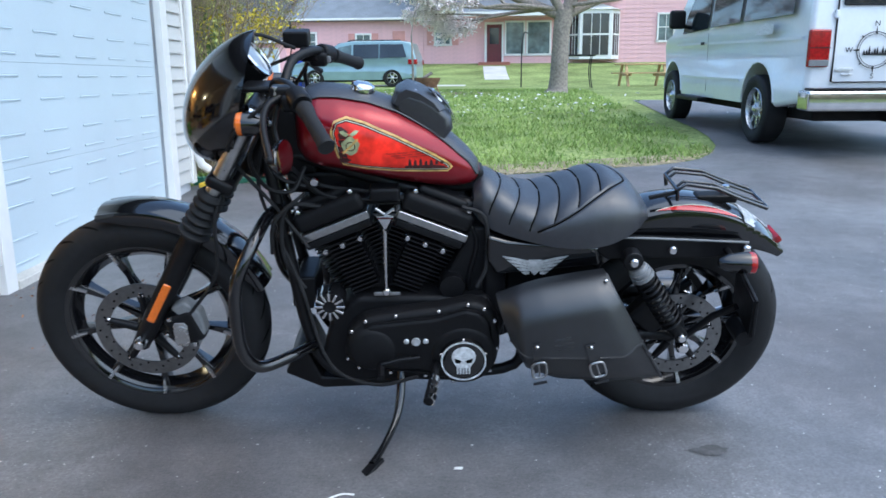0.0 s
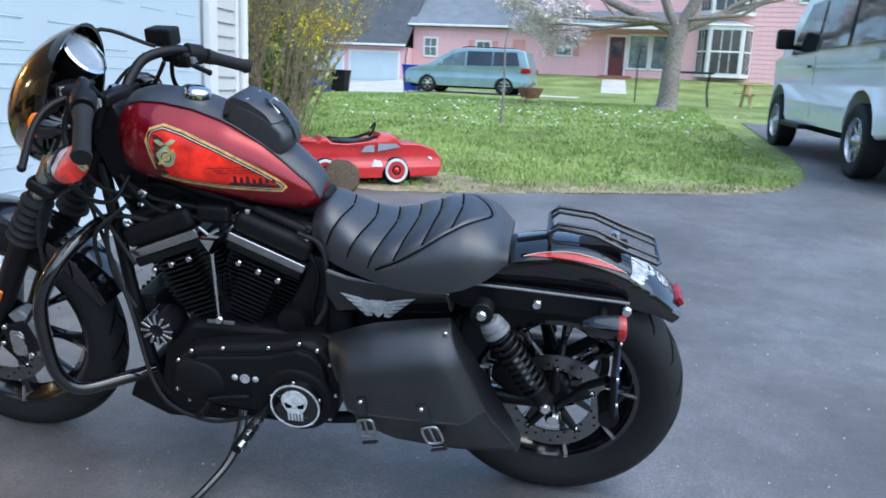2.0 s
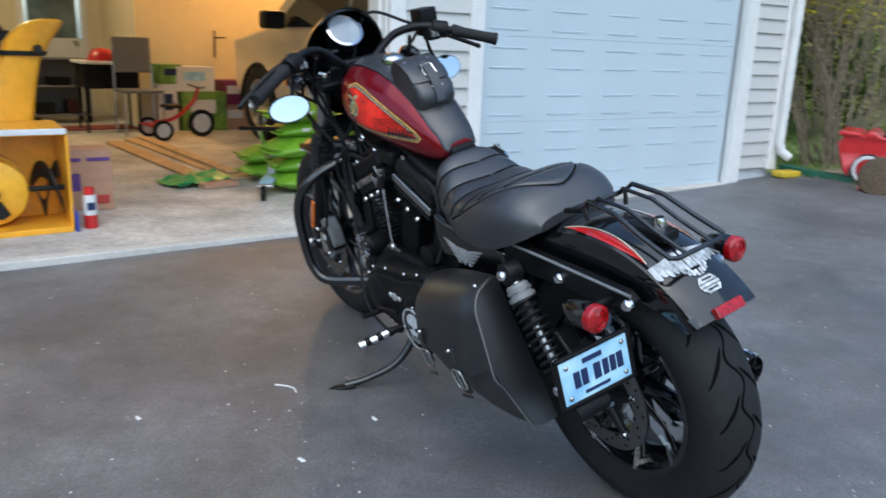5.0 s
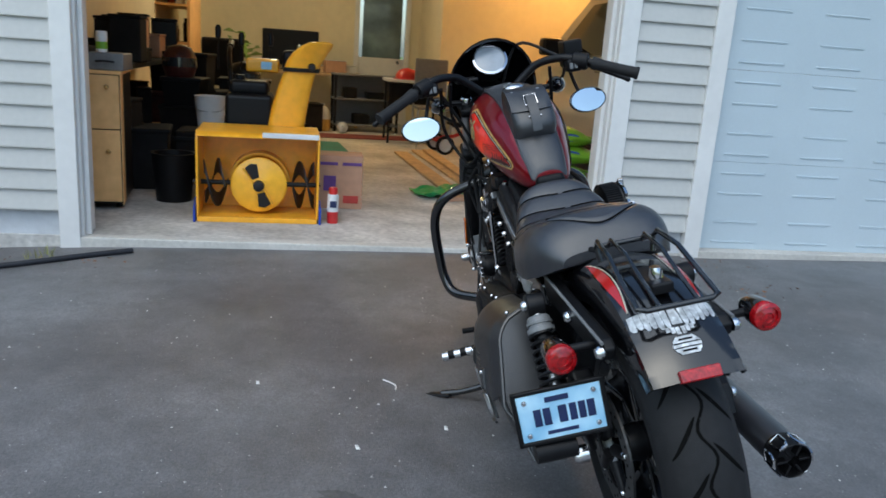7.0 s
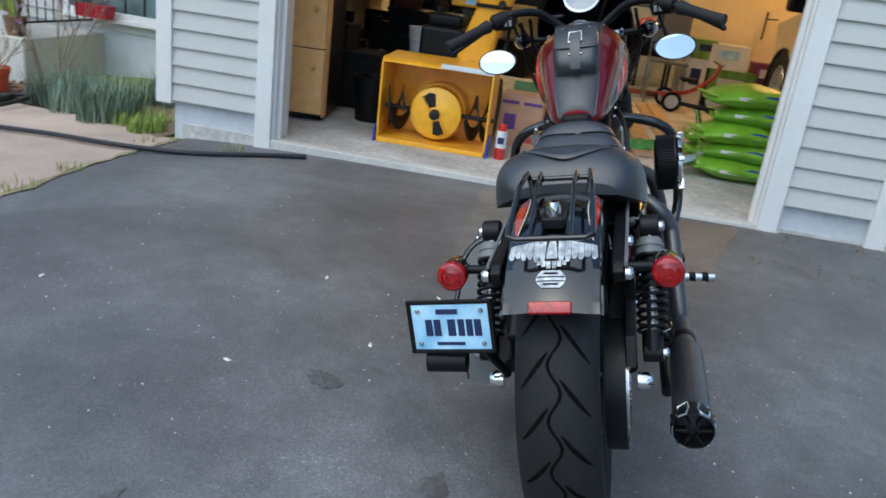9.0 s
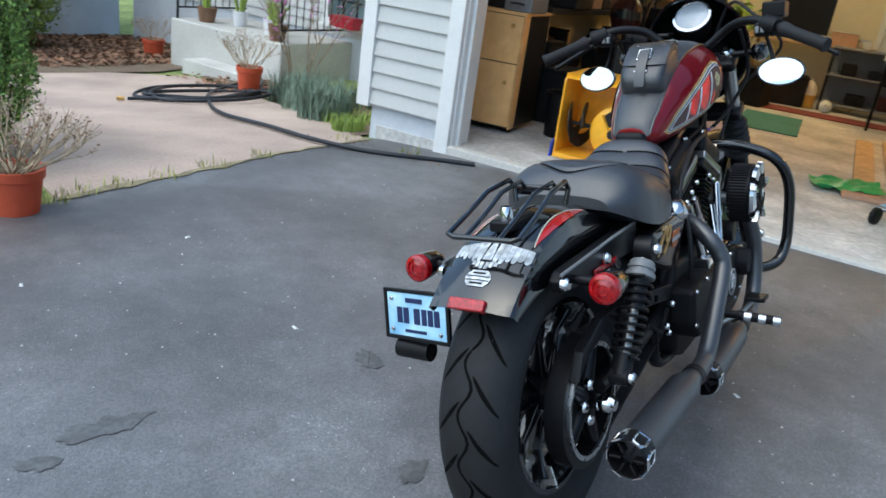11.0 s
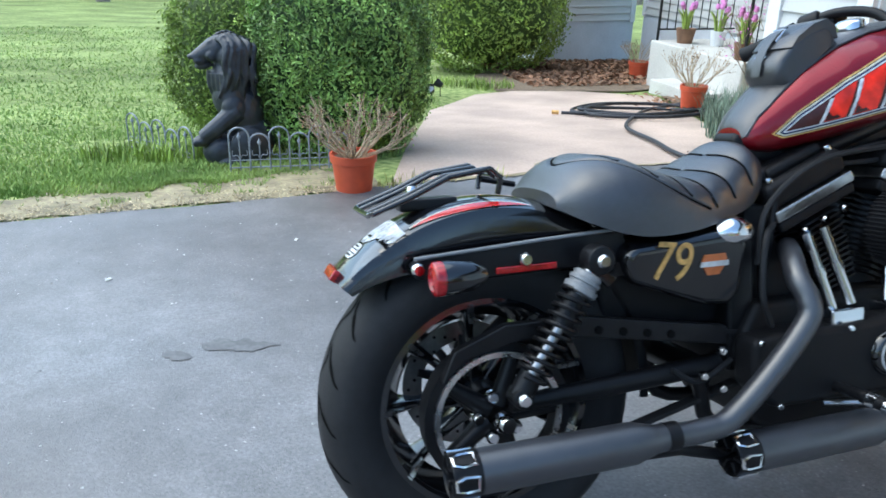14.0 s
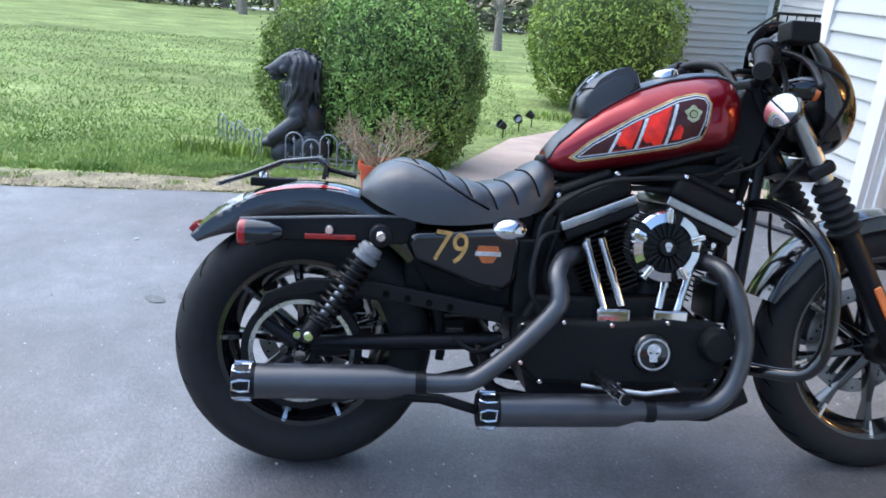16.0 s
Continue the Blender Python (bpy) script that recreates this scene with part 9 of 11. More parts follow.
# ---- the pink house across the lawn ----
def far_window(parent, x0, x1, z0, z1, rows=2, cols=2, shutters=False, y=0.0, glass=GLASSB):
    w = part("window", box(x0 + 0.05, x1 - 0.05, y - 0.03, y - 0.005, z0 + 0.05, z1 - 0.05), glass, parent)
    for a, b, c, d in ((x0, x0 + 0.09, z0, z1), (x1 - 0.09, x1, z0, z1), (x0 + 0.09, x1 - 0.09, z1 - 0.09, z1), (x0 - 0.03, x1 + 0.03, z0 - 0.04, z0 + 0.06)):
        part("window_frame", box(a, b, y - 0.08, y - 0.004, c, d, 0.006), TRIM, w)
    for k in range(1, rows):
        z = z0 + (z1 - z0) * k / rows
        part("glazing_bar", box(x0 + 0.09, x1 - 0.09, y - 0.06, y - 0.03, z - 0.025, z + 0.025), TRIM, w)
    for k in range(1, cols):
        x = x0 + (x1 - x0) * k / cols
        part("glazing_bar", box(x - 0.015, x + 0.015, y - 0.05, y - 0.03, z0 + 0.09, z1 - 0.09), TRIM, w)
    if shutters:
        for a, b in ((x0 - 0.36, x0 - 0.03), (x1 + 0.03, x1 + 0.36)):
            part("shutter", box(a, b, y - 0.05, y - 0.004, z0, z1, 0.01), SHUT, parent)
    return w


SHUT = mat("pink_shutter", (0.56, 0.27, 0.24), 0.6, var=0.06)
CLAP = mat("far_clapboard", (0.70, 0.42, 0.43), 0.7, var=0.05, scale=6, big=0.05, bigscale=0.5)


def pink_house():
    h = thing("pink_house", Matrix.Translation((0, 41, 0)), "long pink clapboard house with grey roofs and white windows", "house")
    walls = {"low": (-10.5, -3.6, 3.86), "main": (-3.6, 10.5, 7.4), "garage": (-17.5, -10.5, 2.72)}
    for key, (a, b, top) in walls.items():
        y0 = -1.2 if key == "garage" else 0.0
        part("wall", box(a, b - 0.01, y0, 7, 0.3, top), CLAP, h)
        part("foundation", box(a, b - 0.01, y0 - 0.03, y0 - 0.001, 0.3, 1.65 if key != "garage" else 0.78), CONC2, h)
        low = 1.68 if key != "garage" else 0.80
        n = int((top - low) / 0.22)
        first = None
        for k in range(n):
            m = Matrix.Translation(((a + b) / 2, y0, low + k * 0.22))
            if first is None:
                w = b - a - 0.02
                first = part("clapboard", loft([[(-w / 2, -0.004, 0.22), (-w / 2, 0.01, 0.22), (-w / 2, 0.01, 0), (-w / 2, -0.022, 0)], [(w / 2, -0.004, 0.22), (w / 2, 0.01, 0.22), (w / 2, 0.01, 0), (w / 2, -0.022, 0)]]), CLAP, h, smooth=0, loc=m)
            else:
                again(first, m)
    for a, b, z0, z1, y0, rise, mt in ((-10.7, -3.6, 3.86, 3.98, -0.35, 2.4, ROOF2), (-17.9, -10.45, 2.72, 2.84, -1.6, 4.4, ROOF)):
        r = slab([(y0, z0), (4.0, z0 + rise), (4.0, z0 + rise + 0.14), (y0 - 0.02, z0 + 0.13)], a, b)
        slab([(4.0, z0 + rise), (8.2, z0), (8.2, z0 + 0.14), (4.0, z0 + rise + 0.14)], a, b, bm=r)
        r.transform(Matrix(((0, 1, 0, 0), (1, 0, 0, 0), (0, 0, 1, 0), (0, 0, 0, 1))))
        roof = part("roof", r, mt, h, "grey shingle roof")
        part("gutter", box(a, b, y0 - 0.1, y0 - 0.021, z0 + 0.02, z0 + 0.13, 0.02), TRIM, roof)
    gable = slab([(-1.2, 2.67), (4, 6.97), (8, 2.67)], -17.45, -17.3)
    gable.transform(Matrix(((0, 1, 0, 0), (1, 0, 0, 0), (0, 0, 1, 0), (0, 0, 0, 1))))
    part("gable", gable, CLAP, h)
    main_roof = slab([(-0.5, 7.3), (4.0, 9.8), (4.0, 9.95), (-0.55, 7.45)], -3.9, 10.8)
    slab([(4.0, 9.8), (8.4, 7.3), (8.4, 7.45), (4.0, 9.95)], -3.9, 10.8, bm=main_roof)
    main_roof.transform(Matrix(((0, 1, 0, 0), (1, 0, 0, 0), (0, 0, 1, 0), (0, 0, 0, 1))))
    part("roof", main_roof, ROOF2, h)
    porch = slab([(-1.5, 4.02), (0, 4.75), (0, 4.87), (-1.55, 4.14)], -3.7, 3.3)
    porch.transform(Matrix(((0, 1, 0, 0), (1, 0, 0, 0), (0, 0, 1, 0), (0, 0, 0, 1))))
    pr = part("porch_roof", porch, ROOF2, h)
    part("fascia", box(-3.7, 3.3, -1.6, -1.551, 3.92, 4.13), TRIM, pr)
    part("soffit", box(-3.65, 3.25, -1.5, 0, 3.93, 4.01), CLAP, pr)
    for x0, x1, z0, z1, sh in ((-9.95, -9.15, 2.35, 3.35, False), (-7.15, -6.3, 2.55, 3.25, True), (-3.05, -2.15, 2.62, 3.52, True)):
        far_window(h, x0, x1, z0, z1, 2, 2, sh)
    part("board_panel", box(-5.2, -4.55, -0.04, -0.005, 2.2, 3.35, 0.01), SHUT, h, "brown boarded panel")
    for k in range(2):
        x0 = -16.6 + k * 3.05
        d = part("garage_door", box(x0, x0 + 2.6, -1.26, -1.205, 0.58, 2.42, 0.01), DOORPAINT, h, "white sectional garage door")
        for j in range(1, 4):
            part("panel_joint", box(x0 + 0.03, x0 + 2.57, -1.265, -1.258, 0.58 + j * 0.46, 0.60 + j * 0.46), FOUND, d)
        for a, b, c, e in ((x0 - 0.1, x0, 0.58, 2.52), (x0 + 2.6, x0 + 2.7, 0.58, 2.52), (x0, x0 + 2.6, 2.42, 2.52)):
            part("door_trim", box(a, b, -1.28, -1.205, c, e, 0.01), TRIM, d)
    door = part("door", box(-0.34, 0.42, -0.06, -0.005, 1.75, 3.62, 0.01), MAROON, h, "dark maroon front door")
    for a, b, c, e in ((-0.46, -0.34, 1.75, 3.74), (0.42, 0.52, 1.75, 3.74), (-0.34, 0.42, 3.62, 3.74)):
        part("door_frame", box(a, b, -0.1, -0.005, c, e, 0.01), TRIM, door)
    part("pane", box(-0.2, 0.28, -0.07, -0.058, 2.65, 3.45), GLASSD, door)
    for x0, x1 in ((0.56, 1.62), (1.66, 2.94)):
        far_window(h, x0, x1, 2.1, 3.8, 1, 1, False, 0.0, GLASSB)
    # bay windows, one above the other
    for z0, z1 in ((1.85, 4.25), (4.75, 6.9)):
        pts = [(3.8, 0), (4.3, -0.75), (5.86, -0.75), (6.36, 0)]
        bay = part("bay", loft([[(x, y, z0) for x, y in pts], [(x, y, z1) for x, y in pts]]), TRIM, h, "white three-sided bay window", smooth=0)
        part("bay_roof", loft([[(x + (0.1 if x > 5 else -0.1), y - 0.1, z1) for x, y in pts], [(4.6, 0, z1 + 0.3), (4.6, -0.1, z1 + 0.3), (5.5, -0.1, z1 + 0.3), (5.5, 0, z1 + 0.3)]]), TRIM, bay, smooth=0)
        for (xa, ya), (xb, yb) in zip(pts, pts[1:]):
            L = math.hypot(xb - xa, yb - ya)
            m = Matrix.Translation((xa, ya, 0)) @ Matrix.Rotation(math.atan2(yb - ya, xb - xa), 4, "Z")
            pane = part("pane", box(0.14, L - 0.14, -0.02, -0.006, z0 + 0.2, z1 - 0.2), GLASSD, bay, loc=m)
            part("glazing_bar", box(0.14, L - 0.14, -0.04, -0.02, (z0 + z1) / 2 - 0.04, (z0 + z1) / 2 + 0.04), TRIM, pane)
            for k in range(1, 3):
                xx = 0.14 + (L - 0.28) * k / 3
                part("glazing_bar", box(xx - 0.014, xx + 0.014, -0.035, -0.02, z0 + 0.2, z1 - 0.2), TRIM, pane)
    for x0, x1, z0, z1 in ((-2.5, -1.6, 5.4, 6.8), (0.6, 1.5, 5.4, 6.8), (8.2, 9.1, 2.7, 4.1), (8.2, 9.1, 5.4, 6.8)):
        far_window(h, x0, x1, z0, z1)
    st = thing("entry_steps", Matrix.Translation((0.05, 40.3, 1.2)), "low brick steps at the pink house door", "steps", kind="structure")
    for k in range(3):
        part("step", box(-0.8, 0.8, -0.9 + k * 0.3, 0.66, 0.0 + k * 0.18, 0.18 + k * 0.18, 0.01), mat("brick_red", (0.28, 0.11, 0.08), 0.9) if k == 0 else bpy.data.materials["brick_red"], st)


pink_house()
flat_patch("pavement_far", [(-0.5, 39.4), (0.6, 39.4), (0.75, 33.5), (-0.3, 33.5)], 0.01, CONC2, "pale concrete path to the pink house", "pavement", step=1.0, thick=0)
flat_patch("road_far", [(-18, 39.6), (-8.6, 39.6), (-7.4, 31.6), (-1.0, 31.2), (-1.0, 29.4), (-8.5, 29.8), (-12, 31.0), (-19, 33)], 0.008, CONC2, "pale gravel drive by the far garage", "driveway", step=1.0, thick=0)


def picnic_table(x, y, rot, s=1.0):
    t = thing("picnic_table", pose(x, y, ground_z(x, y), 0, 0, rot), "weathered wooden picnic table on the lawn", "table")
    for k in range(5):
        part("top_plank", box(-0.9, 0.9, -0.36 + k * 0.145, -0.225 + k * 0.145, 0.71, 0.75, 0.005), LUMBER, t)
    for sd in (-1, 1):
        for k in range(2):
            part("bench_plank", box(-0.9, 0.9, sd * 0.66 - 0.14 + k * 0.145, sd * 0.66 - 0.005 + k * 0.145, 0.42, 0.46, 0.005), LUMBER, t)
        for e in (-0.65, 0.65):
            part("leg", loft([[(e - 0.04, sd * 0.62 - 0.04, 0), (e + 0.04, sd * 0.62 - 0.04, 0), (e + 0.04, sd * 0.62 + 0.04, 0), (e - 0.04, sd * 0.62 + 0.04, 0)],
                              [(e - 0.04, sd * 0.25 - 0.04, 0.71), (e + 0.04, sd * 0.25 - 0.04, 0.71), (e + 0.04, sd * 0.25 + 0.04, 0.71), (e - 0.04, sd * 0.25 + 0.04, 0.71)]]), LUMBER, t)
    for e in (-0.6, 0.6):
        part("brace", box(e - 0.02, e + 0.02, -0.75, 0.75, 0.34, 0.42), LUMBER, t)


picnic_table(5.2, 27.5, 6)
tb = thing("garden_table", Matrix.Translation((2.65, 24.5, ground_z(2.65, 24.5))), "small dark metal garden table on the lawn", "table")
part("tabletop", box(-0.55, 0.55, -0.3, 0.3, 0.95, 1.0, 0.01), BLACKI, tb)
for sx in (-0.45, 0.45):
    for sy in (-0.22, 0.22):
        part("leg", tube([(sx, sy, 0.95), (sx * 0.9, sy, 0.5), (sx * 1.05, sy, 0)], 0.016, 6, 4), BLACKI, tb)
fp = thing("fire_pit", Matrix.Translation((-1.45, 19.4, ground_z(-1.45, 19.4))), "rusty round steel fire pit on the lawn", "fire pit")
part("bowl", lathe([(0, 0.12), (0.2, 0.14), (0.29, 0.3), (0.31, 0.38), (0.28, 0.38), (0.26, 0.3), (0, 0.2)], 24), DEADLEAF, fp)
for k in range(3):
    a = k * 2.094
    part("leg", tube([(0.2 * math.cos(a), 0.2 * math.sin(a), 0.2), (0.28 * math.cos(a), 0.28 * math.sin(a), 0)], 0.015, 6), DEADLEAF, fp)
part("log", tube([(-0.15, 0, 0.34), (0.1, 0.05, 0.5)], 0.04, 8), BARK, fp)
flat_patch("worn_edge.002", [(-2.9, 19.2), (-1.4, 18.8), (0.3, 19.3), (-0.4, 20.2), (-2.4, 20.2)], 0.004, SOIL, "bare trampled soil round the fire pit", "soil", step=0.5, thick=0)
for x, y, h in ((1.05, 27, 1.7), (-7.3, 28.6, 1.55)):
    p = thing("garden_pole", Matrix.Translation((x, y, ground_z(x, y))), "slim black garden pole standing in the lawn", "pole", "garden poles")
    part("pole", tube([(0, 0, 0), (0, 0, h * 0.8), (0.06, 0, h)], 0.022, 8), BLACKI, p)
    part("hook", tube([(0.06, 0, h), (0.1, 0, h + 0.1), (0.2, 0, h + 0.06)], 0.02, 8, 4), BLACKI, p)
for x, y, c in ((-10.75, 29.2, BLUEP), (-10.22, 29.6, SKIRT), (-7.7, 31.0, BLUEP)):
    b = thing("wheelie_bin", Matrix.Translation((x, y, ground_z(x, y))), "blue plastic wheeled bin beside the far drive" if c is BLUEP else "black plastic wheeled bin beside the far drive", "bin", "bins")
    part("bin_body", loft([[(-0.24, -0.28, 0.06), (0.24, -0.28, 0.06), (0.24, 0.28, 0.06), (-0.24, 0.28, 0.06)], [(-0.31, -0.36, 1.0), (0.31, -0.36, 1.0), (0.31, 0.36, 1.0), (-0.31, 0.36, 1.0)]]), c, b)
    part("lid", box(-0.33, 0.33, -0.4, 0.38, 1.0, 1.07, 0.02), c, b)
    for s in (-1, 1):
        part("wheel", lathe([(0, -0.03), (0.11, -0.03), (0.11, 0.03), (0, 0.03)], 14, Matrix.Translation((s * 0.26, 0.28, 0.11)) @ pose(0, 0, 0, 0, 90, 0)), PLAST, b)
sap = thing("sapling", Matrix.Translation((-1.2, 13.6, ground_z(-1.2, 13.6))), "thin leafless sapling standing in the lawn", "sapling")
sb, tp_ = tube([(0, 0, 0), (0.02, 0, 0.6), (0, 0.02, 1.3)], [0.03, 0.022, 0.014], 6, 3), []
grow(sb, Vector((0, 0.02, 1.3)), Vector((0.1, 0, 1)), 0.8, 0.012, 3, random.Random(5), tp_, 0.4, 0.25)
part("stem", sb, BARK, sap)

# ---- far woods ----
rng = random.Random(40)
kinds = [bare_tree((-1.5, -24), 6.5, 61)[0], bare_tree((9, -38), 12, 62)[0], bare_tree((-9, -40), 11, 63)[0]]
for k in range(30):
    x, y = rng.uniform(-30, 42), rng.uniform(-52, -36)
    copy_thing(kinds[1 + k % 2], Matrix.Translation((x, y, ground_z(x, y) - 0.05)) @ Matrix.Rotation(rng.uniform(0, 6.28), 4, "Z") @ Matrix.Scale(rng.uniform(0.7, 1.3), 4))
for k in range(16):
    x, y = -38 + k * 5 + rng.uniform(-2, 2), rng.uniform(56, 66)
    copy_thing(kinds[1 + k % 2], Matrix.Translation((x, y, ground_z(x, y) - 0.05)) @ Matrix.Rotation(rng.uniform(0, 6.28), 4, "Z") @ Matrix.Scale(rng.uniform(0.7, 1.1), 4))


def far_thicket(name, pts, h, count, seed, label, size=0.28, material=FAR):
    """A distant belt of undergrowth: many leaf clumps over a line."""
    g = random.Random(seed)

    def place(r):
        k = r.uniform(0, len(pts) - 1.001)
        i = int(k)
        a, b = Vector(pts[i]), Vector(pts[i + 1])
        p = a.lerp(b, k - i)
        top = h * (0.6 + 0.55 * noise.noise((p.x * 0.13, p.y * 0.13, seed)) + 0.35 * noise.noise((p.x * 0.5, p.y * 0.5, seed)))
        x, y = p.x + r.gauss(0, 1.3), p.y + r.gauss(0, 1.3)
        return Vector((x, y, ground_z(x, y) + max(0.2, top) * r.random() ** 0.75)), Vector((0, 0, 1))
    return tagged(part(name, scatter_leaves(count, place, size, g), material, smooth=0), label, "woods", kind="stuff")


FARG = mat("far_green", (0.09, 0.12, 0.045), 0.95, var=0.4, scale=0.6, col2=(0.14, 0.15, 0.07), island=0.4)
far_thicket("far_woods", [(-60, -40), (-25, -44), (-5, -47), (15, -46), (34, -38), (60, -20), (70, 10)], 3.6, 9000, 1, "brown leafless undergrowth beyond the lawn", 0.3)
far_thicket("far_woods", [(-60, -56), (-20, -60), (20, -60), (60, -40), (85, 0), (80, 50)], 9, 12000, 2, "distant spring woods beyond the road", 0.5, FARG)
far_thicket("far_woods", [(-70, 40), (-45, 60), (-10, 68), (30, 66), (60, 45), (80, 20)], 8, 12000, 3, "distant woods behind the pink house", 0.5, FARG)
flat_patch("road_beyond", [(-40, -50), (50, -50), (50, -54), (-40, -54)], 0.02, CONC2, "pale road beyond the lawn", "road", step=4.0, thick=0)


# ---- inside the garage ----
def inside(u, d, z=0.022, rot=0):
    """A place on the garage floor; its things stand a little askew to the front."""
    return Matrix(((-0.134, -0.991, 0, -1.55), (0.991, -0.134, 0, 0.25), (0, 0, 1, 0), (0, 0, 0, 1))) @ pose(u, d, z, 0, 0, rot)


def snow_blower():
    s = thing("snow_blower", inside(0.775, 0.62), "orange two-stage snow blower facing the drive", "snow blower")
    W, D, H = 0.345, 0.36, 0.53
    shell = box(-W, W, D - 0.015, D, 0.03, H, 0.004)
    h = part("housing", shell, ORANGE, s)
    for k in (-1, 1):
        side = slab([(0.02, 0.02), (0.0, H - 0.05), (0.03, H), (D, H), (D, 0.02)], -0.007, 0.007, 0.004)
        side.transform(Matrix.Translation((k * W, 0, 0)) @ Matrix.Rotation(radians(90), 4, "Z"))
        part("side_plate", side, ORANGE, h)
        skid = slab([(-0.01, -0.02), (-0.01, 0.09), (0.10, 0.13), (0.10, -0.02)], -0.006, 0.006, 0.003)
        skid.transform(Matrix.Translation((k * (W + 0.016), 0.0, 0)) @ Matrix.Rotation(radians(90), 4, "Z"))
        part("skid", skid, BLUEP, h, "blue skid shoe")
    part("top_plate", loft([[(-W, 0.0, H - 0.03), (W, 0.0, H - 0.03), (W, 0.02, H - 0.005), (-W, 0.02, H - 0.005)], [(-W, D, H), (W, D, H), (W, D, H + 0.012), (-W, D, H + 0.012)]]), ORANGE, h)
    part("plastic_wrap", box(0.02, W, -0.006, 0.03, H - 0.026, H + 0.003, 0.004), MATTEW, h, "torn clear plastic wrap")
    part("scraper", box(-W, W, 0.0, D, 0.0, 0.03, 0.004), ORANGE, h)
    part("impeller_ring", lathe([(0.165, 0), (0.18, 0), (0.18, 0.15), (0.165, 0.15)], 36, Matrix.Translation((0, D - 0.16, 0.21)) @ YL, closed=True), ORANGE, h)
    imp = part("impeller", lathe([(0, -0.03), (0.06, -0.02), (0.155, 0), (0.165, 0.01), (0.15, 0.03), (0, 0.03)], 32, Matrix.Translation((0, 0.10, 0.21)) @ YL), mat("yellow_paint", (0.95, 0.47, 0.025), 0.4, coat=0.3, var=0.1), s, "yellow impeller disc")
    for a in (1.95, 5.0):
        m = Matrix.Translation((0, 0.079, 0.21)) @ Matrix.Rotation(-a, 4, "Y")
        part("impeller_slot", slab([(0.045, -0.02), (0.045, 0.022), (0.125, 0.038), (0.138, 0.0), (0.122, -0.036)], -0.004, 0.014, 0.003), BLACKI, imp, loc=m)
        part("impeller_vane", slab([(0.03, 0.022), (0.13, 0.045), (0.13, 0.052), (0.03, 0.030)], -0.022, 0.01, 0.002), imp.data.materials[0], imp, loc=m)
    part("impeller_hub", lathe([(0, 0), (0.035, 0), (0.03, 0.05), (0, 0.06)], 16, Matrix.Translation((0, 0.09, 0.21)) @ pose(0, 0, 0, 90, 0, 0)), BLACKI, imp)
    part("auger_shaft", tube([(-W - 0.04, 0.16, 0.21), (W + 0.02, 0.16, 0.21)], 0.014, 10), BLACKI, s)
    for k in (-1, 1):
        for ph in (0.0, math.pi):
            own = bmesh.new()
            a_, b_ = [], []
            for j in range(17):
                q = j / 16
                an = ph + k * q * 4.4
                x = k * (0.195 + 0.125 * q)
                a_.append(own.verts.new((x, 0.16 + 0.06 * math.cos(an), 0.21 + 0.06 * math.sin(an))))
                b_.append(own.verts.new((x, 0.16 + 0.145 * math.cos(an), 0.21 + 0.145 * math.sin(an))))
            fs = [own.faces.new((a_[j], a_[j + 1], b_[j + 1], b_[j])) for j in range(16)]
            ex = bmesh.ops.extrude_face_region(own, geom=fs)
            bmesh.ops.translate(own, verts=[v for v in ex["geom"] if isinstance(v, bmesh.types.BMVert)], vec=(0.008, 0, 0))
            part("auger_blade", own, BLACKI, s)
    def duct(rows):
        """Rounded duct sections: (half width, half depth, x, y, z)."""
        return loft([[(x + w * math.copysign(abs(math.cos(g)) ** 0.55, math.cos(g)), y + dp * math.copysign(abs(math.sin(g)) ** 0.55, math.sin(g)), z) for g in span(0.0, 6.021, 24)] for w, dp, x, y, z in rows])
    c = part("chute", duct([(0.115, 0.08, 0.15, 0.45, 0.52), (0.112, 0.08, 0.17, 0.45, 0.64), (0.105, 0.078, 0.195, 0.445, 0.75), (0.10, 0.075, 0.22, 0.435, 0.84), (0.098, 0.072, 0.24, 0.425, 0.89)]), ORANGE, s, "curved orange discharge chute")
    part("chute_deflector", duct([(0.106, 0.08, 0.238, 0.42, 0.885), (0.108, 0.082, 0.258, 0.40, 0.94), (0.105, 0.08, 0.29, 0.37, 0.99), (0.095, 0.072, 0.325, 0.33, 1.03), (0.075, 0.055, 0.35, 0.295, 1.055), (0.04, 0.03, 0.36, 0.28, 1.064)]), ORANGE, c)
    part("chute_hinge", duct([(0.112, 0.086, 0.236, 0.424, 0.876), (0.113, 0.087, 0.244, 0.418, 0.90)]), BLACKI, c)
    part("chute_knob", bolt(0.025, 0.05, Matrix.Translation((0.30, 0.34, 0.91)) @ pose(0, 0, 0, 90)), BLACKI, c)
    part("chute_collar", lathe([(0.14, 0), (0.15, 0.01), (0.15, 0.03), (0.14, 0.04)], 24, Matrix.Translation((0.17, 0.45, 0.50))), BLACKI, c)
    e = part("engine", box(-0.22, 0.07, 0.42, 0.85, 0.42, 0.72, 0.03, 3), SATIN, s, "black engine block")
    part("engine_cover", box(-0.2, 0.04, 0.5, 0.8, 0.71, 0.80, 0.03, 3), PLAST, e)
    part("fuel_cap", lathe([(0, 0), (0.03, 0), (0.03, 0.03), (0, 0.03)], 14, Matrix.Translation((-0.14, 0.6, 0.80))), SATIN, e)
    part("muffler", box(0.08, 0.2, 0.6, 0.85, 0.45, 0.62, 0.02), BLACKI, e)
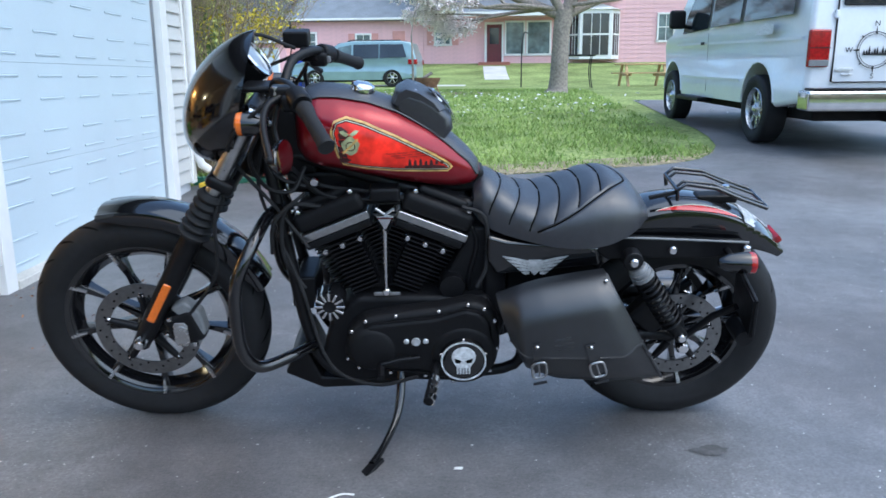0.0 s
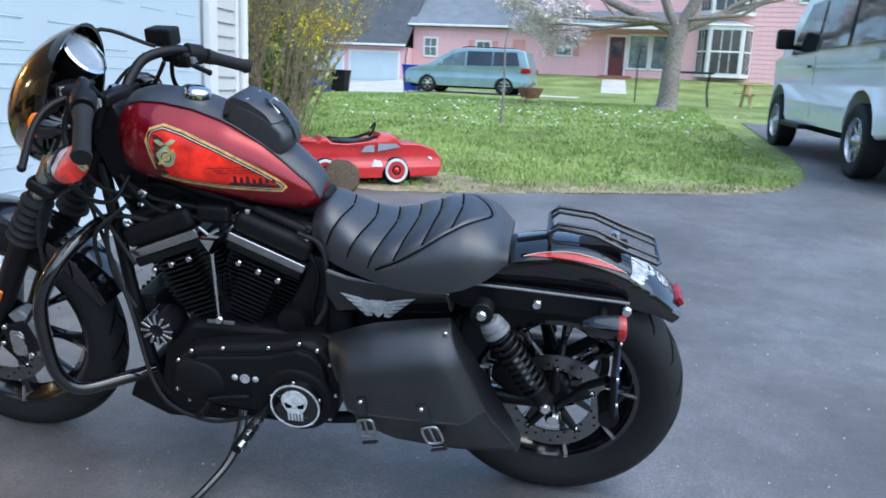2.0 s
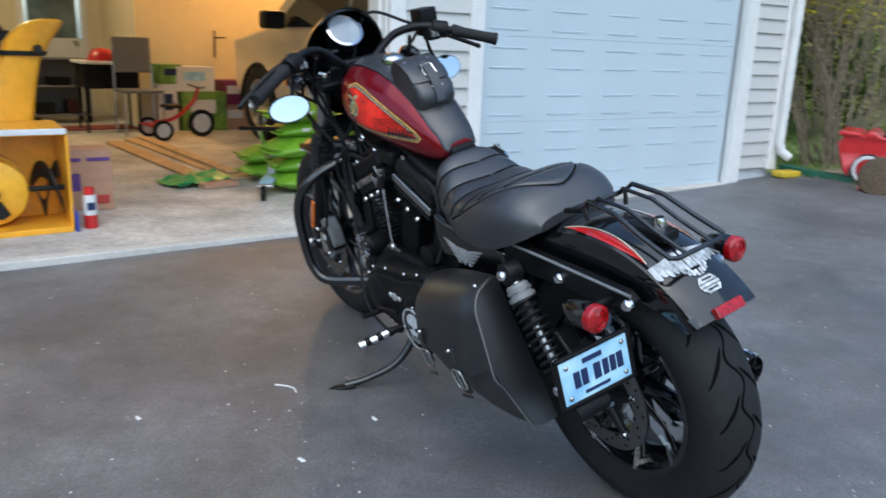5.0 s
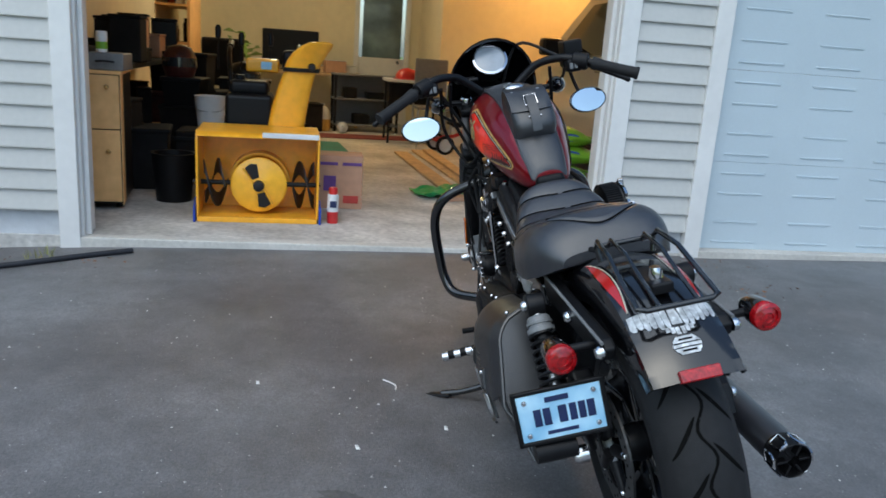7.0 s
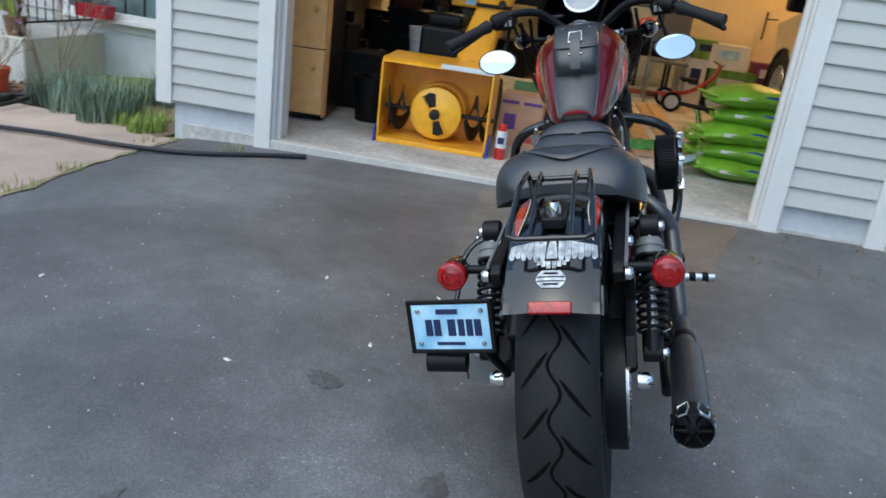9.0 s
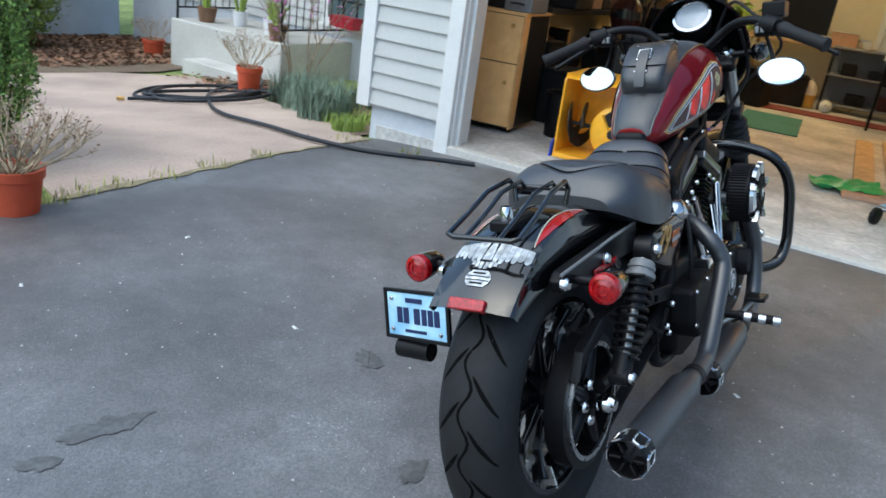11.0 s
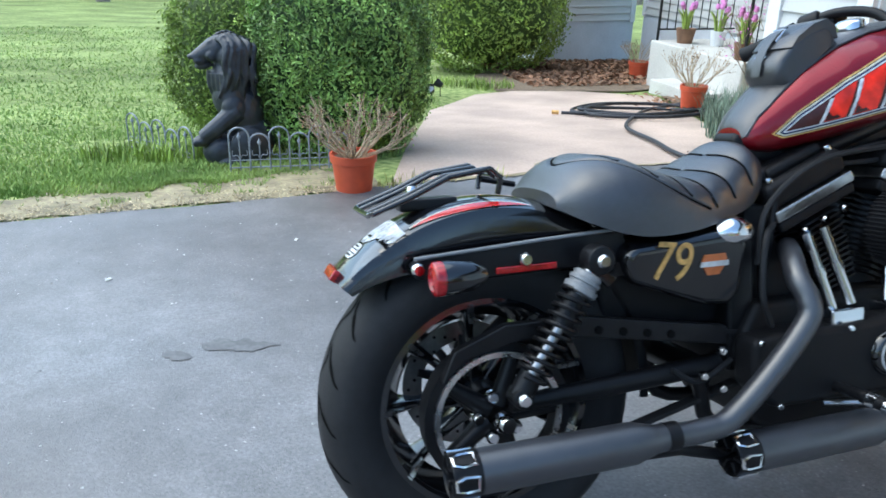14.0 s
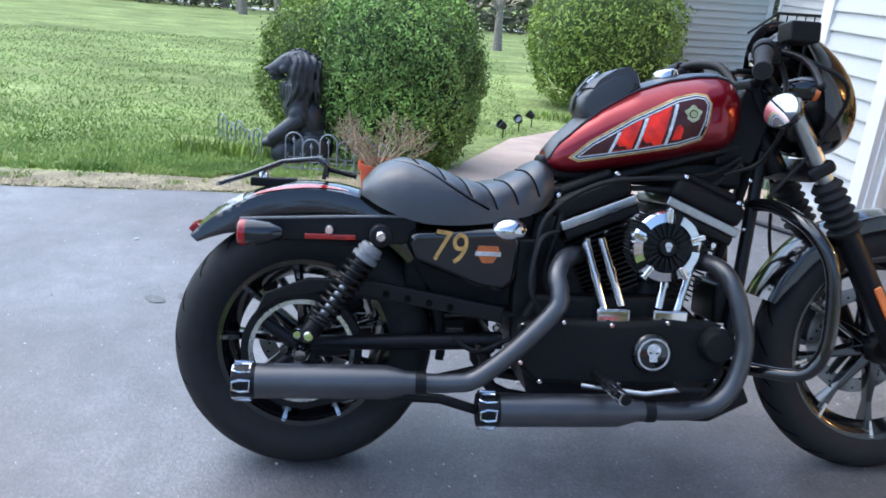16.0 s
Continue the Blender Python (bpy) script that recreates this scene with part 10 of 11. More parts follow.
    for k in (-1, 1):
        part("handlebar", tube([(k * 0.2, 0.8, 0.3), (k * 0.22, 0.95, 0.75), (k * 0.24, 1.1, 0.95), (k * 0.24, 1.25, 1.0)], 0.016, 8, 5), SATIN, s)
        part("grip", tube([(k * 0.24, 1.2, 0.99), (k * 0.24, 1.36, 1.02)], 0.022, 10), PLAST, s)
        part("drive_wheel", side_disc(0, 0, 0, [(0, -0.06), (0.2, -0.06), (0.21, -0.04), (0.21, 0.04), (0.2, 0.06), (0.1, 0.05), (0, 0.05)], 24), RUBBER, s, loc=Matrix.Translation((k * 0.27, 0.72, 0.21)) @ Matrix.Rotation(radians(90), 4, "Z"))
    part("control_panel", box(-0.12, 0.1, 0.92, 1.12, 0.84, 0.93, 0.015), ORANGE, s, "orange control panel")
    part("gauge_label", box(-0.02, 0.05, 0.915, 0.925, 0.86, 0.91, 0.002), PLATEB, s)
    for x, z in ((-0.3, 1.1), (-0.15, 1.06), (0.04, 1.07)):
        part("control_lever", tube([(x, 0.95, 0.84), (x, 0.93, z - 0.03)], 0.007, 6), SATIN, s)
        part("lever_knob", lathe([(0, 0), (0.018, 0.01), (0.02, 0.07), (0.012, 0.09), (0, 0.09)], 10, Matrix.Translation((x, 0.93, z - 0.06))), PLAST, s)
    part("headlamp", box(0.12, 0.24, 0.62, 0.8, 0.86, 1.0, 0.03), PLAST, s)


snow_blower()


def cabinet():
    c = thing("cabinet", inside(-0.15, 0.86, 0.03, 4), "oak veneer cabinet with black sides and brass knobs", "cabinet")
    part("body", box(-0.30, 0.13, 0.018, 0.52, 0.03, 0.79, 0.003), SATIN, c, "black cabinet body")
    part("top", box(-0.31, 0.14, -0.002, 0.53, 0.79, 0.81, 0.003), WOODV, c)
    for z0, z1 in ((0.045, 0.47), (0.477, 0.785)):
        d = part("cabinet_door", box(-0.295, 0.125, 0.0, 0.017, z0, z1, 0.003), WOODV, c)
        part("knob", ball(0.014, Matrix.Translation((0.06, -0.014, (z0 + z1) / 2 + 0.09))), GOLD, d, "brass knob")
    part("edge_strip", box(0.131, 0.136, 0.0, 0.1, 0.03, 0.79), WOODV, c)
    for x in (-0.28, 0.1):
        part("caster", lathe([(0, 0), (0.02, 0), (0.02, 0.03), (0, 0.03)], 10, Matrix.Translation((x, 0.1, 0.0))), PLAST, c)


cabinet()


def carton(name, u, d, z, w, dep, h, rot, label, material=CARDB, cat="box"):
    t = thing(name, inside(u, d, z, rot), label, cat)
    part("carton_body", box(-w / 2, w / 2, -dep / 2, dep / 2, 0, h, 0.006), material, t)
    for s in (-1, 1):
        part("flap", box(-w / 2, w / 2, s * 0.002 if s > 0 else -dep / 2, dep / 2 if s > 0 else -0.002, h, h + 0.004), material, t)
    return t


cb = carton("cardboard_box", 1.29, 1.22, 0.022, 0.29, 0.22, 0.35, -2, "brown cardboard box with printed panels on the floor")
part("printed_stripe", box(-0.135, -0.02, -0.115, -0.112, 0.29, 0.31), mat("violet_print", (0.12, 0.05, 0.22), 0.7), cb)
part("printed_stripe", box(0.01, 0.135, -0.115, -0.112, 0.29, 0.31), bpy.data.materials["violet_print"], cb)
part("printed_panel", box(0.02, 0.12, -0.115, -0.112, 0.04, 0.09), mat("red_print", (0.45, 0.05, 0.04), 0.7), cb)
part("printed_bars", box(-0.11, -0.03, -0.115, -0.112, 0.12, 0.22), bpy.data.materials["violet_print"], cb)
sc = thing("spray_can", inside(1.215, 0.68), "red and white spray can on the garage floor", "spray can")
part("can_body", lathe([(0, 0), (0.032, 0), (0.034, 0.006), (0.034, 0.075), (0, 0.075)], 20), REDP, sc)
part("can_label", lathe([(0.0341, 0.072), (0.0341, 0.165), (0.03, 0.178), (0, 0.18)], 20), MATTEW, sc)
part("can_print", box(-0.02, 0.02, -0.036, -0.030, 0.10, 0.14), NAVY, sc)
part("can_cap", lathe([(0.026, 0.178), (0.026, 0.215), (0.02, 0.22), (0, 0.22)], 16), REDP, sc)
bn = thing("waste_bin", inside(0.22, 1.25), "black plastic waste bin on the garage floor", "bin")
part("bin_body", lathe([(0, 0), (0.11, 0), (0.135, 0.30), (0.142, 0.31), (0.128, 0.31), (0.10, 0.02), (0, 0.02)], 24), PLAST, bn)
bk = thing("bucket", inside(0.38, 2.05, 0.40), "white plastic bucket on a low black crate", "bucket")
part("bucket_body", lathe([(0, 0), (0.09, 0), (0.115, 0.24), (0.12, 0.25), (0.11, 0.25), (0.085, 0.02), (0, 0.02)], 24), MATTEW, bk)
part("bucket_handle", tube([(-0.115, 0, 0.22), (-0.08, -0.09, 0.15), (0.08, -0.09, 0.15), (0.115, 0, 0.22)], 0.003, 6, 5), STEEL, bk)
cr = thing("crate", inside(0.38, 2.1), "black plastic crate under the bucket", "crate")
part("crate_body", box(-0.24, 0.24, -0.2, 0.2, 0, 0.375, 0.015), SKIRT, cr)
for z in (0.08, 0.2, 0.32):
    part("crate_rib", box(-0.25, 0.25, -0.212, -0.2, z - 0.015, z + 0.015, 0.004), PLAST, cr)

# workbench along the left wall with dark clutter on it
wb = thing("workbench", inside(-0.22, 2.6), "cluttered dark workbench along the garage wall", "workbench")
part("bench_top", box(-0.28, 0.12, -1.1, 1.6, 0.80, 0.84, 0.004), SKIRT, wb)
for v in (-1.02, 1.5):
    part("leg", box(0.02, 0.08, v - 0.03, v + 0.03, 0, 0.8, 0.004), LUMBER, wb)
part("shelf_board", box(-0.28, 0.10, -1.0, 1.5, 0.28, 0.31, 0.004), LUMBER, wb)
rng = random.Random(77)
for k in range(26):
    u, d = rng.uniform(-0.46, -0.16), 1.58 + rng.random() * 2.4
    w, dp, h = rng.uniform(0.09, 0.24), rng.uniform(0.1, 0.25), rng.uniform(0.08, 0.34)
    z = 0.862 if k % 3 else 0.332
    mt = rng.choice((SKIRT, SKIRT, SATIN, SKIRT, SKIRT, DARKART, CARDB))
    t = thing("storage_box", inside(u, d, z, rng.uniform(-15, 15)), "dark storage box among the workbench clutter", "box", "workbench clutter")
    part("case", box(-w / 2, w / 2, -dp / 2, dp / 2, 0, h, 0.012), mt, t)
    part("lid", box(-w / 2 - 0.004, w / 2 + 0.004, -dp / 2 - 0.004, dp / 2 + 0.004, h, h + 0.02, 0.004), mt, t)
for u, d, w, h, c in ((-0.10, 0.92, 0.2, 0.10, GREYP), (-0.30, 0.98, 0.2, 0.13, SKIRT)):
    t = thing("tool_case", inside(u, d + 0.12, 0.84), "small worn metal tool case on the cabinet", "tool case")
    part("case", box(-w / 2, w / 2, -0.14, 0.14, 0, h, 0.01), c, t)
    part("handle", tube([(-0.05, -0.15, h * 0.5), (0, -0.17, h * 0.55), (0.05, -0.15, h * 0.5)], 0.006, 6), BLACKI, t)
cn = thing("drink_can", inside(-0.12, 0.92, 0.94), "white and green drink can", "can")
part("can_body", lathe([(0, 0), (0.027, 0), (0.032, 0.01), (0.032, 0.11), (0.027, 0.12), (0, 0.12)], 18), MATTEW, cn)
part("can_band", lathe([(0.0325, 0.02), (0.0325, 0.06)], 18), LIME, cn)
# stacked dark totes and a pair of helmets behind the blower
for u, d, w, h, z, c in ((-0.02, 1.75, 0.30, 0.42, 0.022, SKIRT), (0.12, 2.75, 0.34, 0.5, 0.022, SKIRT), (0.12, 2.75, 0.3, 0.22, 0.523, PLAST), (0.55, 2.9, 0.4, 0.62, 0.022, SKIRT), (0.0, 3.6, 0.5, 0.9, 0.022, SKIRT), (0.55, 3.6, 0.45, 0.7, 0.022, PLAST)):
    t = thing("storage_tote", inside(u, d, z, rng.uniform(-8, 8)), "black plastic storage tote with a lid", "tote", "storage totes")
    part("tote_body", loft([[(-w * 0.43, -0.16, 0), (w * 0.43, -0.16, 0), (w * 0.43, 0.16, 0), (-w * 0.43, 0.16, 0)], [(-w / 2, -0.19, h - 0.03), (w / 2, -0.19, h - 0.03), (w / 2, 0.19, h - 0.03), (-w / 2, 0.19, h - 0.03)]]), c, t)
    part("lid", box(-w / 2 - 0.012, w / 2 + 0.012, -0.2, 0.2, h - 0.03, h, 0.008), c, t)
for u, d, z, c in ((0.08, 2.72, 0.745, DARKART), (0.58, 2.85, 0.643, SATIN)):
    t = thing("helmet", inside(u, d, z), "dark full-face helmet resting on a tote", "helmet", "helmets")
    part("shell", lathe([(0.0, 0.0), (0.11, 0.0), (0.135, 0.08), (0.13, 0.16), (0.09, 0.23), (0, 0.255)], 24), c, t)
    part("visor", lathe([(0.137, 0.08), (0.134, 0.15)], 24), GLASSD, t)
ch = thing("office_chair", inside(0.25, 4.6), "black office chair among the garage clutter", "chair")
part("seat", box(-0.25, 0.25, -0.25, 0.25, 0.44, 0.52, 0.03), SKIRT, ch)
part("backrest", box(-0.22, 0.22, 0.22, 0.28, 0.55, 1.05, 0.03), SKIRT, ch)
part("post", tube([(0, 0, 0.08), (0, 0, 0.44)], 0.03, 8), SATIN, ch)
for k in range(5):
    a = k * 1.2566
    part("leg", tube([(0, 0, 0.1), (0.28 * math.cos(a), 0.28 * math.sin(a), 0.05)], 0.02, 6), SATIN, ch)
# tall brown shelf with hanging things, far left
sh = thing("shelf_unit", inside(-0.28, 5.6), "brown wooden wall shelf crowded with small things", "shelf")
for u in (-0.24, 0.14):
    part("upright", box(u, u + 0.03, -0.5, 0.6, 0, 1.95, 0.003), WOODV, sh)
for z in (0.5, 0.95, 1.35, 1.75):
    part("shelf_board", box(-0.21, 0.14, -0.5, 0.6, z, z + 0.025), WOODV, sh)
for k in range(18):
    h = rng.uniform(0.08, 0.3)
    t = thing("jar", inside(-0.28 + rng.uniform(-0.12, 0.06), 5.6 + rng.uniform(-0.45, 0.5), 0.022 + rng.choice((0.525, 0.975, 1.375, 1.775))), "small container standing on the garage shelf", "container", "shelf containers")
    part("jar_body", lathe([(0, 0), (0.04, 0), (0.045, h * 0.8), (0.03, h * 0.9), (0.03, h), (0, h)], 12), rng.choice((MATTEW, DARKART, TERRA, CARDB, SATIN, GREYP)), t)
    part("jar_lid", lathe([(0.032, h), (0.032, h + 0.015), (0, h + 0.016)], 12), SATIN, t)
pl = thing("potted_plant", inside(0.25, 6.6, 0.022), "green leafy houseplant in a pale pot", "potted plant")
part("pot", lathe([(0, 0), (0.12, 0), (0.16, 0.6), (0.14, 0.6), (0, 0.55)], 20), MATTEW, pl)
part("leaves", scatter_leaves(160, lambda g: (Vector((g.gauss(0, 0.14), g.gauss(0, 0.12), 0.8 + g.gauss(0, 0.13))), Vector((0, 0, 1))), 0.09, rng), LEAFG, pl, smooth=0)
# desk with a monitor at the back wall
dk = thing("desk", inside(1.2, 6.9), "pale desk against the back garage wall", "desk")
part("desk_top", box(-0.75, 0.72, -0.42, 0.42, 0.66, 0.70, 0.005), LUMBER, dk)
for x in (-0.68, 0.65):
    for y in (-0.35, 0.35):
        part("leg", box(x - 0.025, x + 0.025, y - 0.025, y + 0.025, 0, 0.66), LUMBER, dk)
mo = thing("monitor", inside(0.97, 6.95, 0.722), "black flat monitor standing on the desk", "monitor")
part("screen", box(-0.37, 0.37, -0.02, 0.02, 0.06, 0.52, 0.01), SATIN, mo)
part("stand", box(-0.03, 0.03, -0.01, 0.03, 0.0, 0.08), SATIN, mo)
part("foot", box(-0.14, 0.14, -0.09, 0.09, 0.0, 0.012, 0.004), SATIN, mo)
for x, y, h, c in ((0.35, -0.1, 0.16, CARDB), (0.5, 0.1, 0.1, MATTEW), (0.15, 0.0, 0.08, LUMBER)):
    t = thing("paper_stack", inside(1.2 + x, 6.85 + y, 0.722, 10), "stack of papers and boxes on the desk", "papers", "desk things")
    part("paper_block", box(-0.14, 0.14, -0.1, 0.1, 0, h, 0.01), c, t)
    part("top_sheet", box(-0.13, 0.15, -0.11, 0.09, h, h + 0.004), MATTEW, t)
for u, d, w, h, c in ((1.1, 6.0, 0.5, 0.34, SKIRT), (0.85, 5.3, 0.4, 0.4, SKIRT)):
    t = thing("storage_tote", inside(u, d, 0.022, rng.uniform(-20, 20)), "dark storage tote on the garage floor", "tote", "storage totes")
    part("tote_body", box(-w / 2, w / 2, -0.18, 0.18, 0, h - 0.02, 0.015), c, t)
    part("lid", box(-w / 2 - 0.01, w / 2 + 0.01, -0.19, 0.19, h - 0.02, h, 0.006), c, t)
# work table with a red cap and a grey chair
tb2 = thing("side_table", inside(2.35, 5.2), "white topped side table in the garage", "table")
part("tabletop", box(-0.3, 0.3, -0.25, 0.25, 0.70, 0.73, 0.004), MATTEW, tb2)
for x in (-0.26, 0.26):
    for y in (-0.2, 0.2):
        part("leg", tube([(x, y, 0), (x, y, 0.7)], 0.015, 6), SATIN, tb2)
part("drawer_box", box(-0.25, 0.25, -0.2, 0.2, 0.45, 0.68, 0.01), SKIRT, tb2)
hat = thing("red_cap", inside(2.3, 5.15, 0.752), "red plastic hard hat on the side table", "hat")
part("dome", lathe([(0.14, 0.0), (0.135, 0.05), (0.09, 0.11), (0, 0.135)], 20), REDP, hat)
part("brim", lathe([(0.10, 0.0), (0.16, 0.0), (0.165, 0.008), (0.10, 0.012)], 20, closed=True), REDP, hat)
gc = thing("folding_chair", inside(2.55, 4.75), "grey folding chair in the garage", "chair")
part("seat", box(-0.2, 0.2, -0.2, 0.2, 0.43, 0.46, 0.01), GREYP, gc)
part("backrest", box(-0.19, 0.19, 0.19, 0.23, 0.62, 0.98, 0.015), GREYP, gc)
for x in (-0.19, 0.19):
    for y in (-0.18, 0.2):
        part("leg", tube([(x, y, 0), (x, y, 0.45 if y < 0 else 0.7)], 0.012, 6), STEEL, gc)
# low metal rack with odds and ends, a jug and two balls on the floor
mr = thing("metal_rack", inside(1.92, 6.2, 0.022, 4), "low grey metal rack holding dark odds and ends", "rack")
for x in (-0.40, 0.40):
    for y in (-0.17, 0.17):
        part("post", box(x - 0.015, x + 0.015, y - 0.015, y + 0.015, 0, 0.72, 0.002), SKIRT, mr)
for z in (0.08, 0.40, 0.70):
    part("shelf_board", box(-0.42, 0.42, -0.19, 0.19, z, z + 0.02, 0.003), GREYP, mr)
part("back_panel", box(-0.40, 0.40, 0.172, 0.18, 0.1, 0.7), GREYP, mr)
for x, z, w, h, c in ((-0.2, 0.42, 0.16, 0.13, SKIRT), (0.12, 0.42, 0.22, 0.09, SATIN), (-0.05, 0.10, 0.2, 0.12, SKIRT), (0.25, 0.10, 0.14, 0.16, DARKART)):
    part("stored_box", box(x - w / 2, x + w / 2, -0.14, 0.08, z, z + h, 0.012), c, mr)
jg = thing("jug", inside(1.38, 6.0), "cloudy plastic jug half full of amber liquid", "jug")
part("jug_body", lathe([(0, 0), (0.09, 0), (0.10, 0.02), (0.10, 0.15), (0, 0.15)], 20), mat("amber_liquid", (0.42, 0.24, 0.04), 0.3, var=0.1), jg)
part("jug_top", lathe([(0.10, 0.15), (0.10, 0.22), (0.06, 0.29), (0.025, 0.31), (0.025, 0.34), (0, 0.34)], 20), mat("cloudy_plastic", (0.55, 0.53, 0.48), 0.4), jg)
for u, d in ((1.56, 6.45), (1.62, 5.82)):
    bl = thing("ball", inside(u, d, 0.092), "pale worn play ball on the floor", "ball", "floor balls")
    part("shell", ball(0.07, Matrix.Identity(4), sub=3), MATTEW, bl)
    part("valve", ball(0.008, Matrix.Translation((0, -0.066, 0.02))), SATIN, bl)
# red runner rug
flat = box(-0.95, 0.95, -0.2, 0.2, 0, 0.012, 0.004)
tagged(part("rug", flat, mat("red_rug", (0.24, 0.05, 0.04), 0.95, var=0.4, scale=22, bump=0.5), loc=inside(1.69, 5.42, 0.023, 3)), "worn red patterned rug on the garage floor", "rug")
tagged(part("floor_mat", box(-0.28, 0.28, -0.6, 0.6, 0, 0.012, 0.004), mat("green_mat", (0.05, 0.20, 0.17), 0.9, var=0.2), loc=inside(1.27, 4.15, 0.023, 4)), "teal green rubber mat on the garage floor", "mat")


# ---- bags, boards and wheeled things in front of the second bay ----
def soil_bag(u, d, z, rot, w=0.60, dep=0.40, h=0.155, seed=1):
    t = thing("soil_bag", inside(u, d, z, rot), "plump lime green soil bag with blue print, stacked", "bag", "soil bags")
    own = ball(1, Matrix.Identity(4), sub=4)
    for v in own.verts:
        x, y, zz = v.co
        e = (abs(x) ** 3.2 + abs(y) ** 3.2) ** (1 / 3.2)
        n = noise.noise(Vector((x * 3, y * 3, seed))) * 0.08 + noise.noise(Vector((x * 7, y * 7, seed + 5))) * 0.04
        r = (x * x + y * y) ** 0.5
        k = r / e if e > 1e-5 else 1
        v.co = Vector((x * k * w / 2, y * k * dep / 2, h / 2 + (zz * (1 + 1.6 * n)) * h / 2 * (1 - 0.3 * r ** 4) - 0.035 * (x * k) ** 2 * step01(z, 0.02, 0.1)))
    part("bag_body", own, LIME, t, smooth=60)
    for s in (-1, 1):
        part("bag_seam", box(s * w * 0.5 - 0.012, s * w * 0.5 + 0.02, -dep * 0.36, dep * 0.36, h * 0.42, h * 0.5, 0.004), LIME, t)
    part("printed_band", lathe([(0.0, 0), (0.055, -0.002)], 14, Matrix.Translation((0.05, -dep * 0.475, h * 0.52)) @ pose(0, 0, 0, 90) @ Matrix.Diagonal((1.4, 0.5, 1, 1))), BLUEP, t, "blue printed mark")
    part("printed_bar", box(-0.16, -0.04, -dep * 0.49, -dep * 0.475, h * 0.42, h * 0.56), MATTEW, t)


for k, (du, dd, rot) in enumerate(((0, 0, 2), (0.02, 0.02, -6), (-0.03, 0.0, 5), (0.03, 0.03, -3), (-0.02, -0.01, 8))):
    soil_bag(2.76 + 1.5 * du, 1.22 + dd, 0.022 + k * 0.118, 1.6 * rot, seed=k)
soil_bag(2.76, 1.72, 0.022, 4, seed=9)
soil_bag(2.74, 1.70, 0.145, -5, seed=10)
for (u0, d0), (u1, d1), w, z in (((2.46, 1.75), (2.36, 4.3), 0.19, 0.022), ((2.20, 2.0), (2.12, 4.1), 0.14, 0.022), ((2.46, 1.9), (2.42, 4.2), 0.10, 0.045)):
    L = math.hypot(u1 - u0, d1 - d0)
    m = inside(u0, d0, z, math.degrees(math.atan2(d1 - d0, u1 - u0)))
    tagged(part("plank", box(0, L, -w / 2, w / 2, 0, 0.022, 0.003), LUMBER, loc=m), "long bare pine board lying on the floor", "plank", "boards")
tarp = bmesh.new()
bmesh.ops.create_grid(tarp, x_segments=14, y_segments=10, size=0.5)
for v in tarp.verts:
    x, y = v.co.x * 0.42, v.co.y * 0.3
    v.co = Vector((x, y, 0.006 + max(0, 0.10 * (x + 0.15)) + 0.055 * abs(noise.noise(Vector((x * 9, y * 9, 2)))) + 0.02 * noise.noise(Vector((x * 22, y * 22, 3)))))
ex = bmesh.ops.extrude_face_region(tarp, geom=tarp.faces[:])
bmesh.ops.translate(tarp, verts=[v for v in ex["geom"] if isinstance(v, bmesh.types.BMVert)], vec=(0, 0, 0.004))
tagged(part("tarp", tarp, mat("green_film", (0.02, 0.30, 0.08), 0.4, var=0.2, coat=0.2), loc=inside(2.1, 1.72, 0.03, 15)), "crumpled shiny green plastic sack on the floor", "sack")
carton("cardboard_box", 2.22, 1.55, 0.022, 0.26, 0.1, 0.03, 10, "flat piece of brown cardboard on the floor")

sco = thing("scooter", inside(2.44, 1.2, 0.022, 60), "folded silver kick scooter lying by the bags", "scooter")
part("deck", box(-0.22, 0.22, -0.055, 0.055, 0.07, 0.095, 0.01), STEEL, sco)
part("grip_pad", box(-0.18, 0.16, -0.045, 0.045, 0.095, 0.099), PLATEB, sco)
for x in (-0.28, 0.27):
    part("wheel", side_disc(x, 0, 0.05, [(0, -0.015), (0.035, -0.015), (0.05, -0.012), (0.05, 0.012), (0.035, 0.015), (0, 0.015)], 18), PLAST, sco)
part("steering_tube", tube([(0.25, 0, 0.06), (0.2, 0.02, 0.20), (0.06, 0.06, 0.42)], 0.018, 10), CHROME, sco)
part("fold_joint", box(0.17, 0.25, -0.03, 0.03, 0.08, 0.16, 0.008), STEEL, sco)
part("handlebar", tube([(0.0, -0.08, 0.43), (0.1, 0.2, 0.42)], 0.014, 8), PLAST, sco)

tri = thing("tricycle", inside(2.78, 4.35, 0.022, 5), "small red tricycle with a steel frame", "tricycle")
part("frame_tube", tube([(-0.2, 0, 0.16), (0.0, 0, 0.2), (0.2, 0, 0.36), (0.26, 0, 0.5)], 0.02, 8, 4), REDP, tri)
part("rear_axle", tube([(-0.2, -0.2, 0.12), (-0.2, 0.2, 0.12)], 0.014, 8), STEEL, tri)
part("step_plate", box(-0.3, -0.12, -0.16, 0.16, 0.13, 0.15, 0.008), REDP, tri)
part("seat", box(-0.12, 0.06, -0.09, 0.09, 0.30, 0.34, 0.02), SATIN, tri)
part("handlebar", tube([(0.24, -0.2, 0.52), (0.27, 0, 0.5), (0.24, 0.2, 0.52)], 0.012, 8, 4), STEEL, tri)
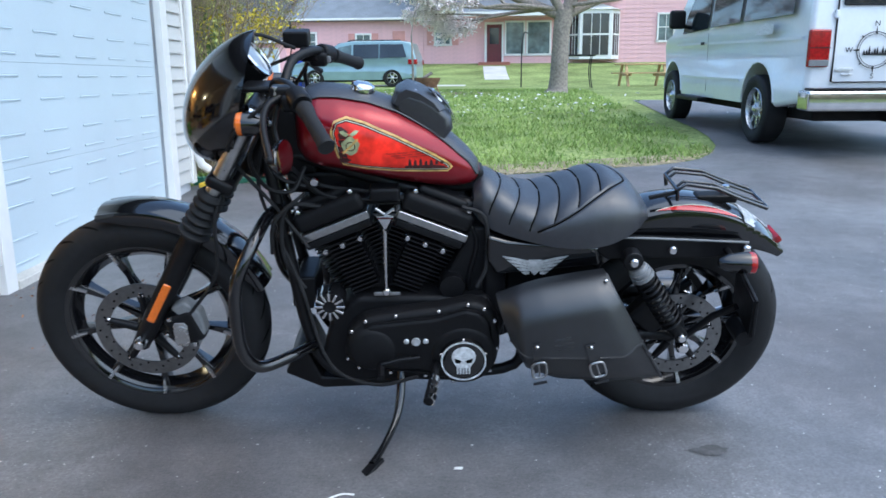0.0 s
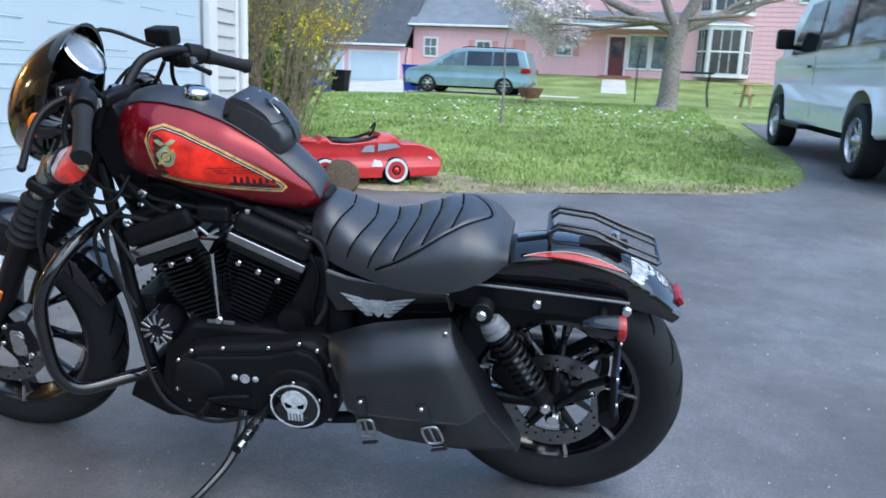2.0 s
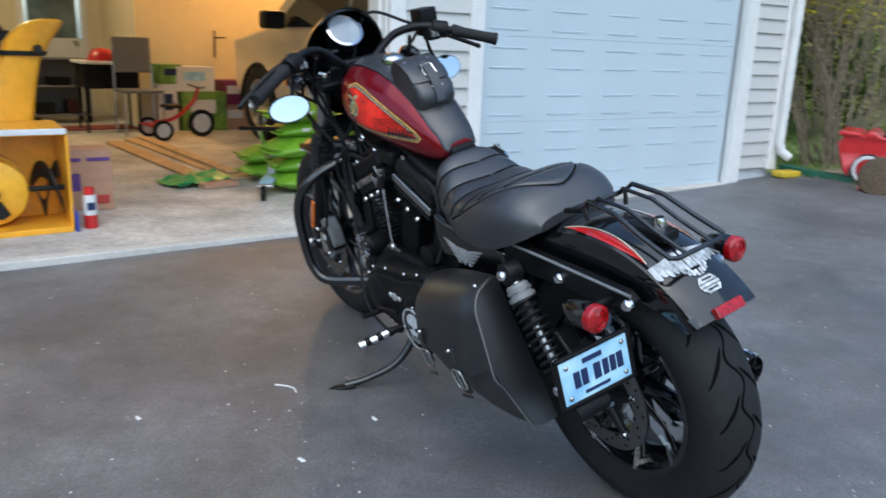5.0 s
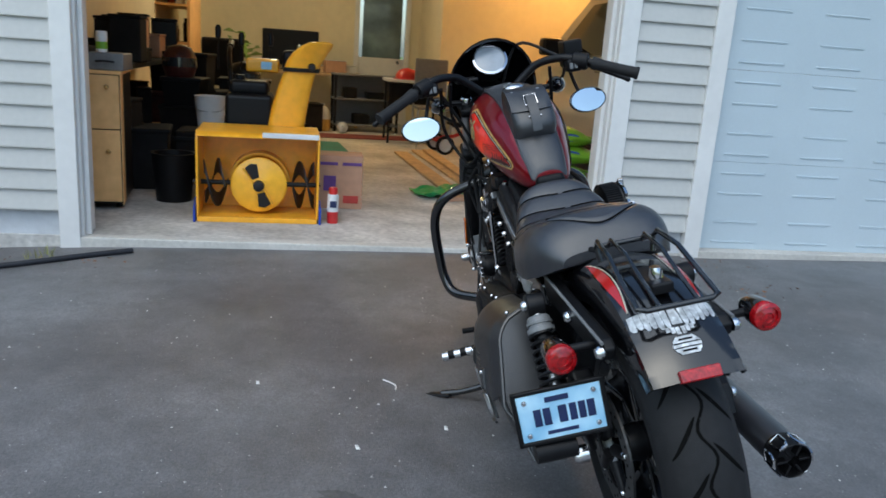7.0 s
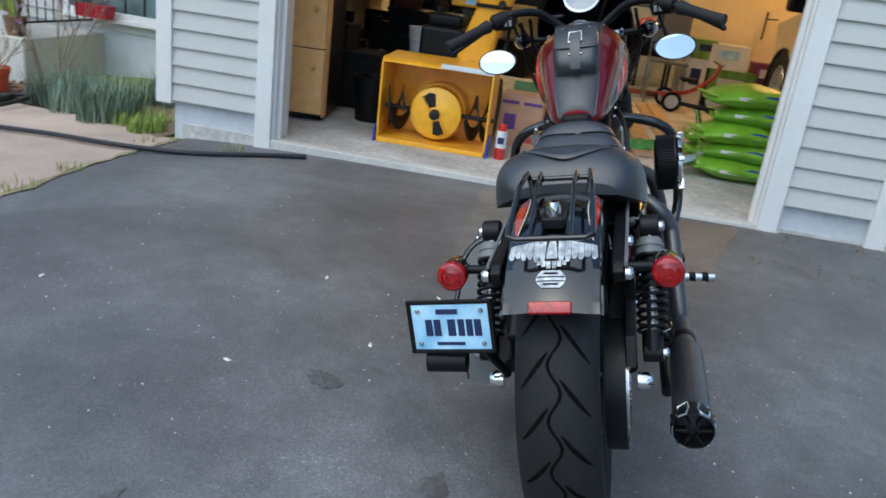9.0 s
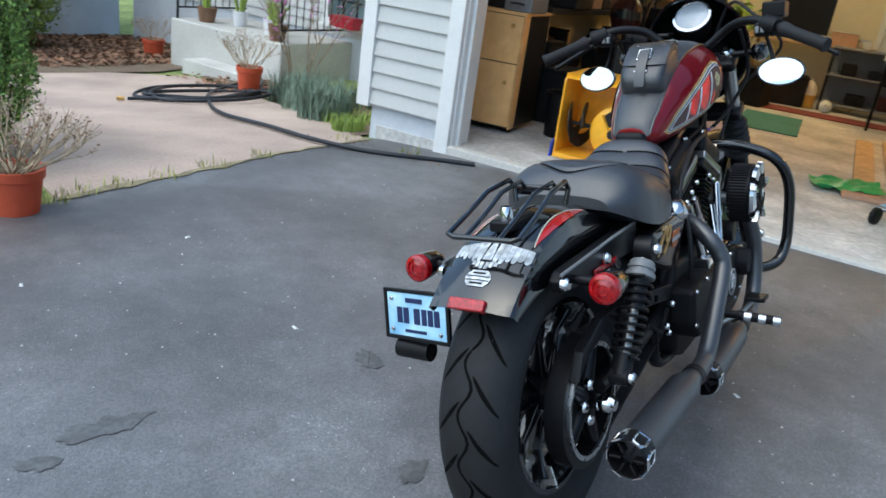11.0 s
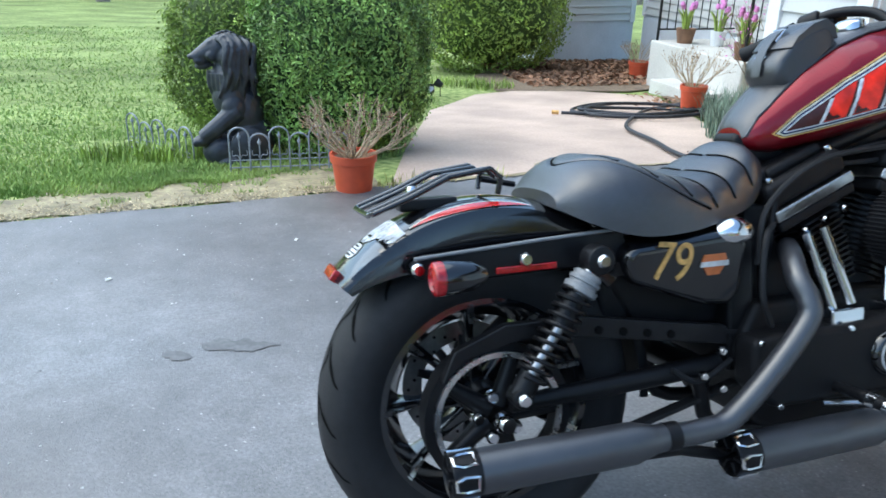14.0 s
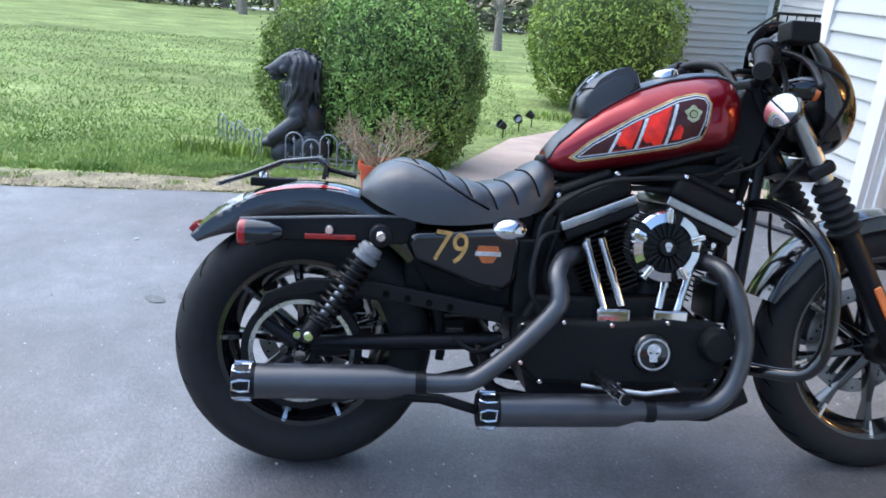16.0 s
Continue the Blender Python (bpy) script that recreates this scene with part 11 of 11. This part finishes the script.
for x, y, r in ((-0.2, -0.2, 0.1), (-0.2, 0.2, 0.1), (0.28, 0, 0.14)):
    w = part("wheel", side_disc(x, y, r, [(r * 0.7, -0.02), (r, -0.015), (r, 0.015), (r * 0.7, 0.02), (r * 0.7, -0.02)], 20), PLAST, tri)
    part("wheel_disc", side_disc(x, y, r, [(0, -0.012), (r * 0.7, -0.01), (r * 0.7, 0.01), (0, 0.012)], 16), MATTEW, w)
GREENPK = mat("green_wrap", (0.16, 0.30, 0.05), 0.45, var=0.3, scale=9, big=0.3, bigscale=5)
PURPLE = mat("purple_wrap", (0.16, 0.02, 0.10), 0.5, var=0.2)
for u, d, z, w, h, c, lab in ((3.28, 5.05, 0.022, 0.5, 0.42, GREENPK, "green wrapped pack stacked against the wall"), (3.2, 5.08, 0.446, 0.42, 0.26, MATTEW, "white wrapped paper pack on top of a pack"), (3.62, 5.08, 0.30, 0.26, 0.26, PURPLE, "purple wrapped pack on a box"),
                              (3.66, 5.1, 0.022, 0.32, 0.27, CARDB, "brown carton beside the packs"), (2.9, 5.08, 0.022, 0.2, 0.5, MATTEW, "pale wrapped pack against the wall"), (2.93, 5.08, 0.526, 0.24, 0.2, GREENPK, "green topped pack on a stack")):
    t = carton("pack", u, d, z, w, 0.3, h, rng.uniform(-3, 3), lab, c, "pack")
    part("printed_panel", box(-w * 0.3, w * 0.25, -0.156, -0.153, h * 0.45, h * 0.8), rng.choice((PLATEB, MATTEW, NAVY)), t)
hk = thing("wall_hook", inside(3.55, 5.29, 1.0), "small iron hook rack on the wall", "hook")
part("rod", tube([(0, 0, -0.2), (0, -0.02, 0.1)], 0.01, 6), BLACKI, hk)
part("arm", tube([(0, -0.02, 0.02), (0.12, -0.05, 0.03)], 0.008, 6), BLACKI, hk)

suv = thing("family_suv", inside(4.42, 1.3, 0.022, 90), "champagne coloured sport utility car in the second bay", "car")
args = (0.18, 1.02, 1.72, (-0.85, 3.55, 0.5))
up = [(3.5, 0.45), (3.55, 0.75), (3.35, 1.0), (2.45, 1.12), (1.7, 1.66), (1.1, 1.72), (-0.4, 1.70), (-0.75, 1.2), (-0.85, 0.9), (-0.82, 0.4)]
part("body", car_body(with_arches(up, 0.32, (0, 2.62), 0.43), 0.93, *args, (0, 2.62), 0.43), GOLDCAR, suv)
part("underbody", box(-0.7, 3.3, -0.7, 0.7, 0.22, 0.6, 0.03), SKIRT, suv)
for x in (0, 2.62):
    for s in (-1, 1):
        road_wheel(suv, x, s * 0.82, 0.37, s, 0.23, 7, ALU, 0.66)
        part("arch_trim", tube([(x - 0.44 * math.cos(a), s * 0.92, 0.32 + 0.44 * math.sin(a)) for a in span(0.1, 3.04, 14)], 0.022, 6), PLAST, suv, "black wheel arch trim")
side_glass("side_window", suv, [(-0.45, 1.14), (0.75, 1.12), (0.75, 1.58), (-0.3, 1.58)], 0.93, args)
side_glass("side_window", suv, [(0.82, 1.12), (2.15, 1.12), (1.55, 1.56), (0.82, 1.58)], 0.93, args)
side_glass("sill_trim", suv, [(0.4, 0.33), (2.2, 0.33), (2.2, 0.42), (0.4, 0.42)], 0.93, args, PLAST)
side_glass("door_gap", suv, [(0.78, 0.45), (0.79, 0.45), (0.79, 1.1), (0.78, 1.1)], 0.93, args, SKIRT, 0.002)
side_glass("door_handle", suv, [(0.9, 0.98), (1.06, 0.98), (1.06, 1.02), (0.9, 1.02)], 0.93, args, CHROME, 0.01)
for s in (-1, 1):
    part("door_mirror", box(1.85, 2.0, s * 0.95, s * 1.16, 1.1, 1.26, 0.03), SATIN, suv)
    part("tail_light", box(-0.86, -0.7, s * 0.7, s * 0.88, 0.95, 1.2, 0.02), REDLENS, suv)
    part("headlight", box(3.2, 3.42, s * 0.55, s * 0.8, 0.78, 0.92, 0.03), GAUGE, suv)

# ---- marks and bits on the asphalt ----
STAIN = mat("oil_stain", (0.082, 0.080, 0.080), 0.56, var=0.4, scale=60, big=0.3, bigscale=12, spec=0.8)
for x, y, a, b, r, sd in ((0.58, 1.62, 0.055, 0.035, 70, 1), (1.30, 1.445, 0.105, 0.033, 170, 2), (1.47, 1.475, 0.045, 0.025, 150, 3), (0.88, 2.04, 0.05, 0.03, 10, 6)):
    own = bmesh.new()
    ring = [own.verts.new((a * math.cos(t) * (1 + 0.5 * noise.noise((math.cos(t) * 2, math.sin(t) * 2, sd))), b * math.sin(t) * (1 + 0.6 * noise.noise((math.cos(t) * 3, math.sin(t) * 3, sd + 7))), 0)) for t in span(0, 6.2, 60)]
    own.faces.new(ring)
    tagged(part("oil_stain", own, STAIN, smooth=0, loc=pose(x, y, 0.0085, 0, 0, r)), "dark oil stain soaked into the asphalt", "stain", kind="structure")
bit = mat("white_scrap", (0.75, 0.75, 0.73), 0.6)
tagged(part("wire_scrap", tube([(-0.04, 0, 0), (-0.01, 0.012, 0), (0.02, 0.015, 0), (0.045, 0, 0)], 0.0025, 6, 4), bit, loc=pose(-0.087, 1.73, 0.01, 0, 0, 30)), "curved bit of white wire on the asphalt", "scrap")
for k, (x, y, r) in enumerate(((0.33, 1.648, 20), (0.62, 1.342, 80), (-0.064, 1.312, 15), (-0.139, 2.479, 60), (0.45, 0.55, 10), (1.75, 0.9, 40), (1.1, 0.62, 70), (0.2, 1.9, 5), (2.2, 1.7, 30))):
    own = loft([[(-0.012, -0.004, 0), (0.01, -0.006, 0), (0.013, 0.005, 0), (-0.01, 0.006, 0)], [(-0.009, -0.003, 0.004), (0.008, -0.004, 0.005), (0.01, 0.003, 0.004), (-0.008, 0.004, 0.003)]])
    tagged(part("paper_scrap", own, bit, loc=pose(x, y, 0.008, 0, 0, r)), "tiny white scrap lying on the asphalt", "scrap", "scraps")


def grit(count, seed):
    g = random.Random(seed)
    vs, fs = [], []
    for _ in range(count):
        x, y = g.uniform(-1.5, 4.5), g.uniform(0.2, 6.6)
        s = 0.0014 + 0.0045 * g.random() ** 5
        z = ground_z(x, y) + 0.0065
        a = g.uniform(0, 6.28)
        i = len(vs)
        for q in range(3):
            vs.append((x + s * math.cos(a + q * 2.1), y + s * math.sin(a + q * 2.1), z))
        vs.append((x, y, z + s * 0.7))
        fs += [(i, i + 1, i + 3), (i + 1, i + 2, i + 3), (i + 2, i, i + 3)]
    me = bpy.data.meshes.new("grit")
    me.from_pydata(vs, [], fs)
    me.materials.append(mat("pale_grit", (0.46, 0.45, 0.43), 0.9, island=0.5))
    tagged(new("grit", me), "pale loose grit scattered over the asphalt", "grit", kind="stuff")


grit(7000, 3)
